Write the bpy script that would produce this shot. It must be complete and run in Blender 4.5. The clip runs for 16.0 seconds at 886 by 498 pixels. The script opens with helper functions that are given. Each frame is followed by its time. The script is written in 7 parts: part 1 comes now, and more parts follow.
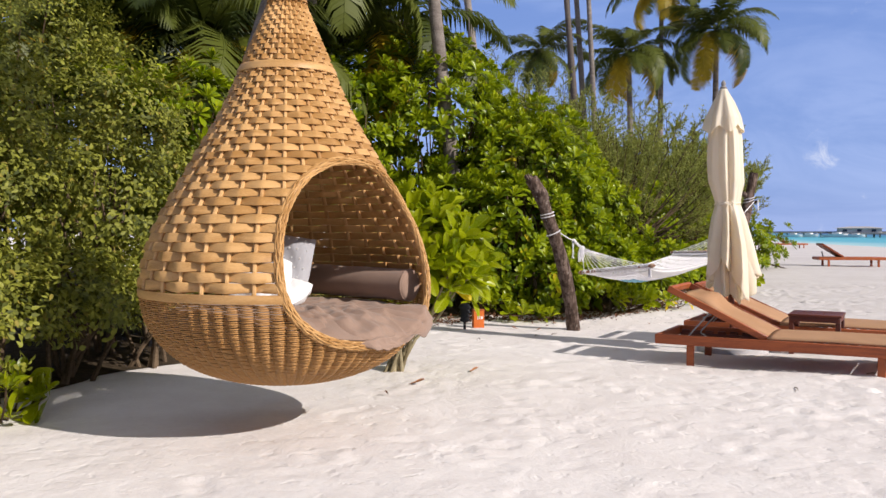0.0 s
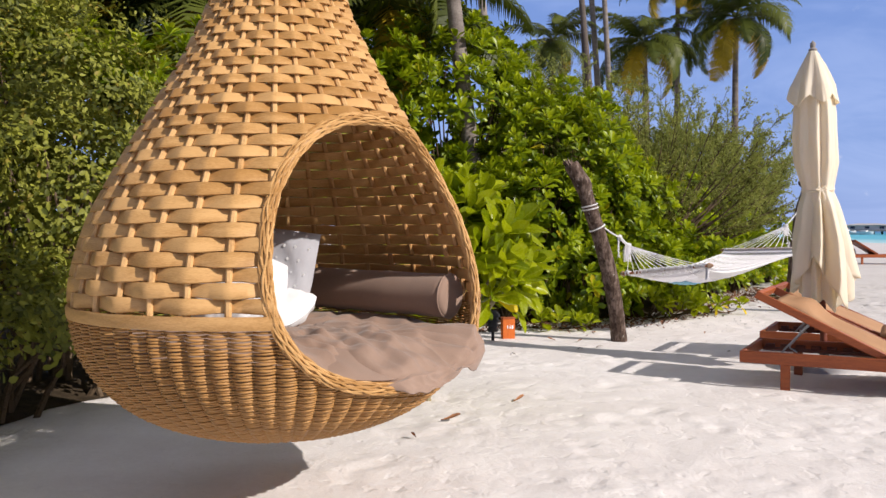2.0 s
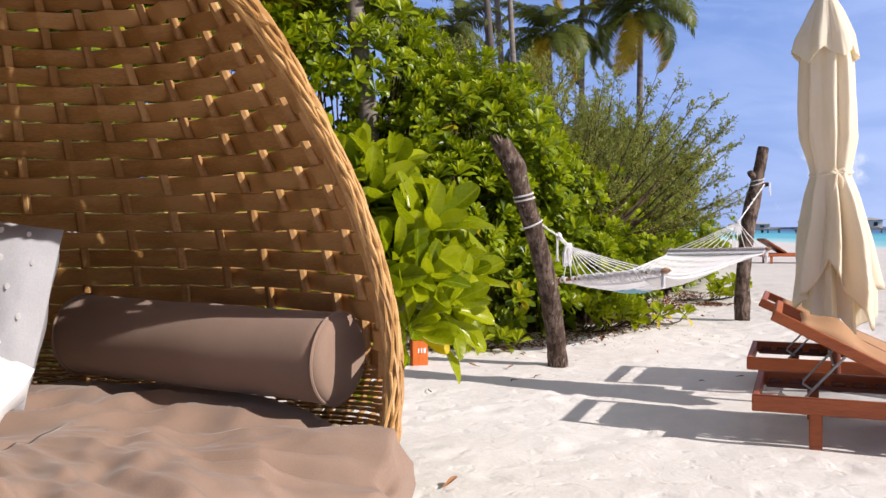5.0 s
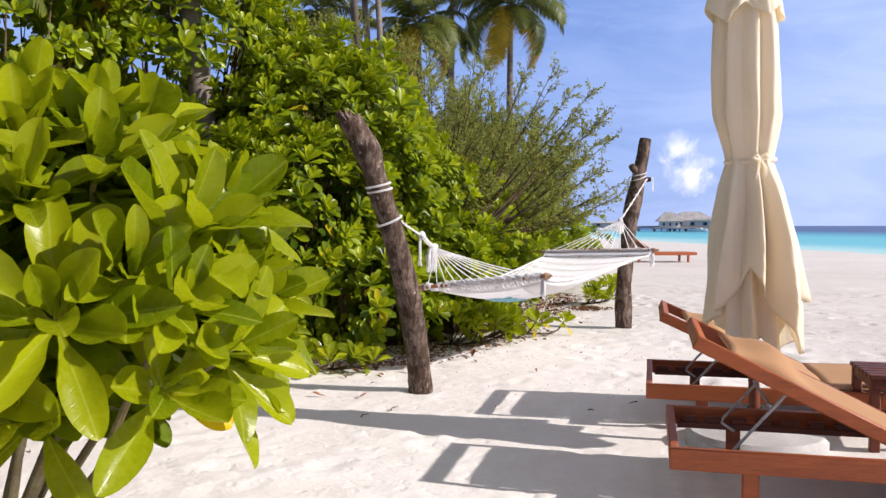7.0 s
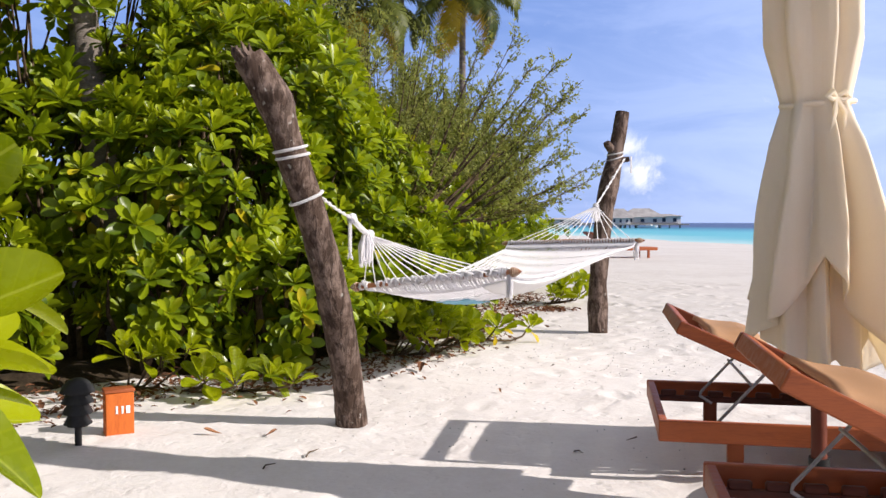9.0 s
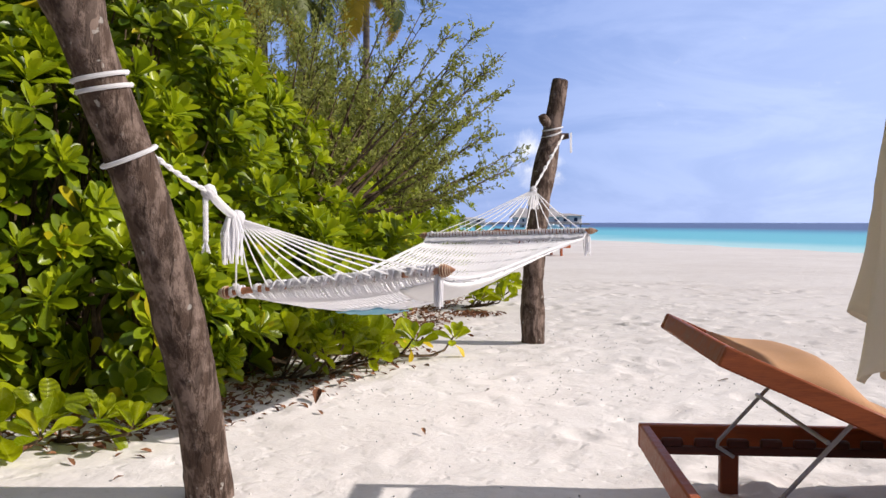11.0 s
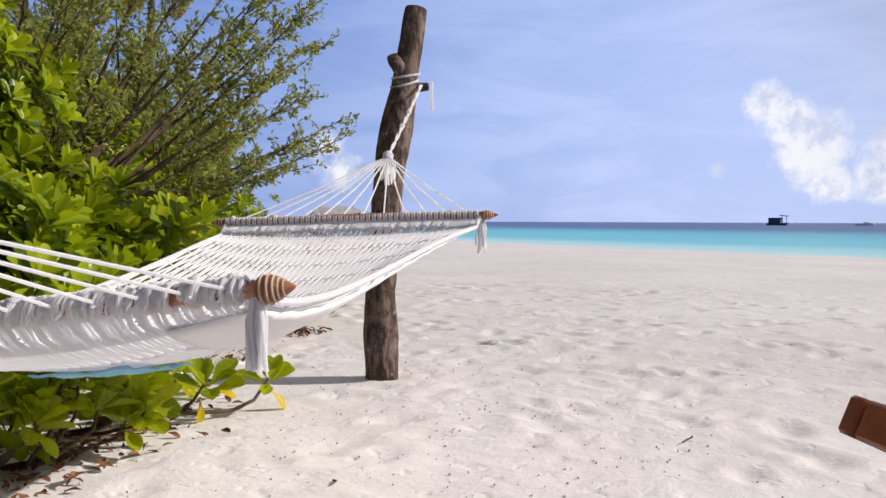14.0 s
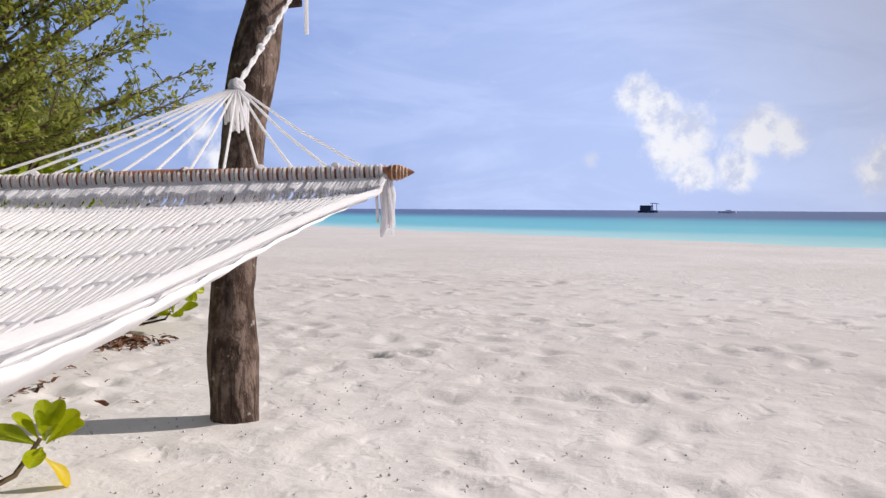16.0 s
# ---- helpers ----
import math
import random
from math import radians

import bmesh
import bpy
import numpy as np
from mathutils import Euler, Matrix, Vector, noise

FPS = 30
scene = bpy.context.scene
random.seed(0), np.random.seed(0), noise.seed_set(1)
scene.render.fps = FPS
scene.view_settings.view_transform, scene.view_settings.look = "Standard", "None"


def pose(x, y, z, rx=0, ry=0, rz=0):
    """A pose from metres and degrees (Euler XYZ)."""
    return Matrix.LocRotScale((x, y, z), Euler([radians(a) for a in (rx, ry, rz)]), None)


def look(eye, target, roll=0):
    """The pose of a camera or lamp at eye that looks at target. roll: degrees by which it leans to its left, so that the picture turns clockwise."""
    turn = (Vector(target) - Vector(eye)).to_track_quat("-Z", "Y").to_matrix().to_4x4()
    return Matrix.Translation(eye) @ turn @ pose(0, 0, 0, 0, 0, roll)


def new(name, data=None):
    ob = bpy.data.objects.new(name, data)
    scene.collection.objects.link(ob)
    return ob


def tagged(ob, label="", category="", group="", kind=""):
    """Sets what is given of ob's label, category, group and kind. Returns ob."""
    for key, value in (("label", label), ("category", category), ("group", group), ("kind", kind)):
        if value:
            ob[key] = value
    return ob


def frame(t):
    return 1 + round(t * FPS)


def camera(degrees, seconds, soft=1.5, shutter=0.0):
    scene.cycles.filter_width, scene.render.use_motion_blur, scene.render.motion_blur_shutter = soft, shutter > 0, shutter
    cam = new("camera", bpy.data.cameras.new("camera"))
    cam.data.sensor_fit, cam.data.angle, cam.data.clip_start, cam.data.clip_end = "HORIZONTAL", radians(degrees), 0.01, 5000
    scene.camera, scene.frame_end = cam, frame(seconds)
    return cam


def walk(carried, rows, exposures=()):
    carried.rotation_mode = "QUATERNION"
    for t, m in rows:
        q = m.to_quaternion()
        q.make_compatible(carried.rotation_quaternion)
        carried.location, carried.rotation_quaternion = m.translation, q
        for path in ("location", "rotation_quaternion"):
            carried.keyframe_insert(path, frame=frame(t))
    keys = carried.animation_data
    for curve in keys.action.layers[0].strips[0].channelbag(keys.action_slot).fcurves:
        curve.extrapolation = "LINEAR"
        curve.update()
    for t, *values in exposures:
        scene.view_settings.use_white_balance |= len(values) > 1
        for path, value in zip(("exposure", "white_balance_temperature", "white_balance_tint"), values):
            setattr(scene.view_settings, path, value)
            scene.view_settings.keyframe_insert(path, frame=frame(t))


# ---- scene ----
cam = camera(55.6, 16.0)
PATH = [
    (0, (0.281, -0.043, 1.180), (0.233, 1.956, 1.136), 0.03),
    (0.5, (0.211, 0.309, 1.167), (0.160, 2.307, 1.123), -0.07),
    (1, (0.142, 0.668, 1.148), (0.091, 2.667, 1.106), -0.18),
    (1.5, (0.078, 1.034, 1.141), (0.025, 3.033, 1.098), -0.23),
    (2, (0.023, 1.368, 1.139), (-0.031, 3.367, 1.094), -0.29),
    (2.5, (-0.013, 1.717, 1.133), (-0.071, 3.716, 1.089), -0.42),
    (3, (-0.042, 2.039, 1.123), (-0.100, 4.038, 1.081), -0.61),
    (5.5, (0.047, 3.608, 1.121), (0.338, 5.586, 1.069), -0.15),
    (6, (0.127, 3.894, 1.104), (0.517, 5.855, 1.052), -0.14),
    (6.5, (0.233, 4.208, 1.118), (0.702, 6.151, 1.062), -0.07),
    (7, (0.342, 4.514, 1.122), (0.835, 6.452, 1.066), 0.01),
    (7.5, (0.452, 4.840, 1.114), (0.950, 6.776, 1.057), -0.02),
    (8, (0.552, 5.150, 1.079), (1.072, 7.081, 1.021), 0.03),
    (8.5, (0.656, 5.487, 1.054), (1.220, 7.405, 0.991), 0.02),
    (9, (0.750, 5.813, 1.035), (1.353, 7.719, 0.972), 0.02),
    (11.5, (1.267, 7.406, 0.935), (2.138, 9.205, 0.872), 0.07),
    (12, (1.373, 7.702, 0.920), (2.298, 9.474, 0.858), 0.08),
    (12.5, (1.501, 8.016, 0.901), (2.493, 9.752, 0.838), 0.12),
    (13, (1.629, 8.292, 0.887), (2.684, 9.990, 0.823), 0.21),
    (13.5, (1.762, 8.589, 0.882), (2.903, 10.231, 0.816), 0.19),
    (14, (1.902, 8.871, 0.876), (3.125, 10.453, 0.810), 0.23),
    (14.5, (2.091, 9.156, 0.871), (3.375, 10.688, 0.803), 0.33),
    (15, (2.288, 9.412, 0.864), (3.606, 10.914, 0.789), 0.34),
    (15.5, (2.500, 9.659, 0.829), (3.859, 11.124, 0.747), 0.31),
    (16, (2.694, 9.893, 0.815), (4.126, 11.286, 0.720), 0.35),
]
walk(cam, [(t, look(eye, target, roll)) for t, eye, target, roll in PATH],
     [(0.0, 0.10), (3.0, 0.12), (5.5, 0.28), (9.0, 0.32), (11.5, 0.14), (13.0, 0.06), (16.0, 0.0)])

# ---- world, sun, exposure ----
SUN_WAY = Vector((1.42, -0.95, 1.0)).normalized()          # towards the sun
SUN_EL = math.asin(SUN_WAY.z)
SUN_AZ = math.atan2(SUN_WAY.x, SUN_WAY.y)


class Nodes:
    """A short way to write node trees."""

    def __init__(self, tree):
        self.tree = tree
        tree.nodes.clear()

    def add(self, kind):
        return self.tree.nodes.new(kind)

    def link(self, a, b):
        self.tree.links.new(a, b)

    def calc(self, op, a, b=None, clamp=False):
        n = self.tree.nodes.new("ShaderNodeMath")
        n.operation, n.use_clamp = op, clamp
        for k, v in enumerate((a, b)):
            if v is None:
                continue
            if isinstance(v, (int, float)):
                n.inputs[k].default_value = v
            else:
                self.link(v, n.inputs[k])
        return n.outputs[0]

    def mix(self, fac, a, b, blend="MIX"):
        n = self.tree.nodes.new("ShaderNodeMix")
        n.data_type, n.blend_type = "RGBA", blend
        for sock, v in ((n.inputs[0], fac), (n.inputs[6], a), (n.inputs[7], b)):
            if isinstance(v, (int, float)):
                sock.default_value = v
            elif isinstance(v, tuple):
                sock.default_value = (*v, 1.0) if len(v) == 3 else v
            else:
                self.link(v, sock)
        return n.outputs[2]

    def noise(self, vec, scale, detail=4.0, rough=0.55, distort=0.0):
        n = self.tree.nodes.new("ShaderNodeTexNoise")
        n.inputs["Scale"].default_value, n.inputs["Detail"].default_value = scale, detail
        n.inputs["Roughness"].default_value, n.inputs["Distortion"].default_value = rough, distort
        if vec is not None:
            self.link(vec, n.inputs["Vector"])
        return n.outputs["Fac"]

    def ramp(self, value, lo, hi, to_lo=0.0, to_hi=1.0, smooth=True):
        n = self.tree.nodes.new("ShaderNodeMapRange")
        n.interpolation_type = "SMOOTHSTEP" if smooth else "LINEAR"
        n.clamp = True if not smooth else n.clamp
        for k, v in zip(("From Min", "From Max", "To Min", "To Max"), (lo, hi, to_lo, to_hi)):
            n.inputs[k].default_value = v
        self.link(value, n.inputs["Value"])
        return n.outputs["Result"]

    def scaled(self, vec, sx, sy, sz):
        n = self.tree.nodes.new("ShaderNodeVectorMath")
        n.operation = "MULTIPLY"
        n.inputs[1].default_value = (sx, sy, sz)
        self.link(vec, n.inputs[0])
        return n.outputs[0]


def heading(bearing, el):
    b, e = radians(bearing), radians(el)
    return (math.sin(b) * math.cos(e), math.cos(b) * math.cos(e), math.sin(e))


SKY = 0.073
world = bpy.data.worlds.new("sky")
scene.world = world
world.use_nodes = True
W = Nodes(world.node_tree)
sky = W.add("ShaderNodeTexSky")
sky.sky_type, sky.sun_disc, sky.sun_elevation, sky.sun_rotation = "NISHITA", False, SUN_EL, SUN_AZ
sky.air_density, sky.dust_density, sky.ozone_density = 1.0, 0.6, 2.5
where = W.add("ShaderNodeTexCoord").outputs["Generated"]
sep = W.add("ShaderNodeSeparateXYZ")
W.link(where, sep.inputs[0])
up = sep.outputs["Z"]
# a thin veil of high cloud, streaked along the horizon
streaks = W.noise(W.scaled(where, 1.6, 1.6, 6.0), 2.2, 6.0, 0.6, 1.1)
veil = W.calc("MULTIPLY", W.ramp(streaks, 0.36, 0.66), W.ramp(up, 0.62, 0.02))
seaward = W.add("ShaderNodeVectorMath")
seaward.operation = "DOT_PRODUCT"
W.link(where, seaward.inputs[0])
seaward.inputs[1].default_value = heading(78.0, 8.0)
veil = W.calc("ADD", W.calc("MULTIPLY", veil, 0.2), W.ramp(up, 0.45, -0.05, 0.04, 0.2))
veil = W.calc("ADD", veil, W.ramp(seaward.outputs["Value"], 0.56, 1.0, 0.0, 0.55))
tint = W.mix(0.76, sky.outputs[0], (2.0, 3.75, 9.7))
colour = W.mix(veil, tint, (8.5, 10.0, 14.8))
# heaped clouds over the sea: bearing, elevation, radius in degrees, strength
puff = W.noise(where, 30.0, 7.0, 0.66, 0.5)
heaps = None
for bearing, el, radius, strength in ((58.6, 7.6, 1.9, 0.95), (60.2, 6.2, 2.4, 1.0), (61.2, 4.6, 3.2, 1.0), (62.4, 2.6, 2.2, 0.8), (66.2, 5.0, 2.5, 1.0), (67.8, 4.6, 1.9, 0.9), (65.0, 2.8, 2.3, 0.9), (29.6, 5.0, 2.0, 0.62), (30.6, 3.4, 2.4, 0.62), (73.6, 2.6, 2.6, 0.85), (23.4, 4.1, 1.9, 0.30), (55.7, 3.35, 0.9, 0.62)):
    d = W.add("ShaderNodeVectorMath")
    d.operation = "DISTANCE"
    W.link(where, d.inputs[0])
    d.inputs[1].default_value = heading(bearing, el)
    one = W.calc("MULTIPLY", W.ramp(d.outputs["Value"], radians(radius), 0.0, 0.0, 1.0, False), strength)
    heaps = one if heaps is None else W.calc("MAXIMUM", heaps, one)
body = W.calc("ADD", heaps, W.calc("MULTIPLY", W.calc("SUBTRACT", puff, 0.5), 1.15))
heap_mask = W.calc("MULTIPLY", W.ramp(body, 0.14, 0.60), 0.90)
aside = W.add("ShaderNodeVectorMath")                   # a little towards the sun: thinner cloud there means a lit edge
aside.operation = "ADD"
W.link(where, aside.inputs[0])
aside.inputs[1].default_value = (0.012, -0.016, 0.020)
lit = W.calc("ADD", W.calc("SUBTRACT", W.noise(where, 22.0, 6.0, 0.62), W.noise(aside.outputs[0], 22.0, 6.0, 0.62)), W.calc("MULTIPLY", body, -0.05))
shade = W.ramp(lit, -0.20, 0.03)
heap_colour = W.mix(shade, (8.6, 9.4, 12.2), (13.2, 13.2, 13.8))
colour = W.mix(heap_mask, colour, heap_colour)
# whiter overhead and round the sun, where thin cloud scatters its light
glare = W.add("ShaderNodeVectorMath")
glare.operation = "DOT_PRODUCT"
W.link(where, glare.inputs[0])
glare.inputs[1].default_value = tuple(SUN_WAY)
white = W.calc("MAXIMUM", W.ramp(up, 0.32, 0.62, 0.0, 0.85), W.ramp(glare.outputs["Value"], 0.36, 0.86, 0.0, 0.9))
colour = W.mix(white, colour, (5.0, 4.75, 4.7))
back = W.add("ShaderNodeBackground")
W.link(colour, back.inputs["Color"])
back.inputs["Strength"].default_value = SKY
W.link(back.outputs[0], W.add("ShaderNodeOutputWorld").inputs["Surface"])

sun_data = bpy.data.lights.new("sun", "SUN")
sun_data.energy, sun_data.angle, sun_data.color = 4.9, radians(0.6), (1.0, 0.918, 0.855)
sun = new("sun", sun_data)
sun.matrix_basis = look(SUN_WAY * 60, (0, 0, 0))


# ---- materials ----
def material(name):
    m = bpy.data.materials.new(name)
    m.use_nodes = True
    n = Nodes(m.node_tree)
    out = n.add("ShaderNodeOutputMaterial")
    bsdf = n.add("ShaderNodeBsdfPrincipled")
    n.link(bsdf.outputs[0], out.inputs["Surface"])
    n.coord = n.add("ShaderNodeTexCoord").outputs["Object"]
    n.geo = n.add("ShaderNodeNewGeometry")
    n.place = n.geo.outputs["Position"]
    n.bsdf, n.out, n.m = bsdf, out, m
    return n


def bump(n, height, strength=0.4, distance=0.01, under=None):
    b = n.add("ShaderNodeBump")
    b.inputs["Strength"].default_value, b.inputs["Distance"].default_value = strength, distance
    n.link(height, b.inputs["Height"])
    if under is not None:
        n.link(under, b.inputs["Normal"])
    n.link(b.outputs[0], n.bsdf.inputs["Normal"])
    return b.outputs[0]


def surface(name, dark, light, scale=6.0, fine=60.0, rough=(0.5, 0.8), relief=0.25, depth=0.004, stretch=(1, 1, 1), specular=0.3, random_mix=0.25, sheen=0.0):
    """Two tones mixed at two scales, with fine relief; pieces differ a little from one another."""
    n = material(name)
    v = n.scaled(n.coord, *stretch)
    big, small = n.noise(v, scale, 5.0, 0.6), n.noise(v, fine, 3.0, 0.6)
    mixed = n.calc("ADD", n.calc("MULTIPLY", big, 0.6), n.calc("MULTIPLY", small, 0.4))
    rnd = n.add("ShaderNodeObjectInfo").outputs["Random"]
    mixed = n.calc("ADD", mixed, n.calc("MULTIPLY", n.calc("SUBTRACT", rnd, 0.5), random_mix))
    n.link(n.mix(n.ramp(mixed, 0.32, 0.68), dark, light), n.bsdf.inputs["Base Color"])
    n.link(n.ramp(big, 0.3, 0.7, *rough), n.bsdf.inputs["Roughness"])
    n.bsdf.inputs["Specular IOR Level"].default_value = specular
    n.bsdf.inputs["Sheen Weight"].default_value = sheen
    bump(n, n.calc("ADD", n.calc("MULTIPLY", small, 0.6), n.calc("MULTIPLY", big, 0.4)), relief, depth)
    return n.m


def leafy(name, dark, light, yellow, glow=0.35, gloss=0.38, per="island", yellow_share=0.05, veined=False):
    """Leaf skin: lit from both sides, with a tone for each leaf and a few yellowing ones."""
    n = material(name)
    rnd = n.geo.outputs["Random Per Island"] if per == "island" else n.add("ShaderNodeObjectInfo").outputs["Random"]
    blotch = n.noise(n.place, 2.2, 3.0, 0.6)
    vein = n.noise(n.place, 60.0, 2.0, 0.5)
    tone = n.calc("ADD", n.calc("MULTIPLY", rnd, 0.55), n.calc("MULTIPLY", n.calc("ADD", blotch, n.calc("MULTIPLY", vein, 0.25)), 0.55))
    col = n.mix(n.ramp(tone, 0.25, 0.85), dark, light)
    turned = n.calc("GREATER_THAN", n.calc("FRACT", n.calc("MULTIPLY", rnd, 37.7)), 1.0 - yellow_share)
    col = n.mix(n.calc("MULTIPLY", turned, 0.85), col, yellow)
    height = vein
    if veined:                  # pale midrib along x and faint side veins
        s = n.add("ShaderNodeSeparateXYZ")
        n.link(n.coord, s.inputs[0])
        across = n.calc("ABSOLUTE", s.outputs["Y"])
        rib = n.ramp(across, 0.014, 0.004)
        side = n.ramp(n.calc("SINE", n.calc("ADD", n.calc("MULTIPLY", s.outputs["X"], 62.0), n.calc("MULTIPLY", across, -48.0))), 0.80, 1.0)
        col = n.mix(n.calc("MULTIPLY", rib, 0.55), col, n.mix(0.5, light, (0.55, 0.60, 0.14)))
        col = n.mix(n.calc("MULTIPLY", side, 0.18), col, light)
        height = n.calc("SUBTRACT", vein, n.calc("ADD", rib, n.calc("MULTIPLY", side, 0.5)))
    n.link(col, n.bsdf.inputs["Base Color"])
    n.link(n.ramp(vein, 0.3, 0.7, gloss, gloss + 0.15), n.bsdf.inputs["Roughness"])
    n.bsdf.inputs["Specular IOR Level"].default_value = 0.34
    bump(n, height, 0.15, 0.002)
    t = n.add("ShaderNodeBsdfTranslucent")
    through_col = n.mix(0.5, col, light)
    n.link(through_col, t.inputs["Color"])
    m = n.add("ShaderNodeMixShader")
    m.inputs[0].default_value = glow
    n.link(n.bsdf.outputs[0], m.inputs[1])
    n.link(t.outputs[0], m.inputs[2])
    n.link(m.outputs[0], n.out.inputs["Surface"])
    return n.m


def sand_skin():
    n = material("sand")
    p = n.place
    big, mid, fine, grit = n.noise(p, 0.35, 4.0, 0.6), n.noise(p, 3.2, 5.0, 0.62), n.noise(p, 38.0, 4.0, 0.65), n.noise(p, 240.0, 2.0, 0.6)
    tone = n.calc("ADD", n.calc("MULTIPLY", big, 0.45), n.calc("ADD", n.calc("MULTIPLY", mid, 0.35), n.calc("MULTIPLY", fine, 0.2)))
    col = n.mix(n.ramp(tone, 0.36, 0.64), (0.700, 0.655, 0.630), (0.805, 0.772, 0.750))
    # sand colour about a fifth darker towards +x, along an uneven edge
    s = n.add("ShaderNodeSeparateXYZ")
    n.link(p, s.inputs[0])
    seaward = n.ramp(n.calc("ADD", s.outputs["X"], n.calc("MULTIPLY", n.calc("SUBTRACT", big, 0.5), 3.0)), 2.2, 6.5)
    darker_sand = n.mix(n.ramp(tone, 0.36, 0.64), (0.560, 0.525, 0.510), (0.650, 0.622, 0.610))
    col = n.mix(seaward, col, darker_sand)
    specks = n.ramp(n.noise(p, 95.0, 2.0, 0.5), 0.69, 0.74)
    col = n.mix(n.calc("MULTIPLY", specks, 0.45), col, (0.40, 0.35, 0.29))
    n.link(col, n.bsdf.inputs["Base Color"])
    n.bsdf.inputs["Roughness"].default_value = 0.95
    n.bsdf.inputs["Specular IOR Level"].default_value = 0.15
    # wind ripples and trampling that are too small for the sheet itself
    a = bump(n, n.noise(n.scaled(p, 1.0, 1.0, 0.2), 5.0, 4.0, 0.55, 0.8), 0.19, 0.05)
    patches = n.calc("MULTIPLY", n.ramp(n.noise(p, 0.55, 3.0, 0.6), 0.40, 0.62), n.ramp(n.noise(n.scaled(p, 1.0, 1.0, 0.2), 7.0, 2.0, 0.4, 0.0), 0.25, 0.62))
    a = bump(n, patches, 0.16, 0.03, a)
    pits = n.ramp(n.noise(n.scaled(p, 1.0, 1.0, 0.2), 10.0, 2.0, 0.4, 0.3), 0.42, 0.22)
    a = bump(n, n.calc("MULTIPLY", pits, -1.0), 0.18, 0.035, a)
    b = bump(n, fine, 0.3, 0.010, a)
    bump(n, grit, 0.3, 0.002, b)
    return n.m


def water_skin():
    n = material("lagoon_water")
    s = n.add("ShaderNodeSeparateXYZ")
    n.link(n.place, s.inputs[0])
    out = n.calc("SUBTRACT", s.outputs["X"], n.calc("MULTIPLY", s.outputs["Y"], 0.15))
    wander = n.calc("MULTIPLY", n.calc("SUBTRACT", n.noise(n.place, 0.02, 4.0, 0.6), 0.5), 26.0)
    far = n.calc("ADD", out, wander)
    col = n.mix(n.ramp(far, 22.0, 34.0), (0.40, 0.66, 0.64), (0.10, 0.46, 0.53))
    col = n.mix(n.ramp(far, 40.0, 75.0), col, (0.035, 0.27, 0.40))
    col = n.mix(n.ramp(far, 62.0, 105.0), col, (0.030, 0.060, 0.17))
    n.link(col, n.bsdf.inputs["Base Color"])
    n.bsdf.inputs["Roughness"].default_value = 0.35
    n.bsdf.inputs["Specular IOR Level"].default_value = 0.12
    bump(n, n.noise(n.scaled(n.place, 1.0, 1.0, 1.0), 1.3, 4.0, 0.6), 0.35, 0.12)
    return n.m


SAND = sand_skin()
WATER = water_skin()
CANE = surface("honey_cane", (0.35, 0.180, 0.055), (0.56, 0.330, 0.130), 5.0, 70.0, (0.42, 0.6), 0.2, 0.002, (1, 1, 5), 0.4, 0.35)
CANE_RIB = surface("cane_rib", (0.38, 0.205, 0.075), (0.60, 0.37, 0.160), 8.0, 90.0, (0.45, 0.6), 0.2, 0.002, (1, 1, 1), 0.4, 0.3)
TAUPE = surface("taupe_canvas", (0.225, 0.150, 0.112), (0.300, 0.208, 0.160), 3.0, 420.0, (0.85, 0.95), 0.3, 0.0012, (1, 1, 1), 0.15, 0.1, 0.2)
WHITE_CLOTH = surface("white_cotton", (0.76, 0.76, 0.78), (0.86, 0.86, 0.87), 5.0, 300.0, (0.85, 0.95), 0.25, 0.001, (1, 1, 1), 0.15, 0.1)
def thin_cloth(name, dark, light, inner, share):
    """Canvas that lets some warm light through."""
    m = surface(name, dark, light, 2.5, 260.0, (0.85, 0.95), 0.25, 0.001, (1, 1, 1), 0.15, 0.1)
    t = m.node_tree
    bsdf = [k for k in t.nodes if k.type == "BSDF_PRINCIPLED"][0]
    out = [k for k in t.nodes if k.type == "OUTPUT_MATERIAL"][0]
    lit = t.nodes.new("ShaderNodeBsdfTranslucent")
    lit.inputs["Color"].default_value = (*inner, 1)
    both = t.nodes.new("ShaderNodeMixShader")
    both.inputs[0].default_value = share
    t.links.new(bsdf.outputs[0], both.inputs[1])
    t.links.new(lit.outputs[0], both.inputs[2])
    t.links.new(both.outputs[0], out.inputs["Surface"])
    return m


ROPE = thin_cloth("white_cotton_rope", (0.84, 0.84, 0.86), (0.93, 0.93, 0.94), (0.95, 0.94, 0.96), 0.58)
CREAM = thin_cloth("cream_canvas", (0.88, 0.83, 0.71), (0.95, 0.91, 0.82), (0.96, 0.86, 0.67), 0.45)
TEAK = surface("oiled_orange_hardwood", (0.20, 0.048, 0.016), (0.36, 0.095, 0.030), 7.0, 60.0, (0.42, 0.62), 0.3, 0.002, (0.5, 6, 6), 0.35, 0.45)
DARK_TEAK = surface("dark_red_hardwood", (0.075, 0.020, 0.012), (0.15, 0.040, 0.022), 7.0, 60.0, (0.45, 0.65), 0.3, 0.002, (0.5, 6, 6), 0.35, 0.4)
TAN_MAT = surface("tan_mesh_cloth", (0.42, 0.24, 0.13), (0.52, 0.31, 0.18), 4.0, 300.0, (0.8, 0.92), 0.25, 0.0012, (1, 1, 1), 0.15, 0.2)
_t = TAN_MAT.node_tree                 # open weave: part of the light goes straight through
_gap, _both = _t.nodes.new("ShaderNodeBsdfTransparent"), _t.nodes.new("ShaderNodeMixShader")
_both.inputs[0].default_value = 0.16
_skin = [k for k in _t.nodes if k.type == "BSDF_PRINCIPLED"][0]
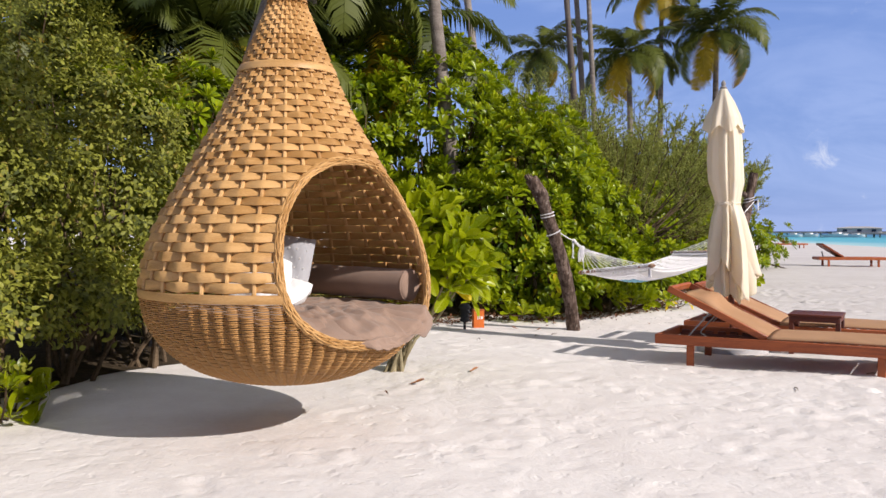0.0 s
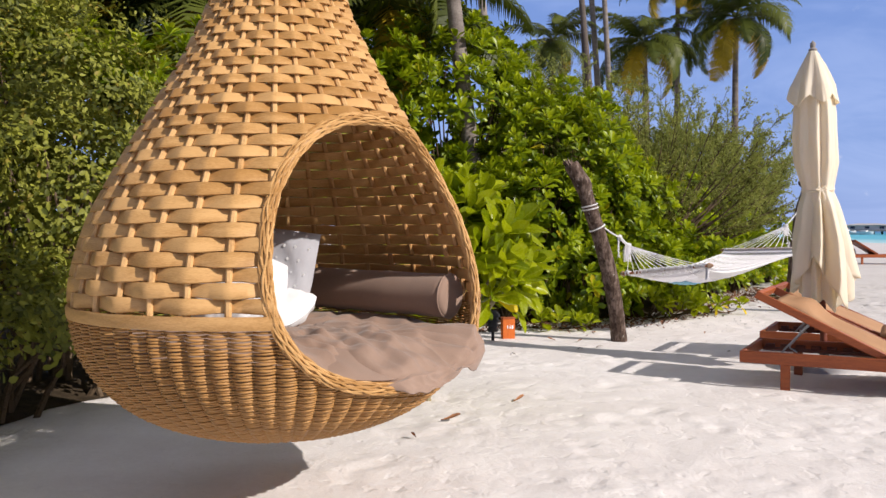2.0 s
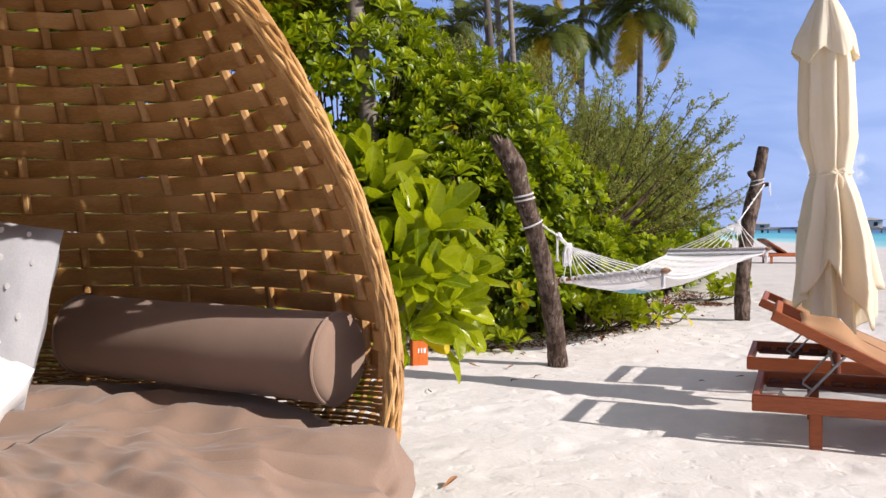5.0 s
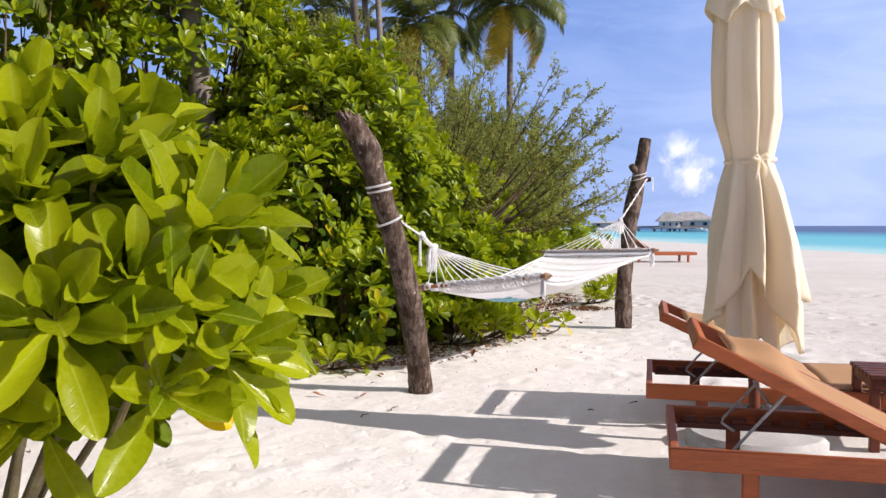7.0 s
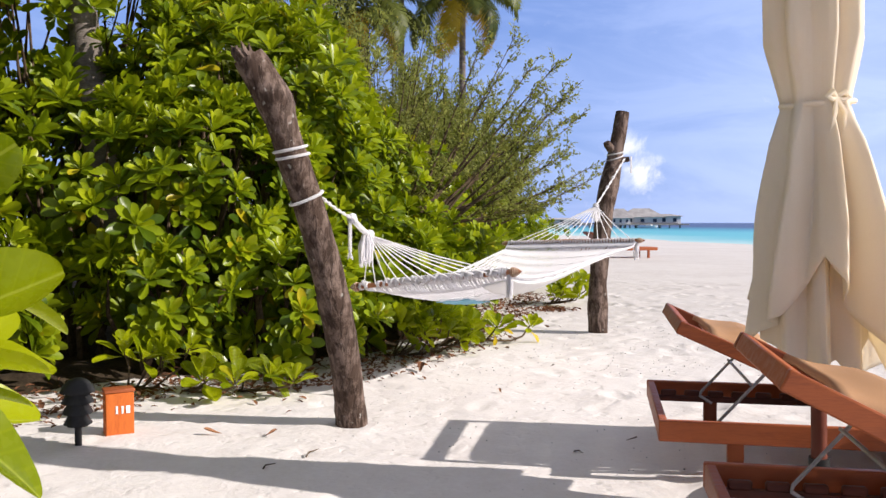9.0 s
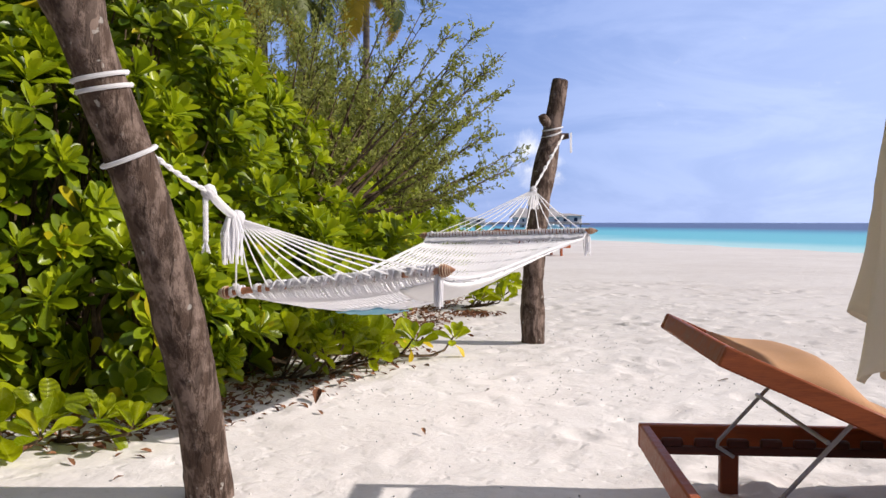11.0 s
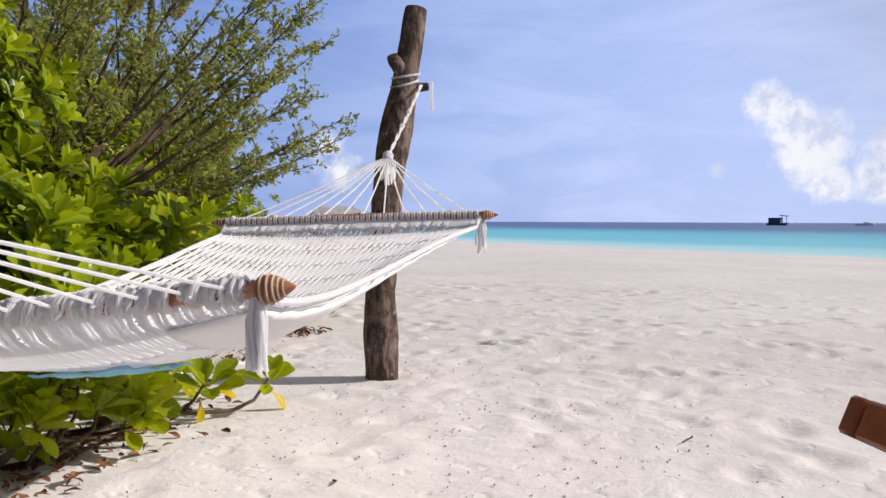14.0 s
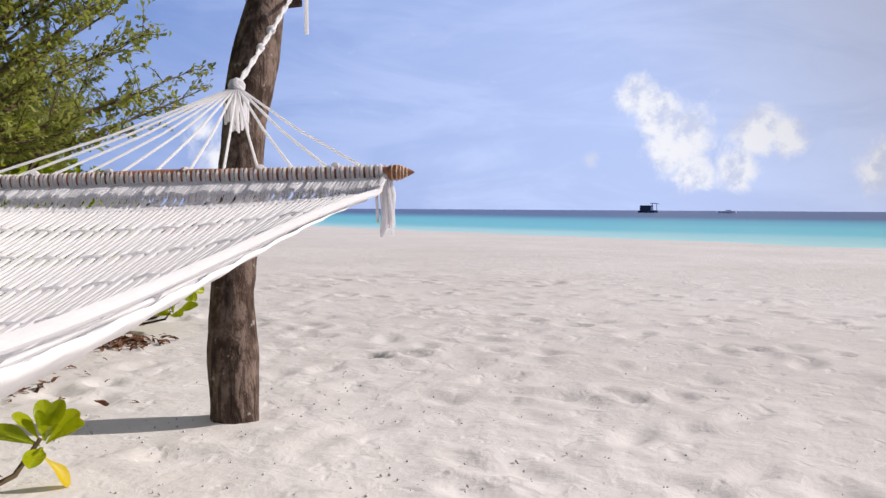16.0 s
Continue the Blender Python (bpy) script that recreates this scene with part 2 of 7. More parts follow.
_t.links.new(_skin.outputs[0], _both.inputs[1])
_t.links.new(_gap.outputs[0], _both.inputs[2])
_t.links.new(_both.outputs[0], [k for k in _t.nodes if k.type == "OUTPUT_MATERIAL"][0].inputs["Surface"])
def drift_skin():
    """Grey-brown bark, cracked along its length, with pale lichen."""
    n = material("weathered_dark_post_wood")
    p = n.place
    big, grain = n.noise(p, 4.0, 5.0, 0.62), n.noise(n.scaled(p, 1.0, 1.0, 0.10), 70.0, 4.0, 0.6, 0.3)
    crack = n.ramp(n.noise(n.scaled(p, 1.0, 1.0, 0.16), 34.0, 3.0, 0.5, 0.6), 0.40, 0.50)
    flake = n.ramp(n.noise(n.scaled(p, 1.0, 1.0, 0.6), 17.0, 5.0, 0.7), 0.38, 0.62)
    col = n.mix(n.ramp(n.calc("ADD", n.calc("MULTIPLY", big, 0.55), n.calc("MULTIPLY", flake, 0.40)), 0.28, 0.78), (0.055, 0.036, 0.028), (0.215, 0.160, 0.135))
    col = n.mix(n.calc("MULTIPLY", grain, 0.35), col, (0.13, 0.085, 0.062))
    col = n.mix(crack, n.mix(0.55, col, (0.018, 0.011, 0.008)), col)
    lichen = n.ramp(n.noise(p, 26.0, 3.0, 0.55), 0.66, 0.72)
    col = n.mix(n.calc("MULTIPLY", lichen, 0.55), col, (0.42, 0.40, 0.37))
    n.link(col, n.bsdf.inputs["Base Color"])
    n.bsdf.inputs["Roughness"].default_value = 0.88
    n.bsdf.inputs["Specular IOR Level"].default_value = 0.15
    a = bump(n, crack, 0.4, 0.006)
    a = bump(n, flake, 0.45, 0.008, a)
    bump(n, grain, 0.5, 0.003, a)
    return n.m


DRIFT = drift_skin()
BARK = surface("grey_palm_bark", (0.115, 0.095, 0.085), (0.27, 0.235, 0.21), 2.5, 30.0, (0.85, 0.98), 0.7, 0.012, (1, 1, 3.5), 0.1, 0.3)
TWIG = surface("twig_bark", (0.05, 0.033, 0.020), (0.14, 0.10, 0.065), 9.0, 60.0, (0.8, 0.95), 0.5, 0.004, (1, 1, 1), 0.1, 0.3)
PALE_STEM = surface("pale_shrub_stem", (0.20, 0.165, 0.095), (0.36, 0.31, 0.20), 9.0, 60.0, (0.7, 0.9), 0.4, 0.003, (1, 1, 1), 0.15, 0.2)
STEEL = surface("dull_steel", (0.30, 0.30, 0.31), (0.45, 0.45, 0.46), 8.0, 90.0, (0.35, 0.5), 0.1, 0.001, (1, 1, 1), 0.5, 0.1)
BLACK = surface("black_painted_metal", (0.010, 0.010, 0.011), (0.022, 0.022, 0.024), 9.0, 90.0, (0.45, 0.65), 0.2, 0.001, (1, 1, 1), 0.4, 0.1)
SIGN_WOOD = surface("orange_stained_block", (0.42, 0.085, 0.014), (0.60, 0.150, 0.026), 9.0, 80.0, (0.55, 0.75), 0.4, 0.002, (4, 4, 0.6), 0.3, 0.2)
CONCRETE = surface("pale_concrete", (0.42, 0.41, 0.42), (0.56, 0.55, 0.55), 6.0, 90.0, (0.85, 0.95), 0.4, 0.004, (1, 1, 1), 0.2, 0.1)
LITTER = surface("dry_leaf_litter", (0.13, 0.058, 0.032), (0.42, 0.205, 0.105), 30.0, 90.0, (0.8, 0.95), 0.4, 0.004, (1, 1, 1), 0.15, 0.9)
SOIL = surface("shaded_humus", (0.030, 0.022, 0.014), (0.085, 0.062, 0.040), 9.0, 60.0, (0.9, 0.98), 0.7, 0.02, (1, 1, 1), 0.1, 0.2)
SHELLWOOD = surface("turned_striped_wood", (0.14, 0.048, 0.020), (0.46, 0.20, 0.10), 12.0, 60.0, (0.35, 0.5), 0.3, 0.002, (1, 1, 1), 0.45, 0.2)
RING_CREAM = surface("pale_carved_wood", (0.42, 0.30, 0.20), (0.62, 0.50, 0.38), 20.0, 90.0, (0.4, 0.55), 0.3, 0.001, (1, 1, 1), 0.4, 0.3)
GREY_COTTON = surface("grey_cotton", (0.36, 0.36, 0.39), (0.45, 0.45, 0.48), 6.0, 300.0, (0.85, 0.95), 0.25, 0.001, (1, 1, 1), 0.15, 0.1)
SKY_BLUE = surface("pale_blue_cotton", (0.20, 0.46, 0.62), (0.38, 0.62, 0.74), 9.0, 200.0, (0.85, 0.95), 0.3, 0.001, (1, 1, 1), 0.15, 0.1)
PALE_PAINT = surface("white_painted_board", (0.62, 0.62, 0.62), (0.78, 0.78, 0.78), 0.6, 6.0, (0.6, 0.8), 0.1, 0.01)
THATCH = surface("grey_thatch", (0.27, 0.255, 0.255), (0.44, 0.42, 0.42), 0.8, 9.0, (0.9, 0.98), 0.6, 0.05)
PIER_WOOD = surface("grey_pier_timber", (0.22, 0.20, 0.19), (0.38, 0.35, 0.33), 0.8, 9.0, (0.8, 0.95), 0.4, 0.02)
HULL_BLUE = surface("dark_blue_hull", (0.02, 0.035, 0.07), (0.04, 0.06, 0.11), 0.6, 6.0, (0.4, 0.6), 0.1, 0.01)

LEAF = leafy("beach_cabbage_leaf", (0.042, 0.086, 0.004), (0.245, 0.315, 0.006), (0.48, 0.38, 0.015), 0.32, 0.27, "island", 0.015)
LEAF_YOUNG = leafy("young_beach_cabbage_leaf", (0.165, 0.230, 0.005), (0.420, 0.480, 0.012), (0.50, 0.42, 0.015), 0.42, 0.30, "island", 0.01)
LEAF_PIECE = leafy("beach_cabbage_leaf_near", (0.110, 0.170, 0.003), (0.400, 0.450, 0.008), (0.46, 0.42, 0.010), 0.50, 0.19, "object", 0.004, True)
YELLOW_LEAF = leafy("yellowed_leaf", (0.50, 0.36, 0.008), (0.70, 0.52, 0.012), (0.60, 0.40, 0.01), 0.45, 0.4, "object", 0.0, True)
FINE_LEAF = leafy("small_olive_leaf", (0.050, 0.066, 0.010), (0.29, 0.30, 0.040), (0.30, 0.24, 0.04), 0.32, 0.5, "island", 0.05)
FEATHER_LEAF = leafy("narrow_grey_green_leaf", (0.100, 0.128, 0.024), (0.36, 0.385, 0.090), (0.36, 0.31, 0.05), 0.50, 0.5, "island", 0.04)
PALM_LEAF = leafy("palm_leaflet", (0.022, 0.038, 0.007), (0.105, 0.125, 0.018), (0.36, 0.26, 0.035), 0.30, 0.42, "object", 0.0)
PALM_YELLOW = leafy("yellowed_palm_leaflet", (0.22, 0.17, 0.012), (0.48, 0.34, 0.020), (0.38, 0.24, 0.03), 0.35, 0.45, "object", 0.1)


# ---- mesh helpers ----
class Geo:
    """Gathers vertices and faces of one mesh."""

    def __init__(self):
        self.v, self.f = [], []

    def add(self, verts, faces):
        k = len(self.v)
        self.v += [tuple(p) for p in verts]
        self.f += [tuple(i + k for i in face) for face in faces]
        return self

    def tube(self, pts, r, sides=8, closed=False, caps=True):
        pts = [Vector(p) for p in pts]
        n = len(pts)
        radii = [r] * n if isinstance(r, (int, float)) else list(r)
        ring_all, side = [], None
        for k, p in enumerate(pts):
            a = pts[(k - 1) % n] if (closed or k > 0) else p
            b = pts[(k + 1) % n] if (closed or k < n - 1) else p
            way = (b - a).normalized() if (b - a).length > 1e-9 else Vector((0, 0, 1))
            if side is None:
                side = way.orthogonal().normalized()
            side = (side - way * side.dot(way))
            side = side.normalized() if side.length > 1e-6 else way.orthogonal().normalized()
            other = way.cross(side)
            ring_all.append([p + (side * math.cos(2 * math.pi * j / sides) + other * math.sin(2 * math.pi * j / sides)) * radii[k] for j in range(sides)])
        verts = [q for ring in ring_all for q in ring]
        faces = []
        for k in range(n if closed else n - 1):
            for j in range(sides):
                a, b = k * sides + j, k * sides + (j + 1) % sides
                c, d = ((k + 1) % n) * sides + (j + 1) % sides, ((k + 1) % n) * sides + j
                faces.append((a, b, c, d))
        if caps and not closed:
            faces += [tuple(range(sides - 1, -1, -1)), tuple((n - 1) * sides + j for j in range(sides))]
        return self.add(verts, faces)

    def lathe(self, profile, segs=24, at=Vector((0, 0, 0)), caps=True, warp=None):
        """profile: (radius, z) from the bottom up; warp(angle, z, radius) may change the radius."""
        verts, faces = [], []
        for r, z in profile:
            for j in range(segs):
                a = 2 * math.pi * j / segs
                q = warp(a, z, r) if warp else r
                verts.append((at[0] + q * math.cos(a), at[1] + q * math.sin(a), at[2] + z))
        for k in range(len(profile) - 1):
            for j in range(segs):
                faces.append((k * segs + j, k * segs + (j + 1) % segs, (k + 1) * segs + (j + 1) % segs, (k + 1) * segs + j))
        if caps:
            faces += [tuple(range(segs - 1, -1, -1)), tuple((len(profile) - 1) * segs + j for j in range(segs))]
        return self.add(verts, faces)

    def box(self, centre, size, m=None, bevel=0.004):
        """A box with chamfered edges; m turns and moves it."""
        h = [s / 2 for s in size]
        b = min(bevel, min(h) * 0.6)
        index, verts = {}, []
        for s in ((x, y, z) for x in (-1, 1) for y in (-1, 1) for z in (-1, 1)):
            for a in range(3):
                q = Vector([s[k] * (h[k] if k == a else h[k] - b) for k in range(3)]) + Vector(centre)
                index[(s, a)] = len(verts)
                verts.append(m @ q if m else q)
        faces = []
        for a in range(3):
            u, w = [k for k in range(3) if k != a]
            for sign in (-1, 1):
                loop = []
                for su, sw in ((-1, -1), (1, -1), (1, 1), (-1, 1)):
                    s = [0, 0, 0]
                    s[a], s[u], s[w] = sign, su, sw
                    loop.append(index[(tuple(s), a)])
                faces.append(tuple(loop))
        for a in range(3):            # edges that run along axis a
            u, w = [k for k in range(3) if k != a]
            for su in (-1, 1):
                for sw in (-1, 1):
                    s, t = [0, 0, 0], [0, 0, 0]
                    s[a], s[u], s[w] = -1, su, sw
                    t[a], t[u], t[w] = 1, su, sw
                    s, t = tuple(s), tuple(t)
                    faces.append((index[(s, u)], index[(t, u)], index[(t, w)], index[(s, w)]))
        for s in ((x, y, z) for x in (-1, 1) for y in (-1, 1) for z in (-1, 1)):
            faces.append(tuple(index[(s, a)] for a in range(3)))
        return self.add(verts, faces)

    def mesh(self, name, mat, smooth=True, angle=40, fix=True):
        me = bpy.data.meshes.new(name)
        me.from_pydata(self.v, [], self.f)
        if fix and len(self.f) < 60000:
            bm = bmesh.new()
            bm.from_mesh(me)
            bmesh.ops.recalc_face_normals(bm, faces=bm.faces)
            bm.to_mesh(me)
            bm.free()
        finish(me, mat, smooth, angle)
        return me

    def part(self, name, mat, parent=None, label="", smooth=True, angle=40, world=False, fix=True):
        """One mesh object under parent. world: the geometry is in the world's metres."""
        if world and parent is not None:
            back_to = root_pose(parent).inverted()
            self.v = [tuple(back_to @ Vector(p)) for p in self.v]
        return link_part(name, self.mesh(name, mat, smooth, angle, fix), parent, label)


def finish(me, mat, smooth=True, angle=40):
    me.materials.append(mat)
    if smooth:
        me.polygons.foreach_set("use_smooth", [True] * len(me.polygons))
        if angle and len(me.polygons) < 60000:
            me.set_sharp_from_angle(angle=radians(angle))
    me.update()


def root_pose(ob):
    m = ob.matrix_basis.copy()
    while ob.parent is not None:
        ob = ob.parent
        m = ob.matrix_basis @ m
    return m


def link_part(name, me, parent=None, label="", m=None):
    ob = new(name, me)
    if parent is not None:
        ob.parent = parent
    if m is not None:
        ob.matrix_basis = m
    return tagged(ob, label)


def thing(name, x, y, z, label, category, group="", turn=0.0, kind=""):
    ob = new(name)
    ob.empty_display_size = 0.1
    ob.matrix_basis = pose(x, y, z, 0, 0, turn)
    return tagged(ob, label, category, group, kind)


def np_mesh(name, verts, faces, mat, smooth=True):
    """A mesh from numpy arrays of places and of quads or triangles."""
    me = bpy.data.meshes.new(name)
    me.vertices.add(len(verts))
    me.vertices.foreach_set("co", np.ascontiguousarray(verts, dtype=np.float32).ravel())
    k = faces.shape[1]
    me.loops.add(faces.size)
    me.loops.foreach_set("vertex_index", np.ascontiguousarray(faces, dtype=np.int32).ravel())
    me.polygons.add(len(faces))
    me.polygons.foreach_set("loop_start", np.arange(0, faces.size, k, dtype=np.int32))
    if smooth:
        me.polygons.foreach_set("use_smooth", np.ones(len(faces), dtype=bool))
    me.materials.append(mat)
    me.update(calc_edges=True)
    me.validate()
    return me


def unit(a):
    return a / np.maximum(np.linalg.norm(a, axis=-1, keepdims=True), 1e-9)


# ---- ground ----
def ease(a, lo, hi):
    t = np.clip((a - lo) / (hi - lo), 0, 1)
    return t * t * (3 - 2 * t)


def shore(y):
    return 26.0 + 0.15 * (y - 16.0)


def ground_z(x, y):
    """The beach's large form: nearly level, a low swell towards the sea, then down under the water."""
    x, y = np.asarray(x, float), np.asarray(y, float)
    z = 0.085 * ease(x, 1.8, 7.0) - 0.02 * ease(y, 8.0, 12.0) * (1 - ease(x, 1.5, 4.5))
    z = z - 0.225 * ease(x - 0.15 * (y - 16), 13.0, 28.0) - 3.0 * ease(x - 0.15 * (y - 16), 26.0, 60.0)
    z = z + 0.012 * np.sin(0.9 * x + 0.6 * y) * np.sin(0.55 * y - 0.8 * x + 1.0)
    return z


def spread(lo, hi, step, reach, grow=1.16):
    """Grid lines: even from lo to hi, then wider and wider out to reach."""
    mid = list(np.arange(lo, hi + 1e-6, step))
    out, s, a = [], step, hi
    while a < reach:
        s *= grow
        a += s
        out.append(a)
    low, s, a = [], step, lo
    while a > -reach:
        s *= grow
        a -= s
        low.append(a)
    return np.array(low[::-1] + mid + out)


def build_ground():
    xs, ys = spread(-1.8, 9.4, 0.042, 2500, 1.12), spread(0.4, 16.4, 0.045, 2500, 1.12)
    X, Y = np.meshgrid(xs, ys, indexing="xy")
    Z = ground_z(X, Y)
    near = (np.abs(X) < 40) & (np.abs(Y) < 60)
    # trampled hollows and small heaps
    rng = np.random.default_rng(3)
    for _ in range(4600):
        cx, cy = rng.uniform(-1.0, 18.0), rng.uniform(0.3, 26.0)
        a, b, turn = rng.uniform(0.06, 0.14), rng.uniform(0.04, 0.07), rng.uniform(0, math.pi)
        d = rng.uniform(0.004, 0.018) * (1.2 if cx > 3.2 else 0.75)
        i0, i1 = np.searchsorted(xs, (cx - 0.5, cx + 0.5))
        j0, j1 = np.searchsorted(ys, (cy - 0.5, cy + 0.5))
        if i1 - i0 < 6 or j1 - j0 < 6:
            continue
        dx, dy = X[j0:j1, i0:i1] - cx, Y[j0:j1, i0:i1] - cy
        u, w = (dx * math.cos(turn) + dy * math.sin(turn)) / a, (-dx * math.sin(turn) + dy * math.cos(turn)) / b
        q = u * u + w * w
        Z[j0:j1, i0:i1] += -d * np.exp(-q) + 0.5 * d * np.exp(-((np.sqrt(q) - 1.6) ** 2) * 3)
    Z += near * 0.004 * np.sin(5.1 * X + 2.0 * np.sin(3 * Y)) * np.sin(4.3 * Y + 1.7 * np.sin(2.3 * X))
    ny, nx = X.shape
    idx = np.arange(nx * ny).reshape(ny, nx)
    faces = np.stack([idx[:-1, :-1], idx[:-1, 1:], idx[1:, 1:], idx[1:, :-1]], -1).reshape(-1, 4)
    me = np_mesh("ground", np.stack([X, Y, Z], -1).reshape(-1, 3), faces, SAND)
    tagged(link_part("ground", me), "white coral sand beach with footprints", "sand", "", "structure")


build_ground()


def build_sea():
    g = Geo()
    ys = [-2500, -800, -300, -120, -40, 0, 20, 40, 70, 120, 300, 800, 2500]
    rows = [[(shore(y) - 12 + k, y, -0.12) for k in (0, 30, 80, 200, 700, 3200)] for y in ys]
    verts = [p for r in rows for p in r]
    n = len(rows[0])
    g.add(verts, [(j * n + k, j * n + k + 1, (j + 1) * n + k + 1, (j + 1) * n + k) for j in range(len(ys) - 1) for k in range(n - 1)])
    tagged(g.part("water", WATER), "turquoise lagoon turning deep blue beyond the reef", "sea", "", "structure")


build_sea()


# ---- hanging nest chair ----
NEST = Vector((-0.760, 4.93, 0.0))
NEST_PROFILE = [(0.0, 0.295), (0.204, 0.3), (0.409, 0.342), (0.593, 0.427), (0.726, 0.553), (0.795, 0.674), (0.821, 0.802), (0.82, 0.912), (0.799, 1.032), (0.744, 1.197), (0.659, 1.362), (0.563, 1.532), (0.466, 1.702), (0.376, 1.862), (0.294, 2.042), (0.23, 2.202), (0.162, 2.362), (0.097, 2.522), (0.082, 2.582)]
NEST_FACE = -37.0               # the way the opening looks, degrees from +x
RIBS, BASE_RIBS = 36, 66


def nest_spline():
    """The outline as a dense list of (length along it, radius, z)."""
    pts = [Vector((r, z)) for r, z in NEST_PROFILE]
    out, total = [], 0.0
    for k in range(len(pts) - 1):
        p0, p1, p2, p3 = pts[max(k - 1, 0)], pts[k], pts[k + 1], pts[min(k + 2, len(pts) - 1)]
        for j in range(12):
            t = j / 12
            q = 0.5 * ((2 * p1) + (p2 - p0) * t + (2 * p0 - 5 * p1 + 4 * p2 - p3) * t * t + (3 * p1 - p0 - 3 * p2 + p3) * t ** 3)
            if out:
                total += (q - Vector(out[-1][1:])).length
            out.append((total, q.x, q.y))
    return np.array(out)


NEST_LINE = nest_spline()


def nest_r(z):
    return float(np.interp(z, NEST_LINE[:, 2], NEST_LINE[:, 1]))


def nest_at(length):
    return float(np.interp(length, NEST_LINE[:, 0], NEST_LINE[:, 1])), float(np.interp(length, NEST_LINE[:, 0], NEST_LINE[:, 2]))


MOUTH_LOW, MOUTH_HIGH, MOUTH_HALF, MOUTH_POWER = 0.565, 1.565, 44.5, 2.5
MOUTH_LOW_POWER = 2.7          # squarer below than above


def mouth_half(z):
    """Half the opening's width at a height, in degrees; 0 where it is closed."""
    mid, half = (MOUTH_LOW + MOUTH_HIGH) / 2, (MOUTH_HIGH - MOUTH_LOW) / 2
    q = abs(z - mid) / half
    power = MOUTH_LOW_POWER if z < mid else MOUTH_POWER
    return MOUTH_HALF * (1 - q ** power) ** (1 / power) if q < 1 else 0.0


def nest_point(angle, r, z):
    return (r * math.cos(angle), r * math.sin(angle), z)


def nest_sweep(z, margin=0.0):
    """The angles from which to which a ring at this height runs, round the back."""
    half = mouth_half(z)
    face = radians(NEST_FACE)
    if half <= 0:
        return face, face + 2 * math.pi, True
    half = radians(max(half - margin, 0.5))
    return face + half, face + 2 * math.pi - half, False


def build_nest():
    nest = thing("hanging_nest_chair", NEST.x, NEST.y, 0, "pear-shaped woven honey cane hanging chair over the sand", "hanging chair")
    z_band = 0.830
    start = float(np.interp(z_band, NEST_LINE[:, 2], NEST_LINE[:, 0]))
    end = float(np.interp(2.545, NEST_LINE[:, 2], NEST_LINE[:, 0]))
    # upright ribs
    for k in range(RIBS):
        a = 2 * math.pi * k / RIBS
        rows, run = [], []
        for s in np.linspace(start - 0.02, end, 90):
            r, z = nest_at(s)
            lo, hi, whole = nest_sweep(z)
            inside = whole or (a - lo) % (2 * math.pi) <= hi - lo
            if inside:
                run.append((nest_point(a, r - 0.004, z), 0.0122 * min(1.0, 0.42 + r * 0.9)))
            elif run:
                rows.append(run)
                run = []
        rows.append(run)
        g = Geo()
        for run in rows:
            if len(run) > 2:
                g.tube([p for p, _ in run], [q for _, q in run], 7)
        if g.v:
            g.part("rib", CANE_RIB, nest, fix=False)
    # flat bands, over one rib and under the next
    row, s = 0, start + 0.060
    while s < end - 0.02:
        r, z = nest_at(s)
        slim = 0.50 + 0.50 * min(1.0, r / 0.7)
        width = 0.0522 * slim
        lo, hi, whole = nest_sweep(z, 1.0)
        steps = int(RIBS * 10 * (hi - lo) / (2 * math.pi))
        g, loops = Geo(), []
        for k in range(steps + (0 if whole else 1)):
            a = lo + (hi - lo) * k / steps
            wave = math.cos(a * RIBS / 2 + math.pi * row)
            lift = 0.0190 * (0.75 * math.asin(max(-1.0, min(1.0, wave))) * 2 / math.pi + 0.25 * wave) * (0.55 + 0.45 * min(1.0, r / 0.5))
            half = width / 2 * (0.97 + 0.09 * wave)
            loop = []
            for t, d in ((-1, 0.0), (-0.86, 0.0055), (0.86, 0.0055), (1, 0.0), (0.86, -0.0065), (-0.86, -0.0065)):
                rr, zz = nest_at(s + t * half)
                loop.append(nest_point(a, rr + lift + d, zz))
            loops.append(loop)
        n, faces = len(loops), []
        for k in range(n if whole else n - 1):
            for j in range(6):
                faces.append((k * 6 + j, ((k + 1) % n) * 6 + j, ((k + 1) % n) * 6 + (j + 1) % 6, k * 6 + (j + 1) % 6))
        if not whole:
            faces += [tuple(range(6)), tuple((n - 1) * 6 + j for j in range(5, -1, -1))]
        g.add([p for loop in loops for p in loop], faces)
        g.part("band", CANE, nest, angle=60, fix=False)
        s += 0.0520 * slim
        row += 1
    # plain hoops: above the fine wickerwork, below the top, and at the top
    for z, half, name in ((z_band + 0.004, 0.023, "hoop"), (2.115, 0.024, "hoop"), (2.54, 0.02, "hoop")):
        s0 = float(np.interp(z, NEST_LINE[:, 2], NEST_LINE[:, 0]))
        lo, hi, whole = nest_sweep(z, 1.0)
        g, steps = Geo(), 150
        verts, faces = [], []
        for k in range(steps + 1):
            a = lo + (hi - lo) * k / steps
            for t, d in ((-1, 0.012), (1, 0.012), (1, 0.021), (0.5, 0.024), (-0.5, 0.024), (-1, 0.021)):
                rr, zz = nest_at(s0 + t * half)
                verts.append(nest_point(a, rr + d, zz))
        for k in range(steps):
            faces += [(k * 6 + j, (k + 1) * 6 + j, (k + 1) * 6 + (j + 1) % 6, k * 6 + (j + 1) % 6) for j in range(6)]
        g.add(verts, faces)
        g.part(name, CANE, nest, "flat cane hoop", angle=60, fix=False)
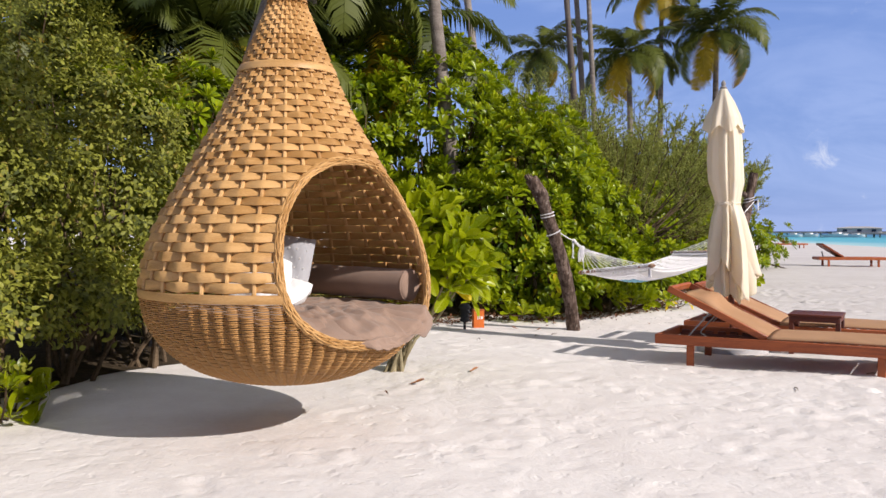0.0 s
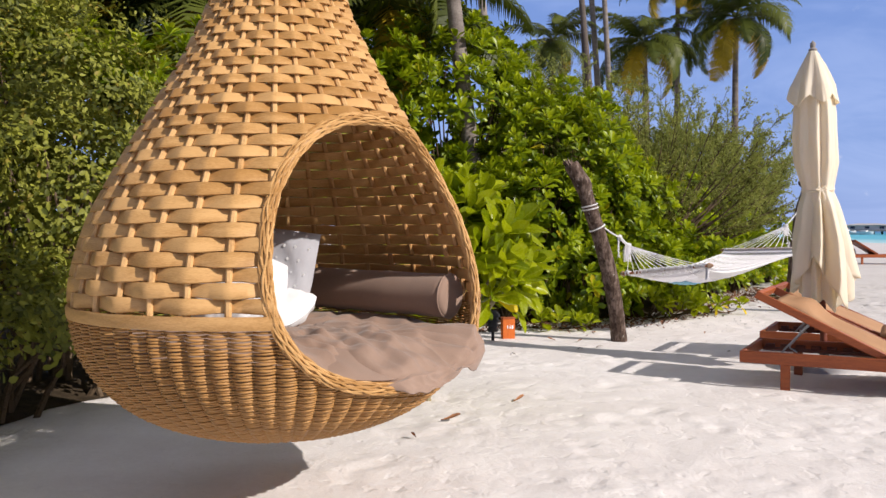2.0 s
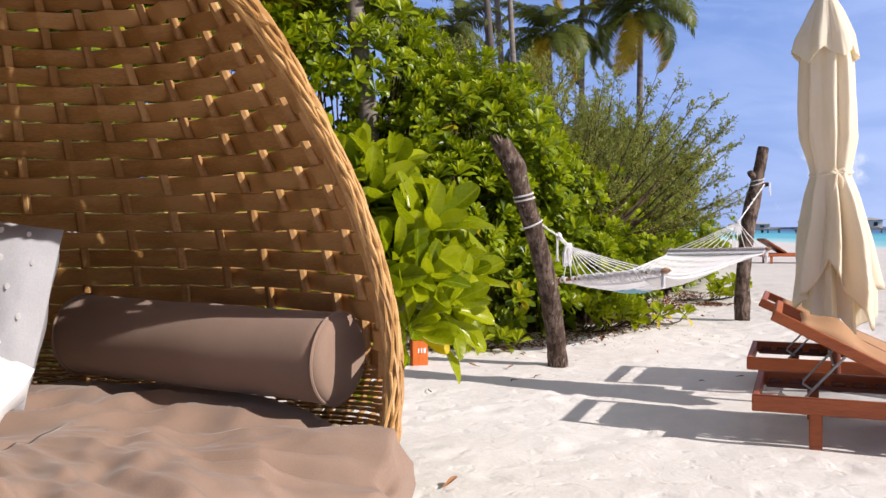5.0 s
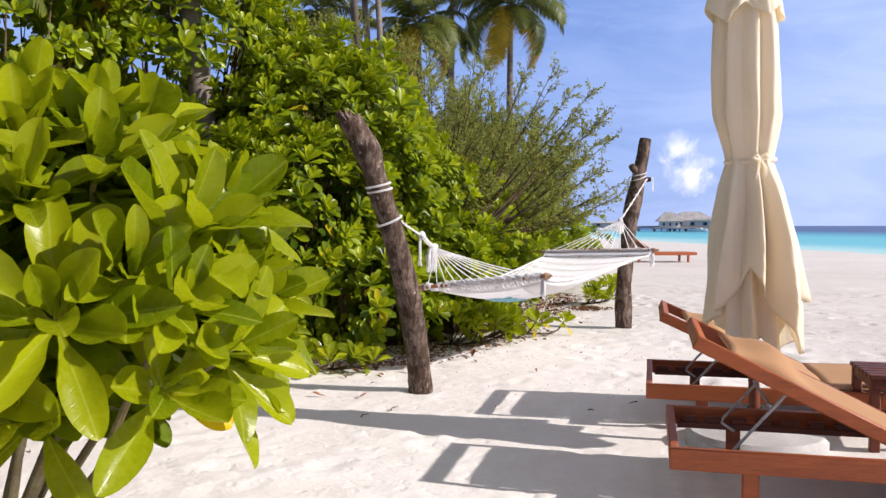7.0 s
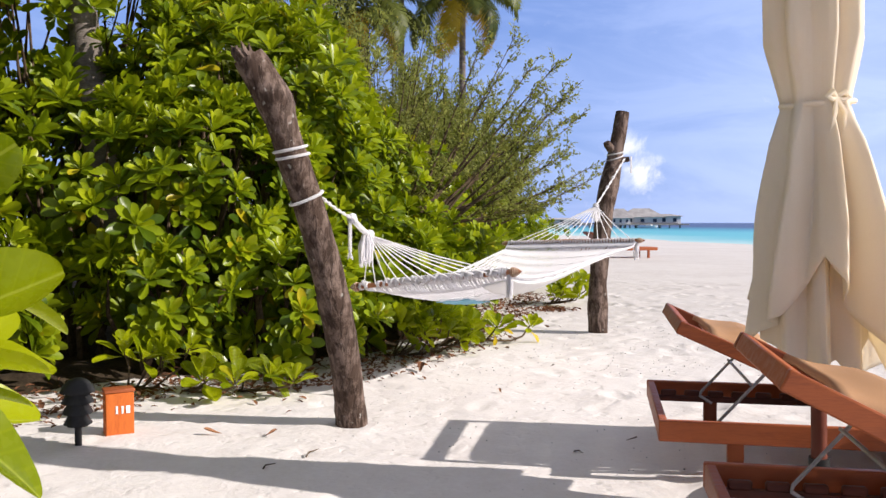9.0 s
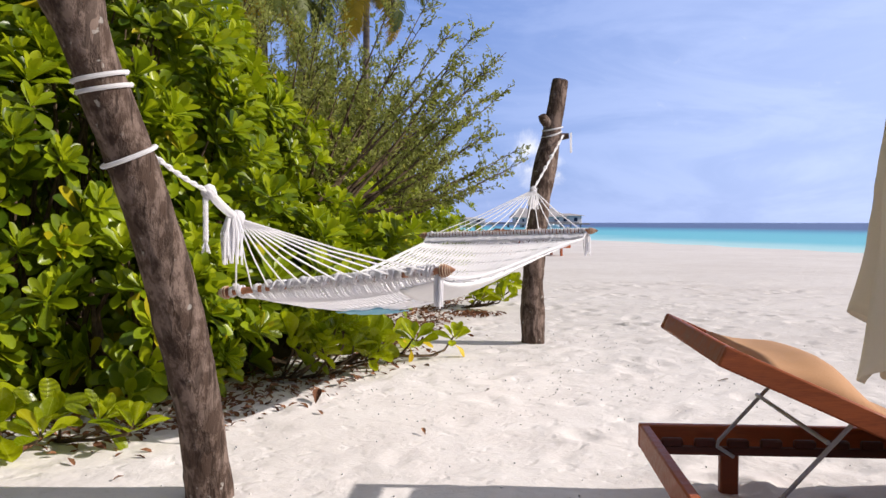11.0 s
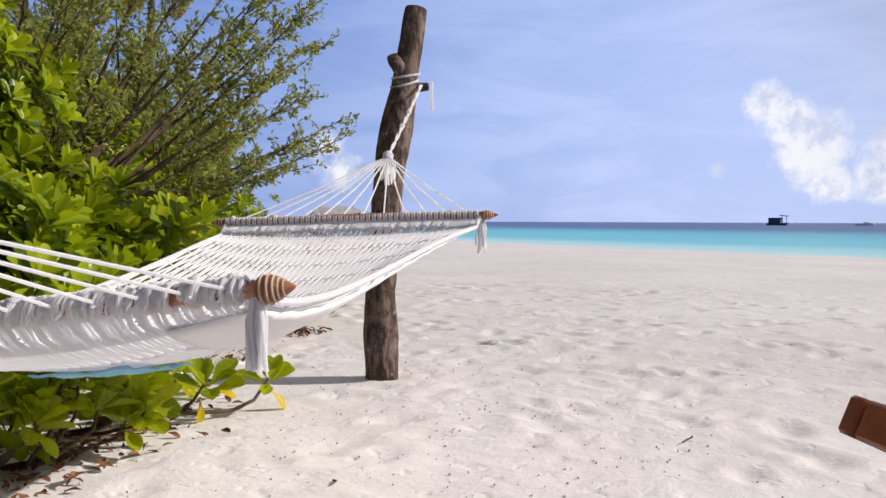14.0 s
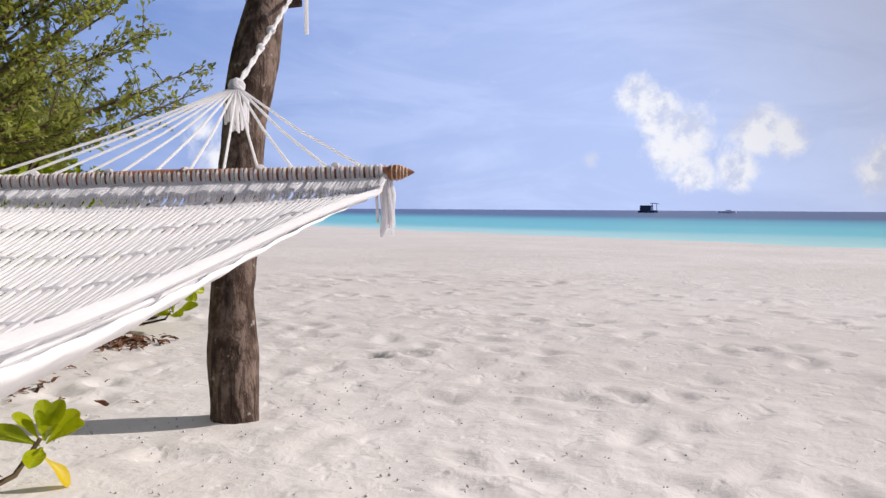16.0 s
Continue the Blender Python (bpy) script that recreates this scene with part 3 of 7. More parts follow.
    # fine wickerwork below: cords bulging over close uprights
    all_v, all_f, s, row = [], [], 0.16, 0
    while s < start - 0.012:
        r, z = nest_at(s)
        lo, hi, whole = nest_sweep(z, 1.0)
        steps = int(BASE_RIBS * 8 * (hi - lo) / (2 * math.pi))
        a = lo + (hi - lo) * np.arange(steps + 1) / steps
        amp = 0.0165 * min(1.0, 0.25 + r)
        bulge = amp * (2 * np.abs(np.cos(a * BASE_RIBS / 2)) ** 0.65 - 1.2) + 0.002 * np.cos(a * BASE_RIBS / 2 + math.pi * row)
        jitter = 0.0012 * np.sin(a * 23 + row * 2.1)
        ring = []
        for j in range(5):
            th = 2 * math.pi * j / 5
            rr = r + bulge + 0.0060 * math.cos(th)
            ring.append(np.stack([rr * np.cos(a), rr * np.sin(a), z + jitter + 0.0047 * math.sin(th) + 0 * a], -1))
        v = np.stack(ring, 1).reshape(-1, 3)
        base = sum(len(q) for q in all_v)
        k = np.arange(steps)[:, None] * 5
        j = np.arange(5)[None, :]
        f = np.stack([k + j, k + 5 + j, k + 5 + (j + 1) % 5, k + (j + 1) % 5], -1).reshape(-1, 4) + base
        all_v.append(v)
        all_f.append(f)
        s += 0.0120
        row += 1
    link_part("wicker_base", np_mesh("wicker_base", np.concatenate(all_v), np.concatenate(all_f), CANE), nest, "finely woven lower basket")
    g = Geo()
    g.lathe([(0.02, 0.288), (0.17, 0.292), (0.19, 0.302), (0.17, 0.312)], 32)
    g.part("base_disc", CANE, nest)
    # plaited rim round the opening: three strands
    face = radians(NEST_FACE)
    mid, half = (MOUTH_LOW + MOUTH_HIGH) / 2, (MOUTH_HIGH - MOUTH_LOW) / 2
    line, count = [], 260
    for k in range(count):
        th = 2 * math.pi * k / count
        c, si = math.cos(th), math.sin(th)
        power = MOUTH_LOW_POWER if si < 0 else MOUTH_POWER
        z = mid + half * math.copysign(abs(si) ** (2 / power), si)
        d = radians(MOUTH_HALF) * math.copysign(abs(c) ** (2 / power), c)
        line.append(Vector(nest_point(face + d, nest_r(z), z)))
    # even steps
    seg = [0.0]
    for k in range(1, count + 1):
        seg.append(seg[-1] + (line[k % count] - line[k - 1]).length)
    total, even = seg[-1], []
    arr = np.array([list(p) for p in line] + [list(line[0])])
    for k in range(420):
        q = total * k / 420
        even.append(Vector([float(np.interp(q, seg, arr[:, i])) for i in range(3)]))
    rim = Geo()
    rim.tube(even, 0.017, 8, closed=True)
    rim_part = rim.part("rim", CANE_RIB, nest, "plaited cane rim", fix=False)
    for strand in range(16):
        pts = []
        for k, p in enumerate(even):
            way = (even[(k + 1) % 420] - even[k - 1]).normalized()
            out = Vector((p.x, p.y, 0)).normalized()
            side = way.cross(out).normalized()
            ph = 2 * math.pi * (k * 4 * (1 if strand % 2 else -1) / 420 + strand / 16)
            weave = 0.0016 * math.sin(2 * math.pi * k * 32 / 420 + strand * 2.4)
            pts.append(p + out * (0.006 + (0.0165 + weave) * math.cos(ph)) + side * (0.0200 * math.sin(ph) + 1.3 * weave))
        g = Geo()
        g.tube(pts, 0.0044, 6, closed=True)
        g.part("strand", CANE, rim_part, fix=False)
    # seat cushion, low towards the opening, and a loose cover that runs down to the rim
    def seat_z(a, r):
        off = abs((a - face + math.pi) % (2 * math.pi) - math.pi)
        front = math.cos(min(off / radians(75), 1.0) * math.pi / 2) ** 1.2
        t = max(0.0, (r * math.cos(off) + 0.12) / 0.86) if off < math.pi / 2 else max(0.0, (0.12 - r * abs(math.cos(off))) / 0.86)
        return 0.747 - 0.085 * min(t, 1.0) ** 2.5 * front

    g, nu, nr = Geo(), 200, 60
    verts, faces = [], []
    for i in range(nr + 1):
        for k in range(nu):
            a = 2 * math.pi * k / nu
            t = i / nr
            r = 0.755 * t
            x0, y0 = r * math.cos(a), r * math.sin(a)
            bend = 0.16 * noise.noise(Vector((x0 * 3.0, y0 * 3.0, 7.0)))
            ridge = 1 - 2.2 * abs(noise.noise(Vector((x0 * 3.4 + 2.2 * bend, y0 * 5.2 + y0 * bend, 2.0))))
            small = 1 - 2.2 * abs(noise.noise(Vector((x0 * 8.0, y0 * 11.0 + 3 * bend, 5.0))))
            wr = (0.032 * max(ridge, -0.4) + 0.010 * small) * (1 - t ** 8)
            verts.append((r * math.cos(a), r * math.sin(a), seat_z(a, r) - 0.034 + wr - 0.03 * t ** 6))
    for i in range(nr):
        for k in range(nu):
            faces.append((i * nu + k, i * nu + (k + 1) % nu, (i + 1) * nu + (k + 1) % nu, (i + 1) * nu + k))
    n0 = len(verts)
    for k in range(nu):                      # the cushion's side, down to the basket
        a = 2 * math.pi * k / nu
        verts.append((0.69 * math.cos(a), 0.69 * math.sin(a), 0.57))
    for k in range(nu):
        faces.append((nr * nu + k, nr * nu + (k + 1) % nu, n0 + (k + 1) % nu, n0 + k))
    g.add(verts, faces)
    g.part("seat_cushion", TAUPE, nest, "taupe canvas seat cushion")
    g, verts, faces = Geo(), [], []
    na, nd = 200, 64
    # creases: from (u, t) to (u, t), depth, width
    creases = ((-0.98, 0.22, -0.35, 0.62, 0.016, 0.035), (-0.80, 0.15, -0.15, 0.55, 0.012, 0.03), (-0.9, 0.42, -0.25, 0.72, 0.014, 0.03), (0.62, 0.30, 0.78, 0.80, 0.022, 0.035), (0.50, 0.42, 0.72, 0.72, 0.012, 0.03), (-0.2, 0.30, 0.45, 0.22, 0.012, 0.035), (0.1, 0.38, 0.6, 0.30, 0.010, 0.03), (0.86, 0.35, 0.80, 0.75, 0.012, 0.03), (-0.1, 0.5, 0.4, 0.62, 0.007, 0.04), (0.2, 0.2, 0.8, 0.16, 0.012, 0.03))
    for i in range(nd + 1):
        for k in range(na + 1):
            u = k / na * 2 - 1
            span = 41.0 if u < 0 else 37.5
            a = face + radians(span) * u
            t = i / nd
            ripple = math.sin(11 * u + 9 * t + 2.2 * math.sin(4 * u + 2 * t))
            fine = math.sin(26 * u - 7 * t + 3 * math.sin(3 * u))
            over = max(0.0, min(1.0, (u + 0.52) / 0.40))            # lies over the rim, but for one side
            over = over * over * (3 - 2 * over)
            spill = max(0.0, min(1.0, (u - 0.55) / 0.25))
            edge = min(abs(u) * span / MOUTH_HALF, 0.985)
            low = mid - half * (1 - edge ** MOUTH_LOW_POWER) ** (1 / MOUTH_LOW_POWER)
            low = min(low, 0.690) if u > 0 else low
            shell = nest_r(low)
            if t < 0.7:
                q = t / 0.7
                r = 0.20 + (shell - 0.055 + 0.078 * over - 0.20) * q
                z = max(seat_z(a, r), low - 0.05) + 0.012 + 0.012 * ripple * (0.3 + q) + 0.006 * fine * q
                z = z * (1 - q ** 7) + (low + 0.046 * over + 0.008 * ripple) * q ** 7
            else:
                q = (t - 0.7) / 0.3
                r = shell - 0.055 + 0.078 * over + (0.020 * over + 0.012 * spill) * math.sin(q * math.pi * 0.62) + 0.002 * fine * q
                z = low + 0.046 * over + 0.008 * ripple - q * (0.012 + 0.050 * over + 0.060 * spill) - 0.003 * fine * q * over
            sink = 0.0
            for u0, t0, u1, t1, depth, broad in creases:
                ex, ey = u1 - u0, (t1 - t0) * 1.4
                at = ((u - u0) * ex + (t - t0) * 1.4 * ey) / (ex * ex + ey * ey)
                reach = max(0.0, 1 - (2 * at - 1) ** 2) ** 0.5 if 0 < at < 1 else 0.0
                far = math.hypot(u - u0 - at * ex, (t - t0) * 1.4 - at * ey)
                sink += depth * reach * (math.exp(-(far / broad) ** 2) - 0.5 * math.exp(-((far - 2.2 * broad) / broad) ** 2))
            warp = noise.noise(Vector((u * 2.0, t * 2.5, 8.0)))
            rough = 0.018 * (0.5 - 1.6 * abs(noise.noise(Vector((u * 2.6 + warp, t * 5.5 + u, 1.3))))) + 0.005 * (0.4 - 1.6 * abs(noise.noise(Vector((u * 7, t * 11 - 2 * u, 4.0)))))
            ease_in = min(1.0, t * 6)
            verts.append(nest_point(a, r - (0.7 * sink - rough) * ease_in * min(1.0, t * 1.4), z - (0.7 * sink - rough) * ease_in))
    for i in range(nd):
        for k in range(na):
            faces.append((i * (na + 1) + k, i * (na + 1) + k + 1, (i + 1) * (na + 1) + k + 1, (i + 1) * (na + 1) + k))
    g.add(verts, faces)
    cover = g.part("draped_cover", TAUPE, nest, "rumpled taupe cover spilling over the rim", angle=80)
    solid = cover.modifiers.new("thickness", "SOLIDIFY")
    solid.thickness = 0.006
    # fitting at the tip
    g = Geo()
    g.lathe([(0.10, 2.545), (0.105, 2.57), (0.06, 2.615), (0.03, 2.69), (0.018, 2.73)], 24)
    g.part("top_cap", CANE_RIB, nest)
    return nest


build_nest()


def build_bolster():
    a, b = Vector((-0.70, 5.53, 0.858)), Vector((-0.050, 5.12, 0.844))
    way = (b - a).normalized()
    mid = (a + b) / 2
    bolster = thing("bolster", mid.x, mid.y, 0.75, "round taupe canvas bolster on the seat cushion", "cushion")
    r, pts, radii = 0.098, [], []
    length = (b - a).length
    for t in np.linspace(0, 1, 25):
        pts.append(a + way * length * t)
        radii.append(r * (1 + 0.012 * math.sin(14 * t)))
    for t, q in ((0.012, 0.93), (0.017, 0.80), (0.019, 0.4), (0.020, 0.05)):
        pts.append(b + way * t)
        radii.append(r * q)
    for t, q in ((0.012, 0.93), (0.017, 0.80), (0.019, 0.4), (0.020, 0.05)):
        pts.insert(0, a - way * t)
        radii.insert(0, r * q)
    g = Geo()
    g.tube(pts, radii, 40)
    body = g.part("bolster_cover", TAUPE, bolster, angle=70, world=True)
    for end in (a, b):
        g, ring = Geo(), []
        side = way.orthogonal().normalized()
        other = way.cross(side)
        for k in range(40):
            th = 2 * math.pi * k / 40
            ring.append(end + (side * math.cos(th) + other * math.sin(th)) * (r + 0.001))
        g.tube(ring, 0.004, 6, closed=True)
        g.part("piping", TAUPE, body, world=True)


build_bolster()


def pillow_geo(w, h, thick, m, sag=0.0, seed=1.0, corner=0.12, rounded=0.12):
    """A stuffed pillow: pinched corners, soft creases."""
    g, n = Geo(), 22
    verts, faces = [], []
    for side in (1, -1):
        for j in range(n + 1):
            for i in range(n + 1):
                u, v = i / n * 2 - 1, j / n * 2 - 1
                puff = max(0.0, (1 - abs(u) ** 2.6)) ** 0.5 * max(0.0, (1 - abs(v) ** 2.6)) ** 0.5
                pinch = 1 - corner * (abs(u) * abs(v)) ** 0 * (1 - (abs(u) ** 4 + abs(v) ** 4) / 2) * 0.6
                x = u * w / 2 * (1 - 0.06 * (1 - abs(v) ** 3) * abs(u)) * (1 - rounded * v * v) ** 0.5
                y = v * h / 2 * (1 - 0.06 * (1 - abs(u) ** 3) * abs(v)) * (1 - rounded * u * u) ** 0.5
                crease = 0.008 * math.sin(6 * u + 4 * v * seed + seed) * puff + 0.005 * math.sin(15 * u * seed + 9 * v) * (1 - puff) * puff * 3
                z = side * thick / 2 * puff * pinch + crease - sag * u * u
                verts.append(m @ Vector((x, y, z)))
        base = 0 if side == 1 else (n + 1) ** 2
        for j in range(n):
            for i in range(n):
                q = (base + j * (n + 1) + i, base + j * (n + 1) + i + 1, base + (j + 1) * (n + 1) + i + 1, base + (j + 1) * (n + 1) + i)
                faces.append(q if side == 1 else q[::-1])
    return g.add(verts, faces)


def build_pillows():
    p = thing("polka_dot_pillow", -0.862, 5.22, 0.80, "grey cotton pillow with white dots, leaning upright", "pillow")
    m = pose(-0.862, 5.22, 0.955, 78, 6, -20)
    g = pillow_geo(0.42, 0.42, 0.15, m, 0.02, 1.3)
    g.part("pillow_cover", GREY_COTTON, p, world=True, angle=85)
    rng = random.Random(5)
    for j in range(7):
        for i in range(7):
            u, v = (i + 0.5 * (j % 2)) / 6.5 * 1.7 - 0.85, j / 6 * 1.7 - 0.85
            if abs(u) > 0.86:
                continue
            puff = max(0.0, (1 - abs(u) ** 2.6)) ** 0.5 * max(0.0, (1 - abs(v) ** 2.6)) ** 0.5
            c = Vector((u * 0.205, v * 0.205, 0.075 * puff * 0.985 + 0.0006 - 0.02 * u * u + 0.008 * math.sin(6 * u + 4 * v * 1.3 + 1.3) * puff))
            r = 0.0062 + 0.0015 * rng.random()
            ring = [m @ (c + Vector((r * math.cos(t * math.pi / 4), r * math.sin(t * math.pi / 4), 0))) for t in range(8)]
            g = Geo()
            g.add(ring + [m @ (c + Vector((0, 0, 0.0004)))], [(k, (k + 1) % 8, 8) for k in range(8)])
            g.part("dot", WHITE_CLOTH, p, world=True)
    for x, y, z, rx, ry, rz, w, h, d in ((-0.965, 4.98, 0.865, 58, 4, -28, 0.48, 0.42, 0.20), (-0.825, 4.93, 0.790, 22, -8, -20, 0.44, 0.34, 0.14)):
        q = thing("white_pillow", x, y, 0.77, "plump white cotton pillow heaped on the seat", "pillow", "white pillows in the nest")
        pillow_geo(w, h, d, pose(x, y, z, rx, ry, rz), 0.01, 1.0 + w, rounded=0.38).part("pillow_cover", WHITE_CLOTH, q, world=True, angle=85)


build_pillows()


# ---- hammock and its posts ----
def post_geo(points, radii, sides=18, knots=()):
    """A crooked natural post with swellings and a worn top."""
    g = Geo()
    pts, rad = [], []
    n = 46
    P = np.array(points)
    t = np.linspace(0, 1, len(P))
    for k in range(n + 1):
        u = k / n
        i = min(int(u * (len(P) - 1)), len(P) - 2)
        w = u * (len(P) - 1) - i
        p0, p1, p2, p3 = P[max(i - 1, 0)], P[i], P[i + 1], P[min(i + 2, len(P) - 1)]
        q = 0.5 * (2 * p1 + (p2 - p0) * w + (2 * p0 - 5 * p1 + 4 * p2 - p3) * w * w + (3 * p1 - p0 - 3 * p2 + p3) * w ** 3)
        r = float(np.interp(u, t, radii))
        pts.append(Vector(q))
        rad.append(r)
    g.tube(pts, rad, sides)
    for k, v in enumerate(g.v):
        q = Vector(v)
        near = pts[min(k // sides, n)]
        off = q - near
        d = 1 + 0.10 * noise.noise(q * 5.0) + 0.05 * noise.noise(q * 17.0)
        for at, size, out in knots:
            d += out * math.exp(-((q - Vector(at)).length / size) ** 2)
        g.v[k] = tuple(near + off * d)
    return g, pts


def wrap(points, z_at, r, turns, pitch, rope=0.007, tilt=0.0):
    """Rope wound round a post at a height."""
    c = min(points, key=lambda p: abs(p.z - z_at))
    k = points.index(c)
    way = (points[min(k + 1, len(points) - 1)] - points[max(k - 1, 0)]).normalized()
    way = way.lerp(Vector((0, 0, 1)), 0.85).normalized()
    side = way.orthogonal().normalized()
    other = way.cross(side)
    pts = []
    for j in range(int(turns * 20) + 1):
        a = 2 * math.pi * j / 20
        pts.append(c + (side * math.cos(a) + other * math.sin(a)) * (r + rope * 0.7) + way * (pitch * j / 20 - pitch * turns / 2 + tilt * math.cos(a + 0.6)))
    g = Geo()
    g.tube(pts, rope, 6)
    return g


P1 = [(1.627, 10.17, -0.25), (1.612, 10.14, 0.0), (1.577, 10.075, 0.277), (1.507, 9.989, 0.597), (1.41, 9.9, 0.952), (1.312, 9.826, 1.227), (1.237, 9.76, 1.426), (1.157, 9.727, 1.622), (1.062, 9.714, 1.784)]
P1R = [0.085, 0.085, 0.082, 0.08, 0.076, 0.073, 0.072, 0.078, 0.066]
P2 = [(4.32, 12.5, -0.25), (4.321, 12.511, 0.02), (4.329, 12.543, 0.274), (4.353, 12.576, 0.527), (4.383, 12.59, 0.821), (4.423, 12.605, 1.115), (4.477, 12.617, 1.369), (4.537, 12.629, 1.612), (4.584, 12.639, 1.815), (4.63, 12.65, 2.038)]
P2R = [0.088, 0.085, 0.09, 0.079, 0.078, 0.082, 0.088, 0.07, 0.066, 0.062]


def build_posts():
    a = thing("hammock_post", 1.615, 10.14, 0, "crooked dark weathered driftwood post bent over at its top", "post", "hammock posts")
    g, pts = post_geo(P1, P1R, 18, (((1.20, 9.69, 1.58), 0.07, 0.35), ((1.10, 9.70, 1.73), 0.06, 0.3), ((1.49, 9.95, 0.61), 0.06, 0.2)))
    g.part("trunk", DRIFT, a, world=True, angle=70)
    for z, tilt in ((1.332, 0.012), (1.370, 0.014)):
        wrap(pts, z, 0.072, 1.05, 0.004, 0.0075, tilt).part("rope_wrap", ROPE, a, "white rope wound round the post", world=True)
    wrap(pts, 1.150, 0.074, 1.05, 0.002, 0.0075, 0.03).part("rope_wrap", ROPE, a, "white rope wound round the post", world=True)
    g = Geo()                              # splintered top
    rng = random.Random(4)
    for k in range(9):
        t = 2 * math.pi * k / 9
        p = Vector((1.067 + 0.04 * math.cos(t), 9.72 + 0.045 * math.sin(t), 1.765))
        g.tube([p, p + Vector((-0.03, 0.0, 0.035)), p + Vector((-0.05 + 0.02 * rng.random(), 0.0, 0.05 + 0.03 * rng.random()))], [0.018, 0.014, 0.003], 5)
    g.part("splinters", DRIFT, a, world=True)
    b = thing("hammock_post", 4.32, 12.51, 0, "upright dark weathered driftwood post with two branch stubs", "post", "hammock posts")
    g, pts = post_geo(P2, P2R, 18, (((4.41, 12.53, 1.31), 0.07, 0.3),))
    g.part("trunk", DRIFT, b, world=True, angle=70)
    g = Geo()
    g.tube([(4.565, 12.64, 1.66), (4.51, 12.62, 1.69), (4.455, 12.61, 1.735), (4.44, 12.605, 1.757)], [0.05, 0.042, 0.036, 0.030], 10)
    g.part("branch_stub", DRIFT, b, world=True)
    g = Geo()
    g.tube([(4.555, 12.63, 1.60), (4.615, 12.59, 1.605), (4.655, 12.57, 1.61)], [0.03, 0.026, 0.022], 8)
    g.part("branch_stub", DRIFT, b, world=True)
    for z, tilt in ((1.66, 0.02), (1.62, 0.03)):
        wrap(pts, z, 0.070, 1.05, 0.004, 0.0065, tilt).part("rope_wrap", ROPE, b, "white rope wound round the post", world=True)


build_posts()

BAR1 = (Vector((1.845, 11.00, 0.632)), Vector((2.565, 10.29, 0.748)))
BAR2 = (Vector((3.32, 12.165, 0.866)), Vector((4.035, 11.39, 0.900)))
CLEW1, CLEW2 = Vector((1.737, 10.255, 0.966)), Vector((4.065, 12.084, 1.174))
TIE1, KNOT1, TIE2 = Vector((1.365, 9.80, 1.19)), Vector((1.616, 10.11, 1.056)), Vector((4.60, 12.56, 1.61))


def bed(u, v):
    """u from the first bar to the second, v across from the bush side to the open side."""
    a, b = BAR1[0].lerp(BAR1[1], v), BAR2[0].lerp(BAR2[1], v)
    p = a.lerp(b, u)
    narrow = 1 - 0.13 * math.sin(math.pi * u)
    mid = BAR1[0].lerp(BAR1[1], 0.5).lerp(BAR2[0].lerp(BAR2[1], 0.5), u)
    p = mid + (p - mid) * narrow
    p.z -= 0.085 * math.sin(math.pi * u ** 0.7) + 0.142 * math.sin(math.pi * u ** 0.72) ** 0.8 * max(0.0, 1 - (2 * v - 1) ** 2) ** 0.75
    p.z -= 0.036 * math.exp(-max(0.0, 0.965 - u) / 0.22) * min(1.0, (1.0 - u) / 0.035)
    return p


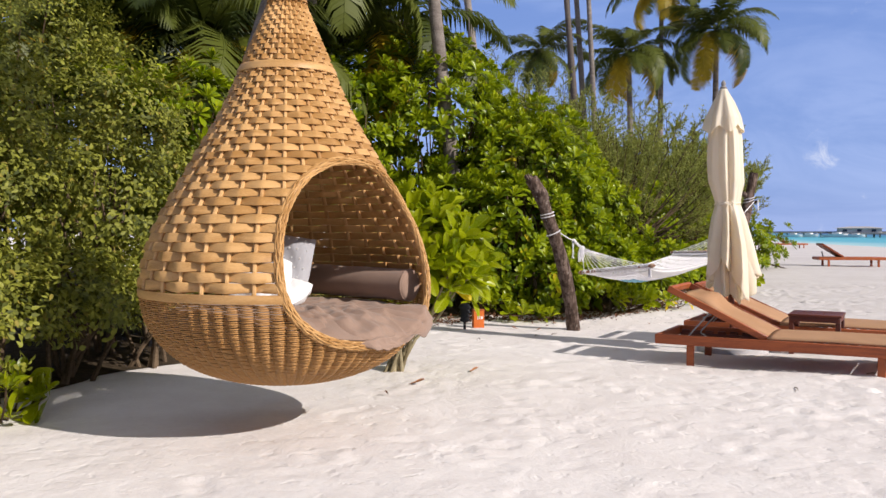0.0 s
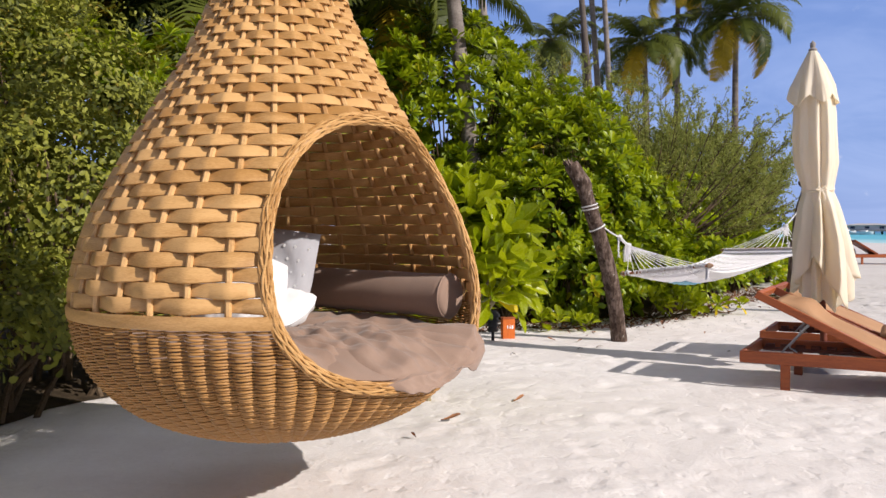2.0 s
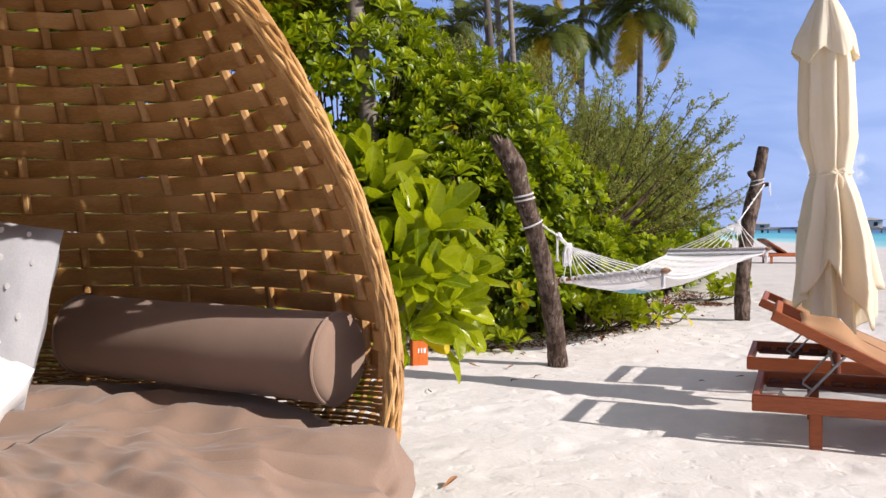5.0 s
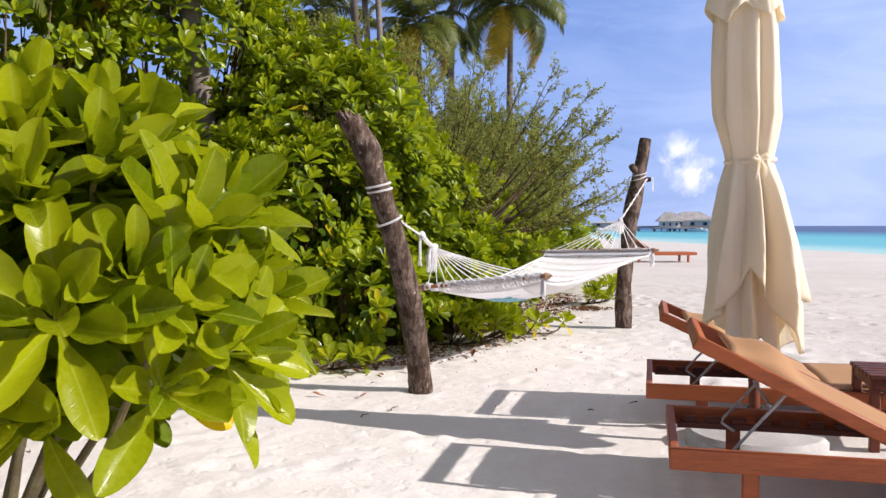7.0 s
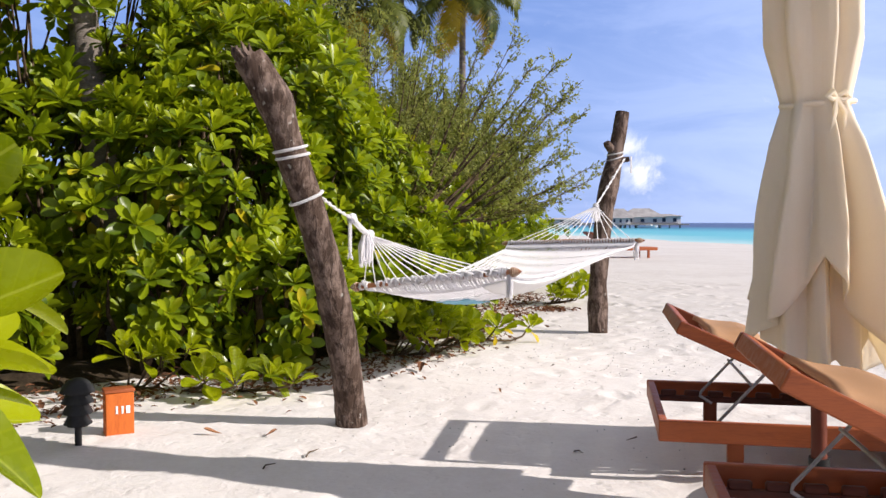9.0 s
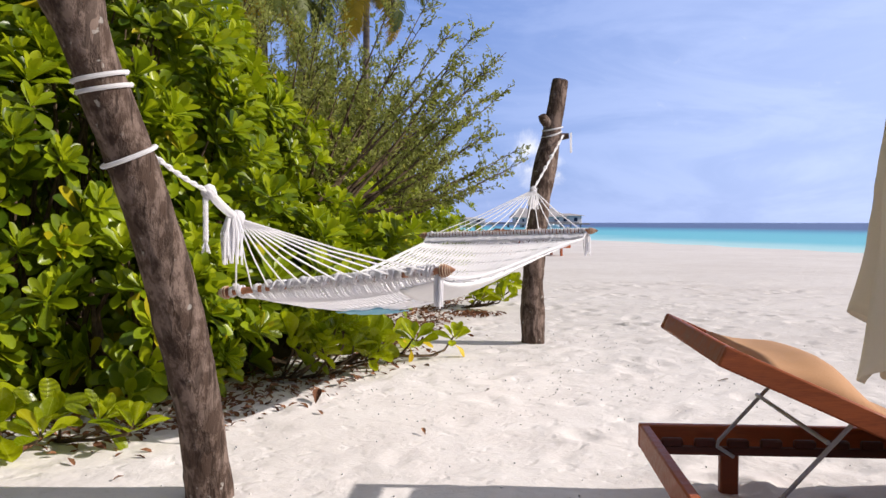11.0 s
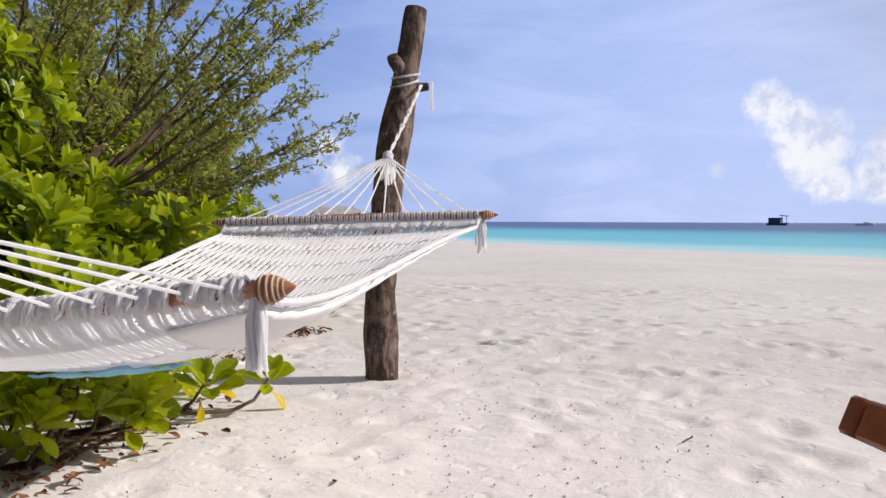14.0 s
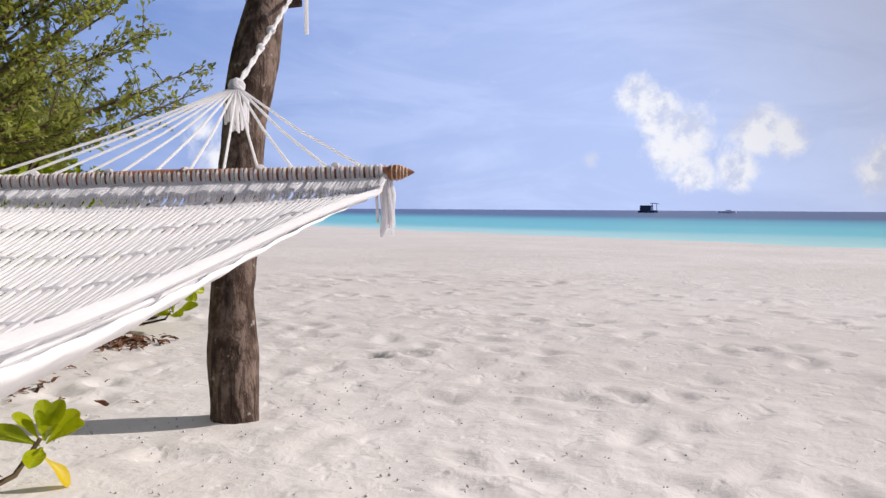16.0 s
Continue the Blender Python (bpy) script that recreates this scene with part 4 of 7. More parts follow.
def build_hammock():
    h = thing("hammock", 2.94, 11.2, 0.5, "white knotted cotton hammock slung between two posts", "hammock")
    for n, (a, b) in enumerate((BAR1, BAR2)):
        way = (b - a).normalized()
        g = Geo()
        g.tube([a - way * 0.02, a, a.lerp(b, 0.5) + Vector((0, 0, 0.008)), b, b + way * 0.02], 0.0155, 10)
        bar = g.part("spreader_bar", SHELLWOOD, h, "dark wooden spreader bar", world=True)
        for end, sign in ((a, -1), (b, 1)):
            g, pts, radii = Geo(), [], []
            for t, r in ((0.005, 0.016), (0.015, 0.030), (0.03, 0.036), (0.038, 0.033), (0.05, 0.036), (0.062, 0.031), (0.072, 0.030), (0.085, 0.022), (0.092, 0.020), (0.105, 0.014), (0.125, 0.004)):
                pts.append(end + way * sign * t * (0.62 if n == 0 else 0.55))
                radii.append(r * (0.78 if n == 0 else 0.55))
            g.tube(pts, radii, 16)
            g.part("end_knob", SHELLWOOD, bar, "turned wooden knob", world=True, angle=25)
            size, squeeze = (0.78, 0.62) if n == 0 else (0.55, 0.55)
            side = way.orthogonal().normalized()
            other = way.cross(side)
            for t, r in ((0.030, 0.0355), (0.050, 0.0355), (0.066, 0.0300), (0.079, 0.0250), (0.093, 0.0195)):
                g = Geo()
                g.tube([end + way * sign * t * squeeze + (side * math.cos(j * 0.3142) + other * math.sin(j * 0.3142)) * r * size for j in range(20)], 0.0034 * size, 6, closed=True)
                g.part("knob_ring", RING_CREAM, bar, "pale carved ring", world=True)
        count = 46
        for k in range(count):
            if n == 0 and (k % 2 or k % 9 == 4):      # dark wood shows between the turns
                continue
            c = a.lerp(b, (k + 0.5) / count)
            g, ring = Geo(), []
            side = Vector((0, 0, 1))
            other = way.cross(side).normalized()
            for j in range(25):
                th = 2 * math.pi * j / 12
                ring.append(c + (side * math.cos(th) + other * math.sin(th)) * (0.0215 if n == 0 else 0.0175) + way * (0.010 * (j / 12 - 1)))
            g.tube(ring, (0.0072 if k % 4 else 0.0045) if n == 0 else 0.0044, 5)
            g.part("rope_turn", ROPE, bar, world=True)
    # fluffy cotton bunched over the first bar
    a, b = BAR1
    way = (b - a).normalized()
    for k in range(11):
        v0 = 0.22 + 0.071 * k
        g, pts, radii = Geo(), [], []
        for j in range(15):
            t = j / 14
            pts.append(a.lerp(b, v0 + 0.058 * t) + Vector((0, 0, 0.006)))
            radii.append(0.025 * math.sin(math.pi * (0.12 + 0.76 * t)) ** 0.5)
        g.tube(pts, radii, 26)
        for j, q in enumerate(g.v):
            p = Vector(q)
            c = a.lerp(b, max(0.0, min(1.0, (p - a).dot(way) / (b - a).length)))
            g.v[j] = tuple(c + (p - c) * (1 + 0.30 * noise.noise(p * 60) + 0.30 * noise.noise(p * 150)))
        g.part("cotton_tuft", ROPE, h, "fluffy bunched cotton", world=True, angle=80)
    # cords that fan out from each knot to its bar
    for clew, (a, b) in ((CLEW1, BAR1), (CLEW2, BAR2)):
        for k in range(12):
            t = (k + 0.3) / 11.6
            e = a.lerp(b, t)
            mid = clew.lerp(e, 0.5) + Vector((0, 0, -0.012))
            g = Geo()
            g.tube([clew, mid, e], 0.0037, 6)
            g.part("fan_cord", ROPE, h, world=True)
            if k % 2 == 0:
                g = Geo()
                size = 1.0 if clew is CLEW1 else 0.6
                g.lathe([(r * size, z * size) for r, z in ((0.003, -0.014), (0.013, -0.010), (0.018, 0.0), (0.014, 0.010), (0.017, 0.016), (0.011, 0.024), (0.003, 0.028))], 14, e + Vector((0, 0, 0.012)), warp=lambda a, z, r: r * (1 + 0.28 * math.sin(3 * a + 180 * z + k)))
                g.part("cord_knot", ROPE, h, world=True)
    # hanging lines to the posts
    rng = random.Random(9)
    for a, b, sag in ((TIE1, KNOT1, 0.01), (TIE2, CLEW2, 0.005)):
        g = Geo()
        way = (b - a).normalized()
        side = way.cross(Vector((0, 0, 1))).normalized()
        up2 = side.cross(way)
        for s in range(2):
            pts = []
            for k in range(25):
                t = k / 24
                ph = t * 26 + s * math.pi
                pts.append(a.lerp(b, t) + Vector((0, 0, -sag * math.sin(math.pi * t))) + (side * math.cos(ph) + up2 * math.sin(ph)) * 0.0044)
            g.tube(pts, 0.0050, 6)
        g.part("hanging_rope", ROPE, h, world=True)
    g = Geo()
    pts = [KNOT1.lerp(CLEW1, k / 12) + Vector((0, 0, -0.006 * math.sin(math.pi * k / 12))) for k in range(13)]
    g.tube(pts, 0.016, 9)
    g.part("hanging_rope", ROPE, h, "thick bound rope", world=True)
    for c, size in ((KNOT1, 0.030), (CLEW1, 0.034), (CLEW2, 0.028), (TIE2.lerp(CLEW2, 0.42), 0.017), (TIE2.lerp(CLEW2, 0.62), 0.015)):
        g = Geo()
        for j in range(5):
            o = Vector((rng.uniform(-1, 1), rng.uniform(-1, 1), rng.uniform(-1, 1))).normalized()
            x = o.orthogonal().normalized()
            y = o.cross(x)
            g.tube([c + (x * math.cos(t * 0.5236) + y * math.sin(t * 0.5236)) * size * 0.62 + o * 0.004 * math.sin(t) for t in range(12)], size * 0.34, 6, closed=True)
        g.part("knot", ROPE, h, world=True)
    # loose ends and tassels
    g = Geo()                              # twisted loose end at the knot
    for s in range(3):
        g.tube([KNOT1 + Vector((-0.012, 0.0, -0.02 - 0.15 * k / 30)) + Vector((math.cos(k * 0.9 + s * 2.1), math.sin(k * 0.9 + s * 2.1), 0)) * 0.0055 for k in range(31)], 0.0052, 6)
    for s in range(12):
        g.tube([KNOT1 + Vector((-0.012, 0, -0.165)), KNOT1 + Vector((-0.012 + rng.uniform(-0.015, 0.015), rng.uniform(-0.015, 0.015), -0.205 + rng.uniform(-0.01, 0.01)))], 0.0032, 5)
    g.part("loose_end", ROPE, h, "twisted rope end", world=True)
    for c, length, count, spread_r in ((CLEW1 + Vector((-0.02, -0.02, 0.01)), 0.175, 44, 0.030), (CLEW2, 0.13, 22, 0.028), (BAR1[1] + Vector((0.0, -0.01, -0.01)), 0.140, 22, 0.012), (BAR2[1] + Vector((0.0, 0.0, -0.005)), 0.145, 16, 0.015), (TIE2 + Vector((0.05, -0.03, 0.02)), 0.17, 1, 0.0)):
        g = Geo()
        for j in range(count):
            o = Vector((rng.uniform(-1, 1), rng.uniform(-1, 1), 0)) * spread_r
            L = length * rng.uniform(0.75, 1.05)
            pts = [c + o * 0.5, c + o * 1.2 + Vector((0, 0, -L * 0.4)), c + o * 1.0 + Vector((rng.uniform(-1, 1) * 0.01, rng.uniform(-1, 1) * 0.01, -L))]
            g.tube(pts, 0.0040 if count > 1 else 0.0085, 6)
        g.part("tassel", ROPE, h, world=True)
    # the bed: pairs of cords pinched together row by row
    lengthwise, rows = 80, 11
    g = Geo()
    for k in range(lengthwise):
        pts = []
        for i in range(rows * 2 + 1):
            u = i / (rows * 2)
            shift = 0.0036 * math.cos(math.pi * (i / 2.0 + k)) * (1 if 0.05 < u < 0.95 else 0.3)
            v = (k + 0.5) / lengthwise + shift
            pts.append(bed(0.035 + 0.93 * u, min(max(v, 0.0), 1.0)))
        g.tube(pts, 0.0041, 5, caps=False)
    tagged(g.part("netting", ROPE, h, "white cotton cords knotted into a bed", world=True, fix=False), kind="stuff")
    g = Geo()
    for i in range(1, rows):
        u = 0.035 + 0.93 * i / rows
        g.tube([bed(u, v) + Vector((0, 0, 0.004 * math.sin(v * 70 + i))) for v in np.linspace(0, 1, 40)], 0.0040, 5, caps=False)
    tagged(g.part("cross_cording", ROPE, h, world=True, fix=False), kind="stuff")
    for v in (0.0, 1.0):
        g = Geo()
        g.tube([bed(u, v) for u in np.linspace(0.0, 1.0, 30)], 0.0085, 7)
        g.part("edge_cord", ROPE, h, world=True)
    g, verts, faces = Geo(), [], []          # close-woven border on the open side
    for i in range(41):
        for j in range(9):
            p = bed(0.03 + 0.94 * i / 40, 0.80 + 0.185 * j / 8)
            verts.append((p.x, p.y, p.z - 0.013 - 0.002 * math.sin(i * 2.1 + j)))
    faces += [(i * 9 + j, i * 9 + j + 1, (i + 1) * 9 + j + 1, (i + 1) * 9 + j) for i in range(40) for j in range(8)]
    g.add(verts, faces)
    border = g.part("border", WHITE_CLOTH, h, "close-woven white border", world=True)
    border.modifiers.new("thickness", "SOLIDIFY").thickness = 0.005
    # looped fringe between the bars and the bed
    for (a, b), u0, u1 in ((BAR1, 0.0, 0.05), (BAR2, 1.0, 0.95)):
        g = Geo()
        n = 150 if u0 == 0.0 else 120
        for k in range(n):
            v = (k + 0.5) / n
            top, low = a.lerp(b, v) - Vector((0, 0, 0.0 if u0 == 0.0 else 0.014)), bed(u1, v)
            out = Vector((rng.uniform(-1, 1), rng.uniform(-1, 1), rng.uniform(-0.4, 0.4))) * 0.009
            pts = [top, top.lerp(low, 0.5) + out + Vector((0, 0, -0.012)), low]
            g.tube(pts, 0.0044 if u0 == 0.0 else 0.0038, 5)
            if u0 == 0.0 and v > 0.24 and k % 3 == 0:       # shaggy short ends over the first bar
                for j in range(9):
                    along_bar = (b - a).normalized() * rng.uniform(-0.012, 0.012)
                    side = rng.choice((-1, -1, 1))
                    lean = Vector((-0.81, -0.59, 0.0)) * side
                    R, drop = rng.uniform(0.022, 0.031), rng.uniform(0.0, 0.022)
                    arc = [top + along_bar + lean * R * math.sin(q) + Vector((0, 0, R * math.cos(q))) for q in (-0.4, 0.1, 0.6, 1.1, 1.5)]
                    tip = arc[-1] + lean * rng.uniform(-0.004, 0.012) + along_bar * rng.uniform(-1, 1) + Vector((0, 0, -drop))
                    g.tube(arc + [arc[-1].lerp(tip, 0.5) + along_bar * 0.3, tip], [0.0036, 0.0038, 0.0038, 0.0036, 0.0034, 0.0030, 0.0018], 5)
            if u0 == 1.0:
                v2 = min(v + 1.4 / n, 1.0)
                t2 = a.lerp(b, v2)
                drop = rng.uniform(0.050, 0.072)
                t2 = t2 - Vector((0, 0, 0.014))
                mid = (top + t2) / 2 + Vector((-0.048, -0.036, -0.62 * drop))
                g.tube([top + Vector((-0.01, -0.014, 0)), mid + Vector((0, 0, 0.012)) - (t2 - top) * 0.2, mid, mid + Vector((0, 0, 0.012)) + (t2 - top) * 0.2, t2 + Vector((-0.01, -0.014, 0))], 0.0038, 5)
        g.part("fringe", ROPE, h, "looped white cotton fringe", world=True)
    g, verts, faces = Geo(), [], []          # pale blue cloth under the bed
    for i in range(13):
        for j in range(13):
            u, v = 0.12 + 0.14 * i / 12, 0.38 + 0.24 * j / 12
            p = bed(u, v)
            verts.append((p.x, p.y, p.z - 0.016 - 0.004 * math.sin(i * 1.7 + j)))
    for i in range(12):
        for j in range(12):
            faces.append((i * 13 + j, i * 13 + j + 1, (i + 1) * 13 + j + 1, (i + 1) * 13 + j))
    g.add(verts, faces)
    patch = g.part("blue_patch", SKY_BLUE, h, "pale blue striped cloth under the bed", world=True)
    patch.modifiers.new("thickness", "SOLIDIFY").thickness = 0.004


build_hammock()


# ---- loungers, table, parasol ----
def build_lounger(x, y, z, turn, pitch, width, label, lift=0.385, mat_cloth=TAN_MAT):
    """Origin at the head end's near corner on the sand; u runs to the foot, v across."""
    root = new("sun_lounger")
    root.empty_display_size = 0.1
    root.matrix_basis = pose(x, y, 0, 0, 0, turn) @ pose(0, 0, 0, 0, -pitch, 0)
    tagged(root, label, "sun lounger", "wooden sun loungers")
    L, top, low = 2.0, z, z - 0.085
    mid = (top + low) / 2
    for v in (0.0, width):
        Geo().box((L / 2, v, mid), (L, 0.032, 0.085), None, 0.005).part("side_rail", TEAK, root)
    for u in (0.018, L - 0.018):
        Geo().box((u, width / 2, mid), (0.034, width - 0.034, 0.083), None, 0.005).part("end_rail", TEAK, root)
    for u in (0.30, 1.78):
        for v in (0.035, width - 0.035):
            Geo().box((u, v, low / 2 - 0.03), (0.062, 0.040, low + 0.06), None, 0.006).part("leg", TEAK, root)
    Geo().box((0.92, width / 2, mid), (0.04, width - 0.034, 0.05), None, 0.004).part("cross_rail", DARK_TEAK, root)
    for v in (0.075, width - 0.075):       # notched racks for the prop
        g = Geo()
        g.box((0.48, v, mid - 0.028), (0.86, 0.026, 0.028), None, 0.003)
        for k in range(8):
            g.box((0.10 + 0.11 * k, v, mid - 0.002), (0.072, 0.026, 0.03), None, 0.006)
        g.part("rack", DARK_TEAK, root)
    for k in range(12):                      # slats of the flat part
        Geo().box((1.0 + 0.083 * k, width / 2, top - 0.012), (0.040, width - 0.036, 0.018), None, 0.004).part("slat", TEAK, root)
    g, n = Geo(), 20                        # flat mat
    mat_verts, mat_faces = [], []
    for i in range(n + 1):
        for j in range(13):
            u, v = 0.93 + 1.02 * i / n, 0.03 + (width - 0.06) * j / 12
            mat_verts.append((u, v, top + 0.020 + 0.012 * (1 - abs(j / 6 - 1) ** 4) + 0.003 * math.sin(5 * u + 9 * v)))
    for i in range(n):
        for j in range(12):
            mat_faces.append((i * 13 + j, i * 13 + j + 1, (i + 1) * 13 + j + 1, (i + 1) * 13 + j))
    g.add(mat_verts, mat_faces)
    g.part("seat_mat", mat_cloth, root, "tan mesh mat").modifiers.new("thickness", "SOLIDIFY").thickness = 0.022
    # raised back
    rise = math.atan2(lift, 0.82)
    m = Matrix.Translation((0.94, 0, top - 0.012)) @ Matrix(((-math.cos(rise), 0, math.sin(rise), 0), (0, 1, 0, 0), (math.sin(rise), 0, math.cos(rise), 0), (0, 0, 0, 1)))
    B = 0.94
    for v in (0.075, width - 0.025):
        Geo().box((B / 2, v, 0), (B, 0.032, 0.056), m, 0.005).part("back_rail", TEAK, root)
    for s in (0.02, B - 0.02):
        Geo().box((s, width / 2 + 0.025, 0), (0.036, width - 0.134, 0.056), m, 0.005).part("back_end_rail", TEAK, root)
    for k in range(9):
        Geo().box((0.09 + 0.082 * k, width / 2 + 0.025, 0.0), (0.034, width - 0.134, 0.016), m, 0.004).part("back_slat", TEAK, root)
    g, verts, faces = Geo(), [], []
    for i in range(27):
        for j in range(13):
            s, w = 0.02 + 0.78 * i / 26, j / 12
            bulge = 0.062 * math.exp(-((s - 0.62) / 0.11) ** 2) + 0.010
            edge = (1 - abs(2 * w - 1) ** 5)
            verts.append(tuple(m @ Vector((s, 0.097 + (width - 0.144) * w, 0.022 + bulge * edge + 0.003 * math.sin(8 * s + 7 * w)))))
    for i in range(26):
        for j in range(12):
            faces.append((i * 13 + j, i * 13 + j + 1, (i + 1) * 13 + j + 1, (i + 1) * 13 + j))
    g.add(verts, faces)
    g.part("back_mat", mat_cloth, root, "tan mat with a padded head roll").modifiers.new("thickness", "SOLIDIFY").thickness = 0.02
    # bent steel prop under the back
    for v in (0.14, width - 0.10):
        a = m @ Vector((0.54, v, -0.03))
        g = Geo()
        g.tube([a, a.lerp(Vector((0.25, v, top - 0.03)), 0.5), (0.25, v, top - 0.03), (0.245, v, top - 0.05), (0.30, v, top - 0.085)], 0.0065, 8)
        g.part("prop", STEEL, root)
    a, b = m @ Vector((0.54, 0.14, -0.03)), m @ Vector((0.54, width - 0.10, -0.03))
    g = Geo()
    g.tube([a + Vector((-0.06, 0, -0.05)), b + Vector((-0.06, 0, -0.05))], 0.0065, 8)
    g.part("prop_bar", STEEL, root)
    return root


build_lounger(1.980, 7.415, 0.270, -28.2, 0.0, 0.78, "orange hardwood sun lounger with raised back and tan mat", 0.40)
build_lounger(2.579, 8.736, 0.248, -28.2, 0.0, 0.86, "orange hardwood sun lounger, back raised, beside the parasol", 0.36)


def build_table():
    t = thing("side_table", 3.64, 8.0, 0.03, "low dark red slatted hardwood side table", "table", turn=-28.5)
    for k in range(6):
        Geo().box((0, -0.19 + 0.076 * k, 0.36), (0.46, 0.066, 0.022), None, 0.004).part("slat", DARK_TEAK, t)
    for s in (-1, 1):
        Geo().box((0, s * 0.205, 0.325), (0.42, 0.024, 0.05), None, 0.004).part("apron", DARK_TEAK, t)
        Geo().box((s * 0.205, 0, 0.325), (0.024, 0.38, 0.05), None, 0.004).part("apron", DARK_TEAK, t)
        for w in (-1, 1):
            Geo().box((s * 0.20, w * 0.19, 0.155), (0.045, 0.045, 0.39), None, 0.005).part("leg", DARK_TEAK, t)


build_table()


def build_parasol():
    px, py = 2.93, 8.24
    p = thing("parasol", px, py, 0.02, "closed cream canvas parasol tied round its middle", "parasol")

    def axis(z):
        return Vector((px - 0.055 * z, py - 0.03 * z, z * 1.006))

    g = Geo()
    g.lathe([(0.345, -0.05), (0.345, 0.035), (0.32, 0.06), (0.10, 0.075), (0.06, 0.08)], 40, Vector((px, py, 0.02)))
    base = g.part("base", CONCRETE, p, "round pale concrete foot", world=True)
    g = Geo()
    g.tube([axis(0.05), axis(0.20)], 0.036, 14)
    g.part("sleeve", BLACK, base, "dark metal sleeve", world=True)
    g = Geo()
    g.tube([axis(0.06), axis(0.8), axis(1.6), axis(2.55)], 0.027, 14)
    g.part("pole", DARK_TEAK, p, "dark wooden pole", world=True)
    g = Geo()
    tip = axis(2.53)
    g.lathe([(0.03, 0), (0.034, 0.015), (0.018, 0.03), (0.022, 0.05), (0.02, 0.065), (0.004, 0.085)], 14, tip)
    g.part("finial", PIER_WOOD, p, "grey wooden finial", world=True)

    def cloth(profile, folds, hem, name, label, seed, sharp=1.0, thick=0.004, deep=0.40):
        """A gathered cloth: outline (z, radius, depth of folds); hem(angle) lifts the lower edge."""
        g, verts, faces = Geo(), [], []
        segs, n = 240, 60
        rng = random.Random(seed)
        cuts = sorted((k + rng.uniform(-0.32, 0.32)) / folds * 2 * math.pi for k in range(folds))
        cuts = [q % (2 * math.pi) for q in cuts]
        cuts.sort()
        tall = [rng.uniform(0.55, 1.0) for _ in cuts]
        lean = [rng.uniform(0.25, 0.75) for _ in cuts]
        zs = [q[0] for q in profile]
        for i in range(n + 1):
            t = i / n
            for k in range(segs):
                a = 2 * math.pi * k / segs
                low = zs[0] + hem(a)
                z = low + (zs[-1] - low) * t
                r = float(np.interp(z, zs, [q[1] for q in profile]))
                dp = float(np.interp(z, zs, [q[2] for q in profile]))
                a2 = (a + 0.10 * math.sin(2.1 * z + seed) + 0.05 * math.sin(5 * z + 2 * seed + a)) % (2 * math.pi)
                j = max([q for q in range(folds) if cuts[q] <= a2], default=folds - 1)
                span = (cuts[(j + 1) % folds] - cuts[j]) % (2 * math.pi)
                f = ((a2 - cuts[j]) % (2 * math.pi)) / span
                peak = lean[j]
                tent = f / peak if f < peak else (1 - f) / (1 - peak)       # a fold rises to a sharp crest
                tent = (0.55 * tent + 0.45 * math.sin(tent * math.pi / 2) ** 2) * (0.8 + 0.2 * math.sin(3 * z + j))
                wrinkle = 0.10 * noise.noise(Vector((math.cos(a) * 1.6, math.sin(a) * 1.6, z * 2.1 + 2 * seed))) + 0.06 * noise.noise(Vector((math.cos(a) * 4, math.sin(a) * 4, z * 3.0 + seed))) + 0.02 * noise.noise(Vector((math.cos(a) * 11, math.sin(a) * 11, z * 5.0)))
                r *= 1 + dp * deep * (tall[j] * tent - 0.45) * 1.5 + wrinkle
                c = axis(z)
                r *= 1.05
                verts.append((c.x + r * math.cos(a), c.y + r * math.sin(a), c.z))
        for i in range(n):
            for k in range(segs):
                faces.append((i * segs + k, i * segs + (k + 1) % segs, (i + 1) * segs + (k + 1) % segs, (i + 1) * segs + k))
        g.add(verts, faces)
        ob = g.part(name, CREAM, p, label, world=True, angle=50)
        ob.modifiers.new("thickness", "SOLIDIFY").thickness = thick

    def corners(points):
        """A hem of straight edges between corners, (angle in degrees, height)."""
        def hem(a):
            d = math.degrees(a) % 360
            return float(np.interp(d, [q[0] - 360 for q in points] + [q[0] for q in points] + [q[0] + 360 for q in points], [q[1] for q in points] * 3))
        return hem

    # angles: 0 looks to +x; the path runs past on the side of 180 to 260
    inner = corners(((20, 0.15), (70, 0.10), (120, 0.20), (150, 0.18), (190, 0.13), (225, 0.10), (252, 0.15), (275, 0.05), (295, 0.08), (330, 0.15)))
    outer = corners(((20, 0.20), (70, 0.10), (110, 0.25), (135, 0.10), (170, 0.17), (200, 0.22), (234, 0.42), (246, 0.34), (276, 0.03), (292, 0.0), (325, 0.25)))
    cloth([(0.42, 0.175, 0.9), (0.75, 0.172, 0.9), (1.05, 0.140, 0.8), (1.33, 0.092, 0.6), (1.46, 0.06, 0.4)], 7, inner, "inner_fold", "cream canvas hanging below the outer fold", 3, deep=0.5)
    cloth([(0.50, 0.268, 1.15), (0.75, 0.250, 1.15), (1.05, 0.205, 1.0), (1.30, 0.152, 0.8), (1.43, 0.108, 0.5), (1.50, 0.122, 0.5), (1.65, 0.158, 0.6), (1.85, 0.160, 0.65), (2.10, 0.148, 0.7), (2.3, 0.102, 0.6), (2.45, 0.045, 0.4)], 8, outer, "canopy", "cream canvas hanging in folds", 7, deep=0.44)
    cloth([(2.10, 0.178, 0.8), (2.25, 0.148, 0.75), (2.40, 0.092, 0.6), (2.53, 0.032, 0.3)], 6, corners(((0, 0.0), (35, 0.07), (60, 0.0), (95, 0.08), (130, 0.0), (170, 0.07), (205, -0.02), (235, 0.07), (265, 0.0), (300, 0.08), (330, 0.02))), "top_vent", "short cream upper tier", 5, deep=0.3)
    g, ring = Geo(), []
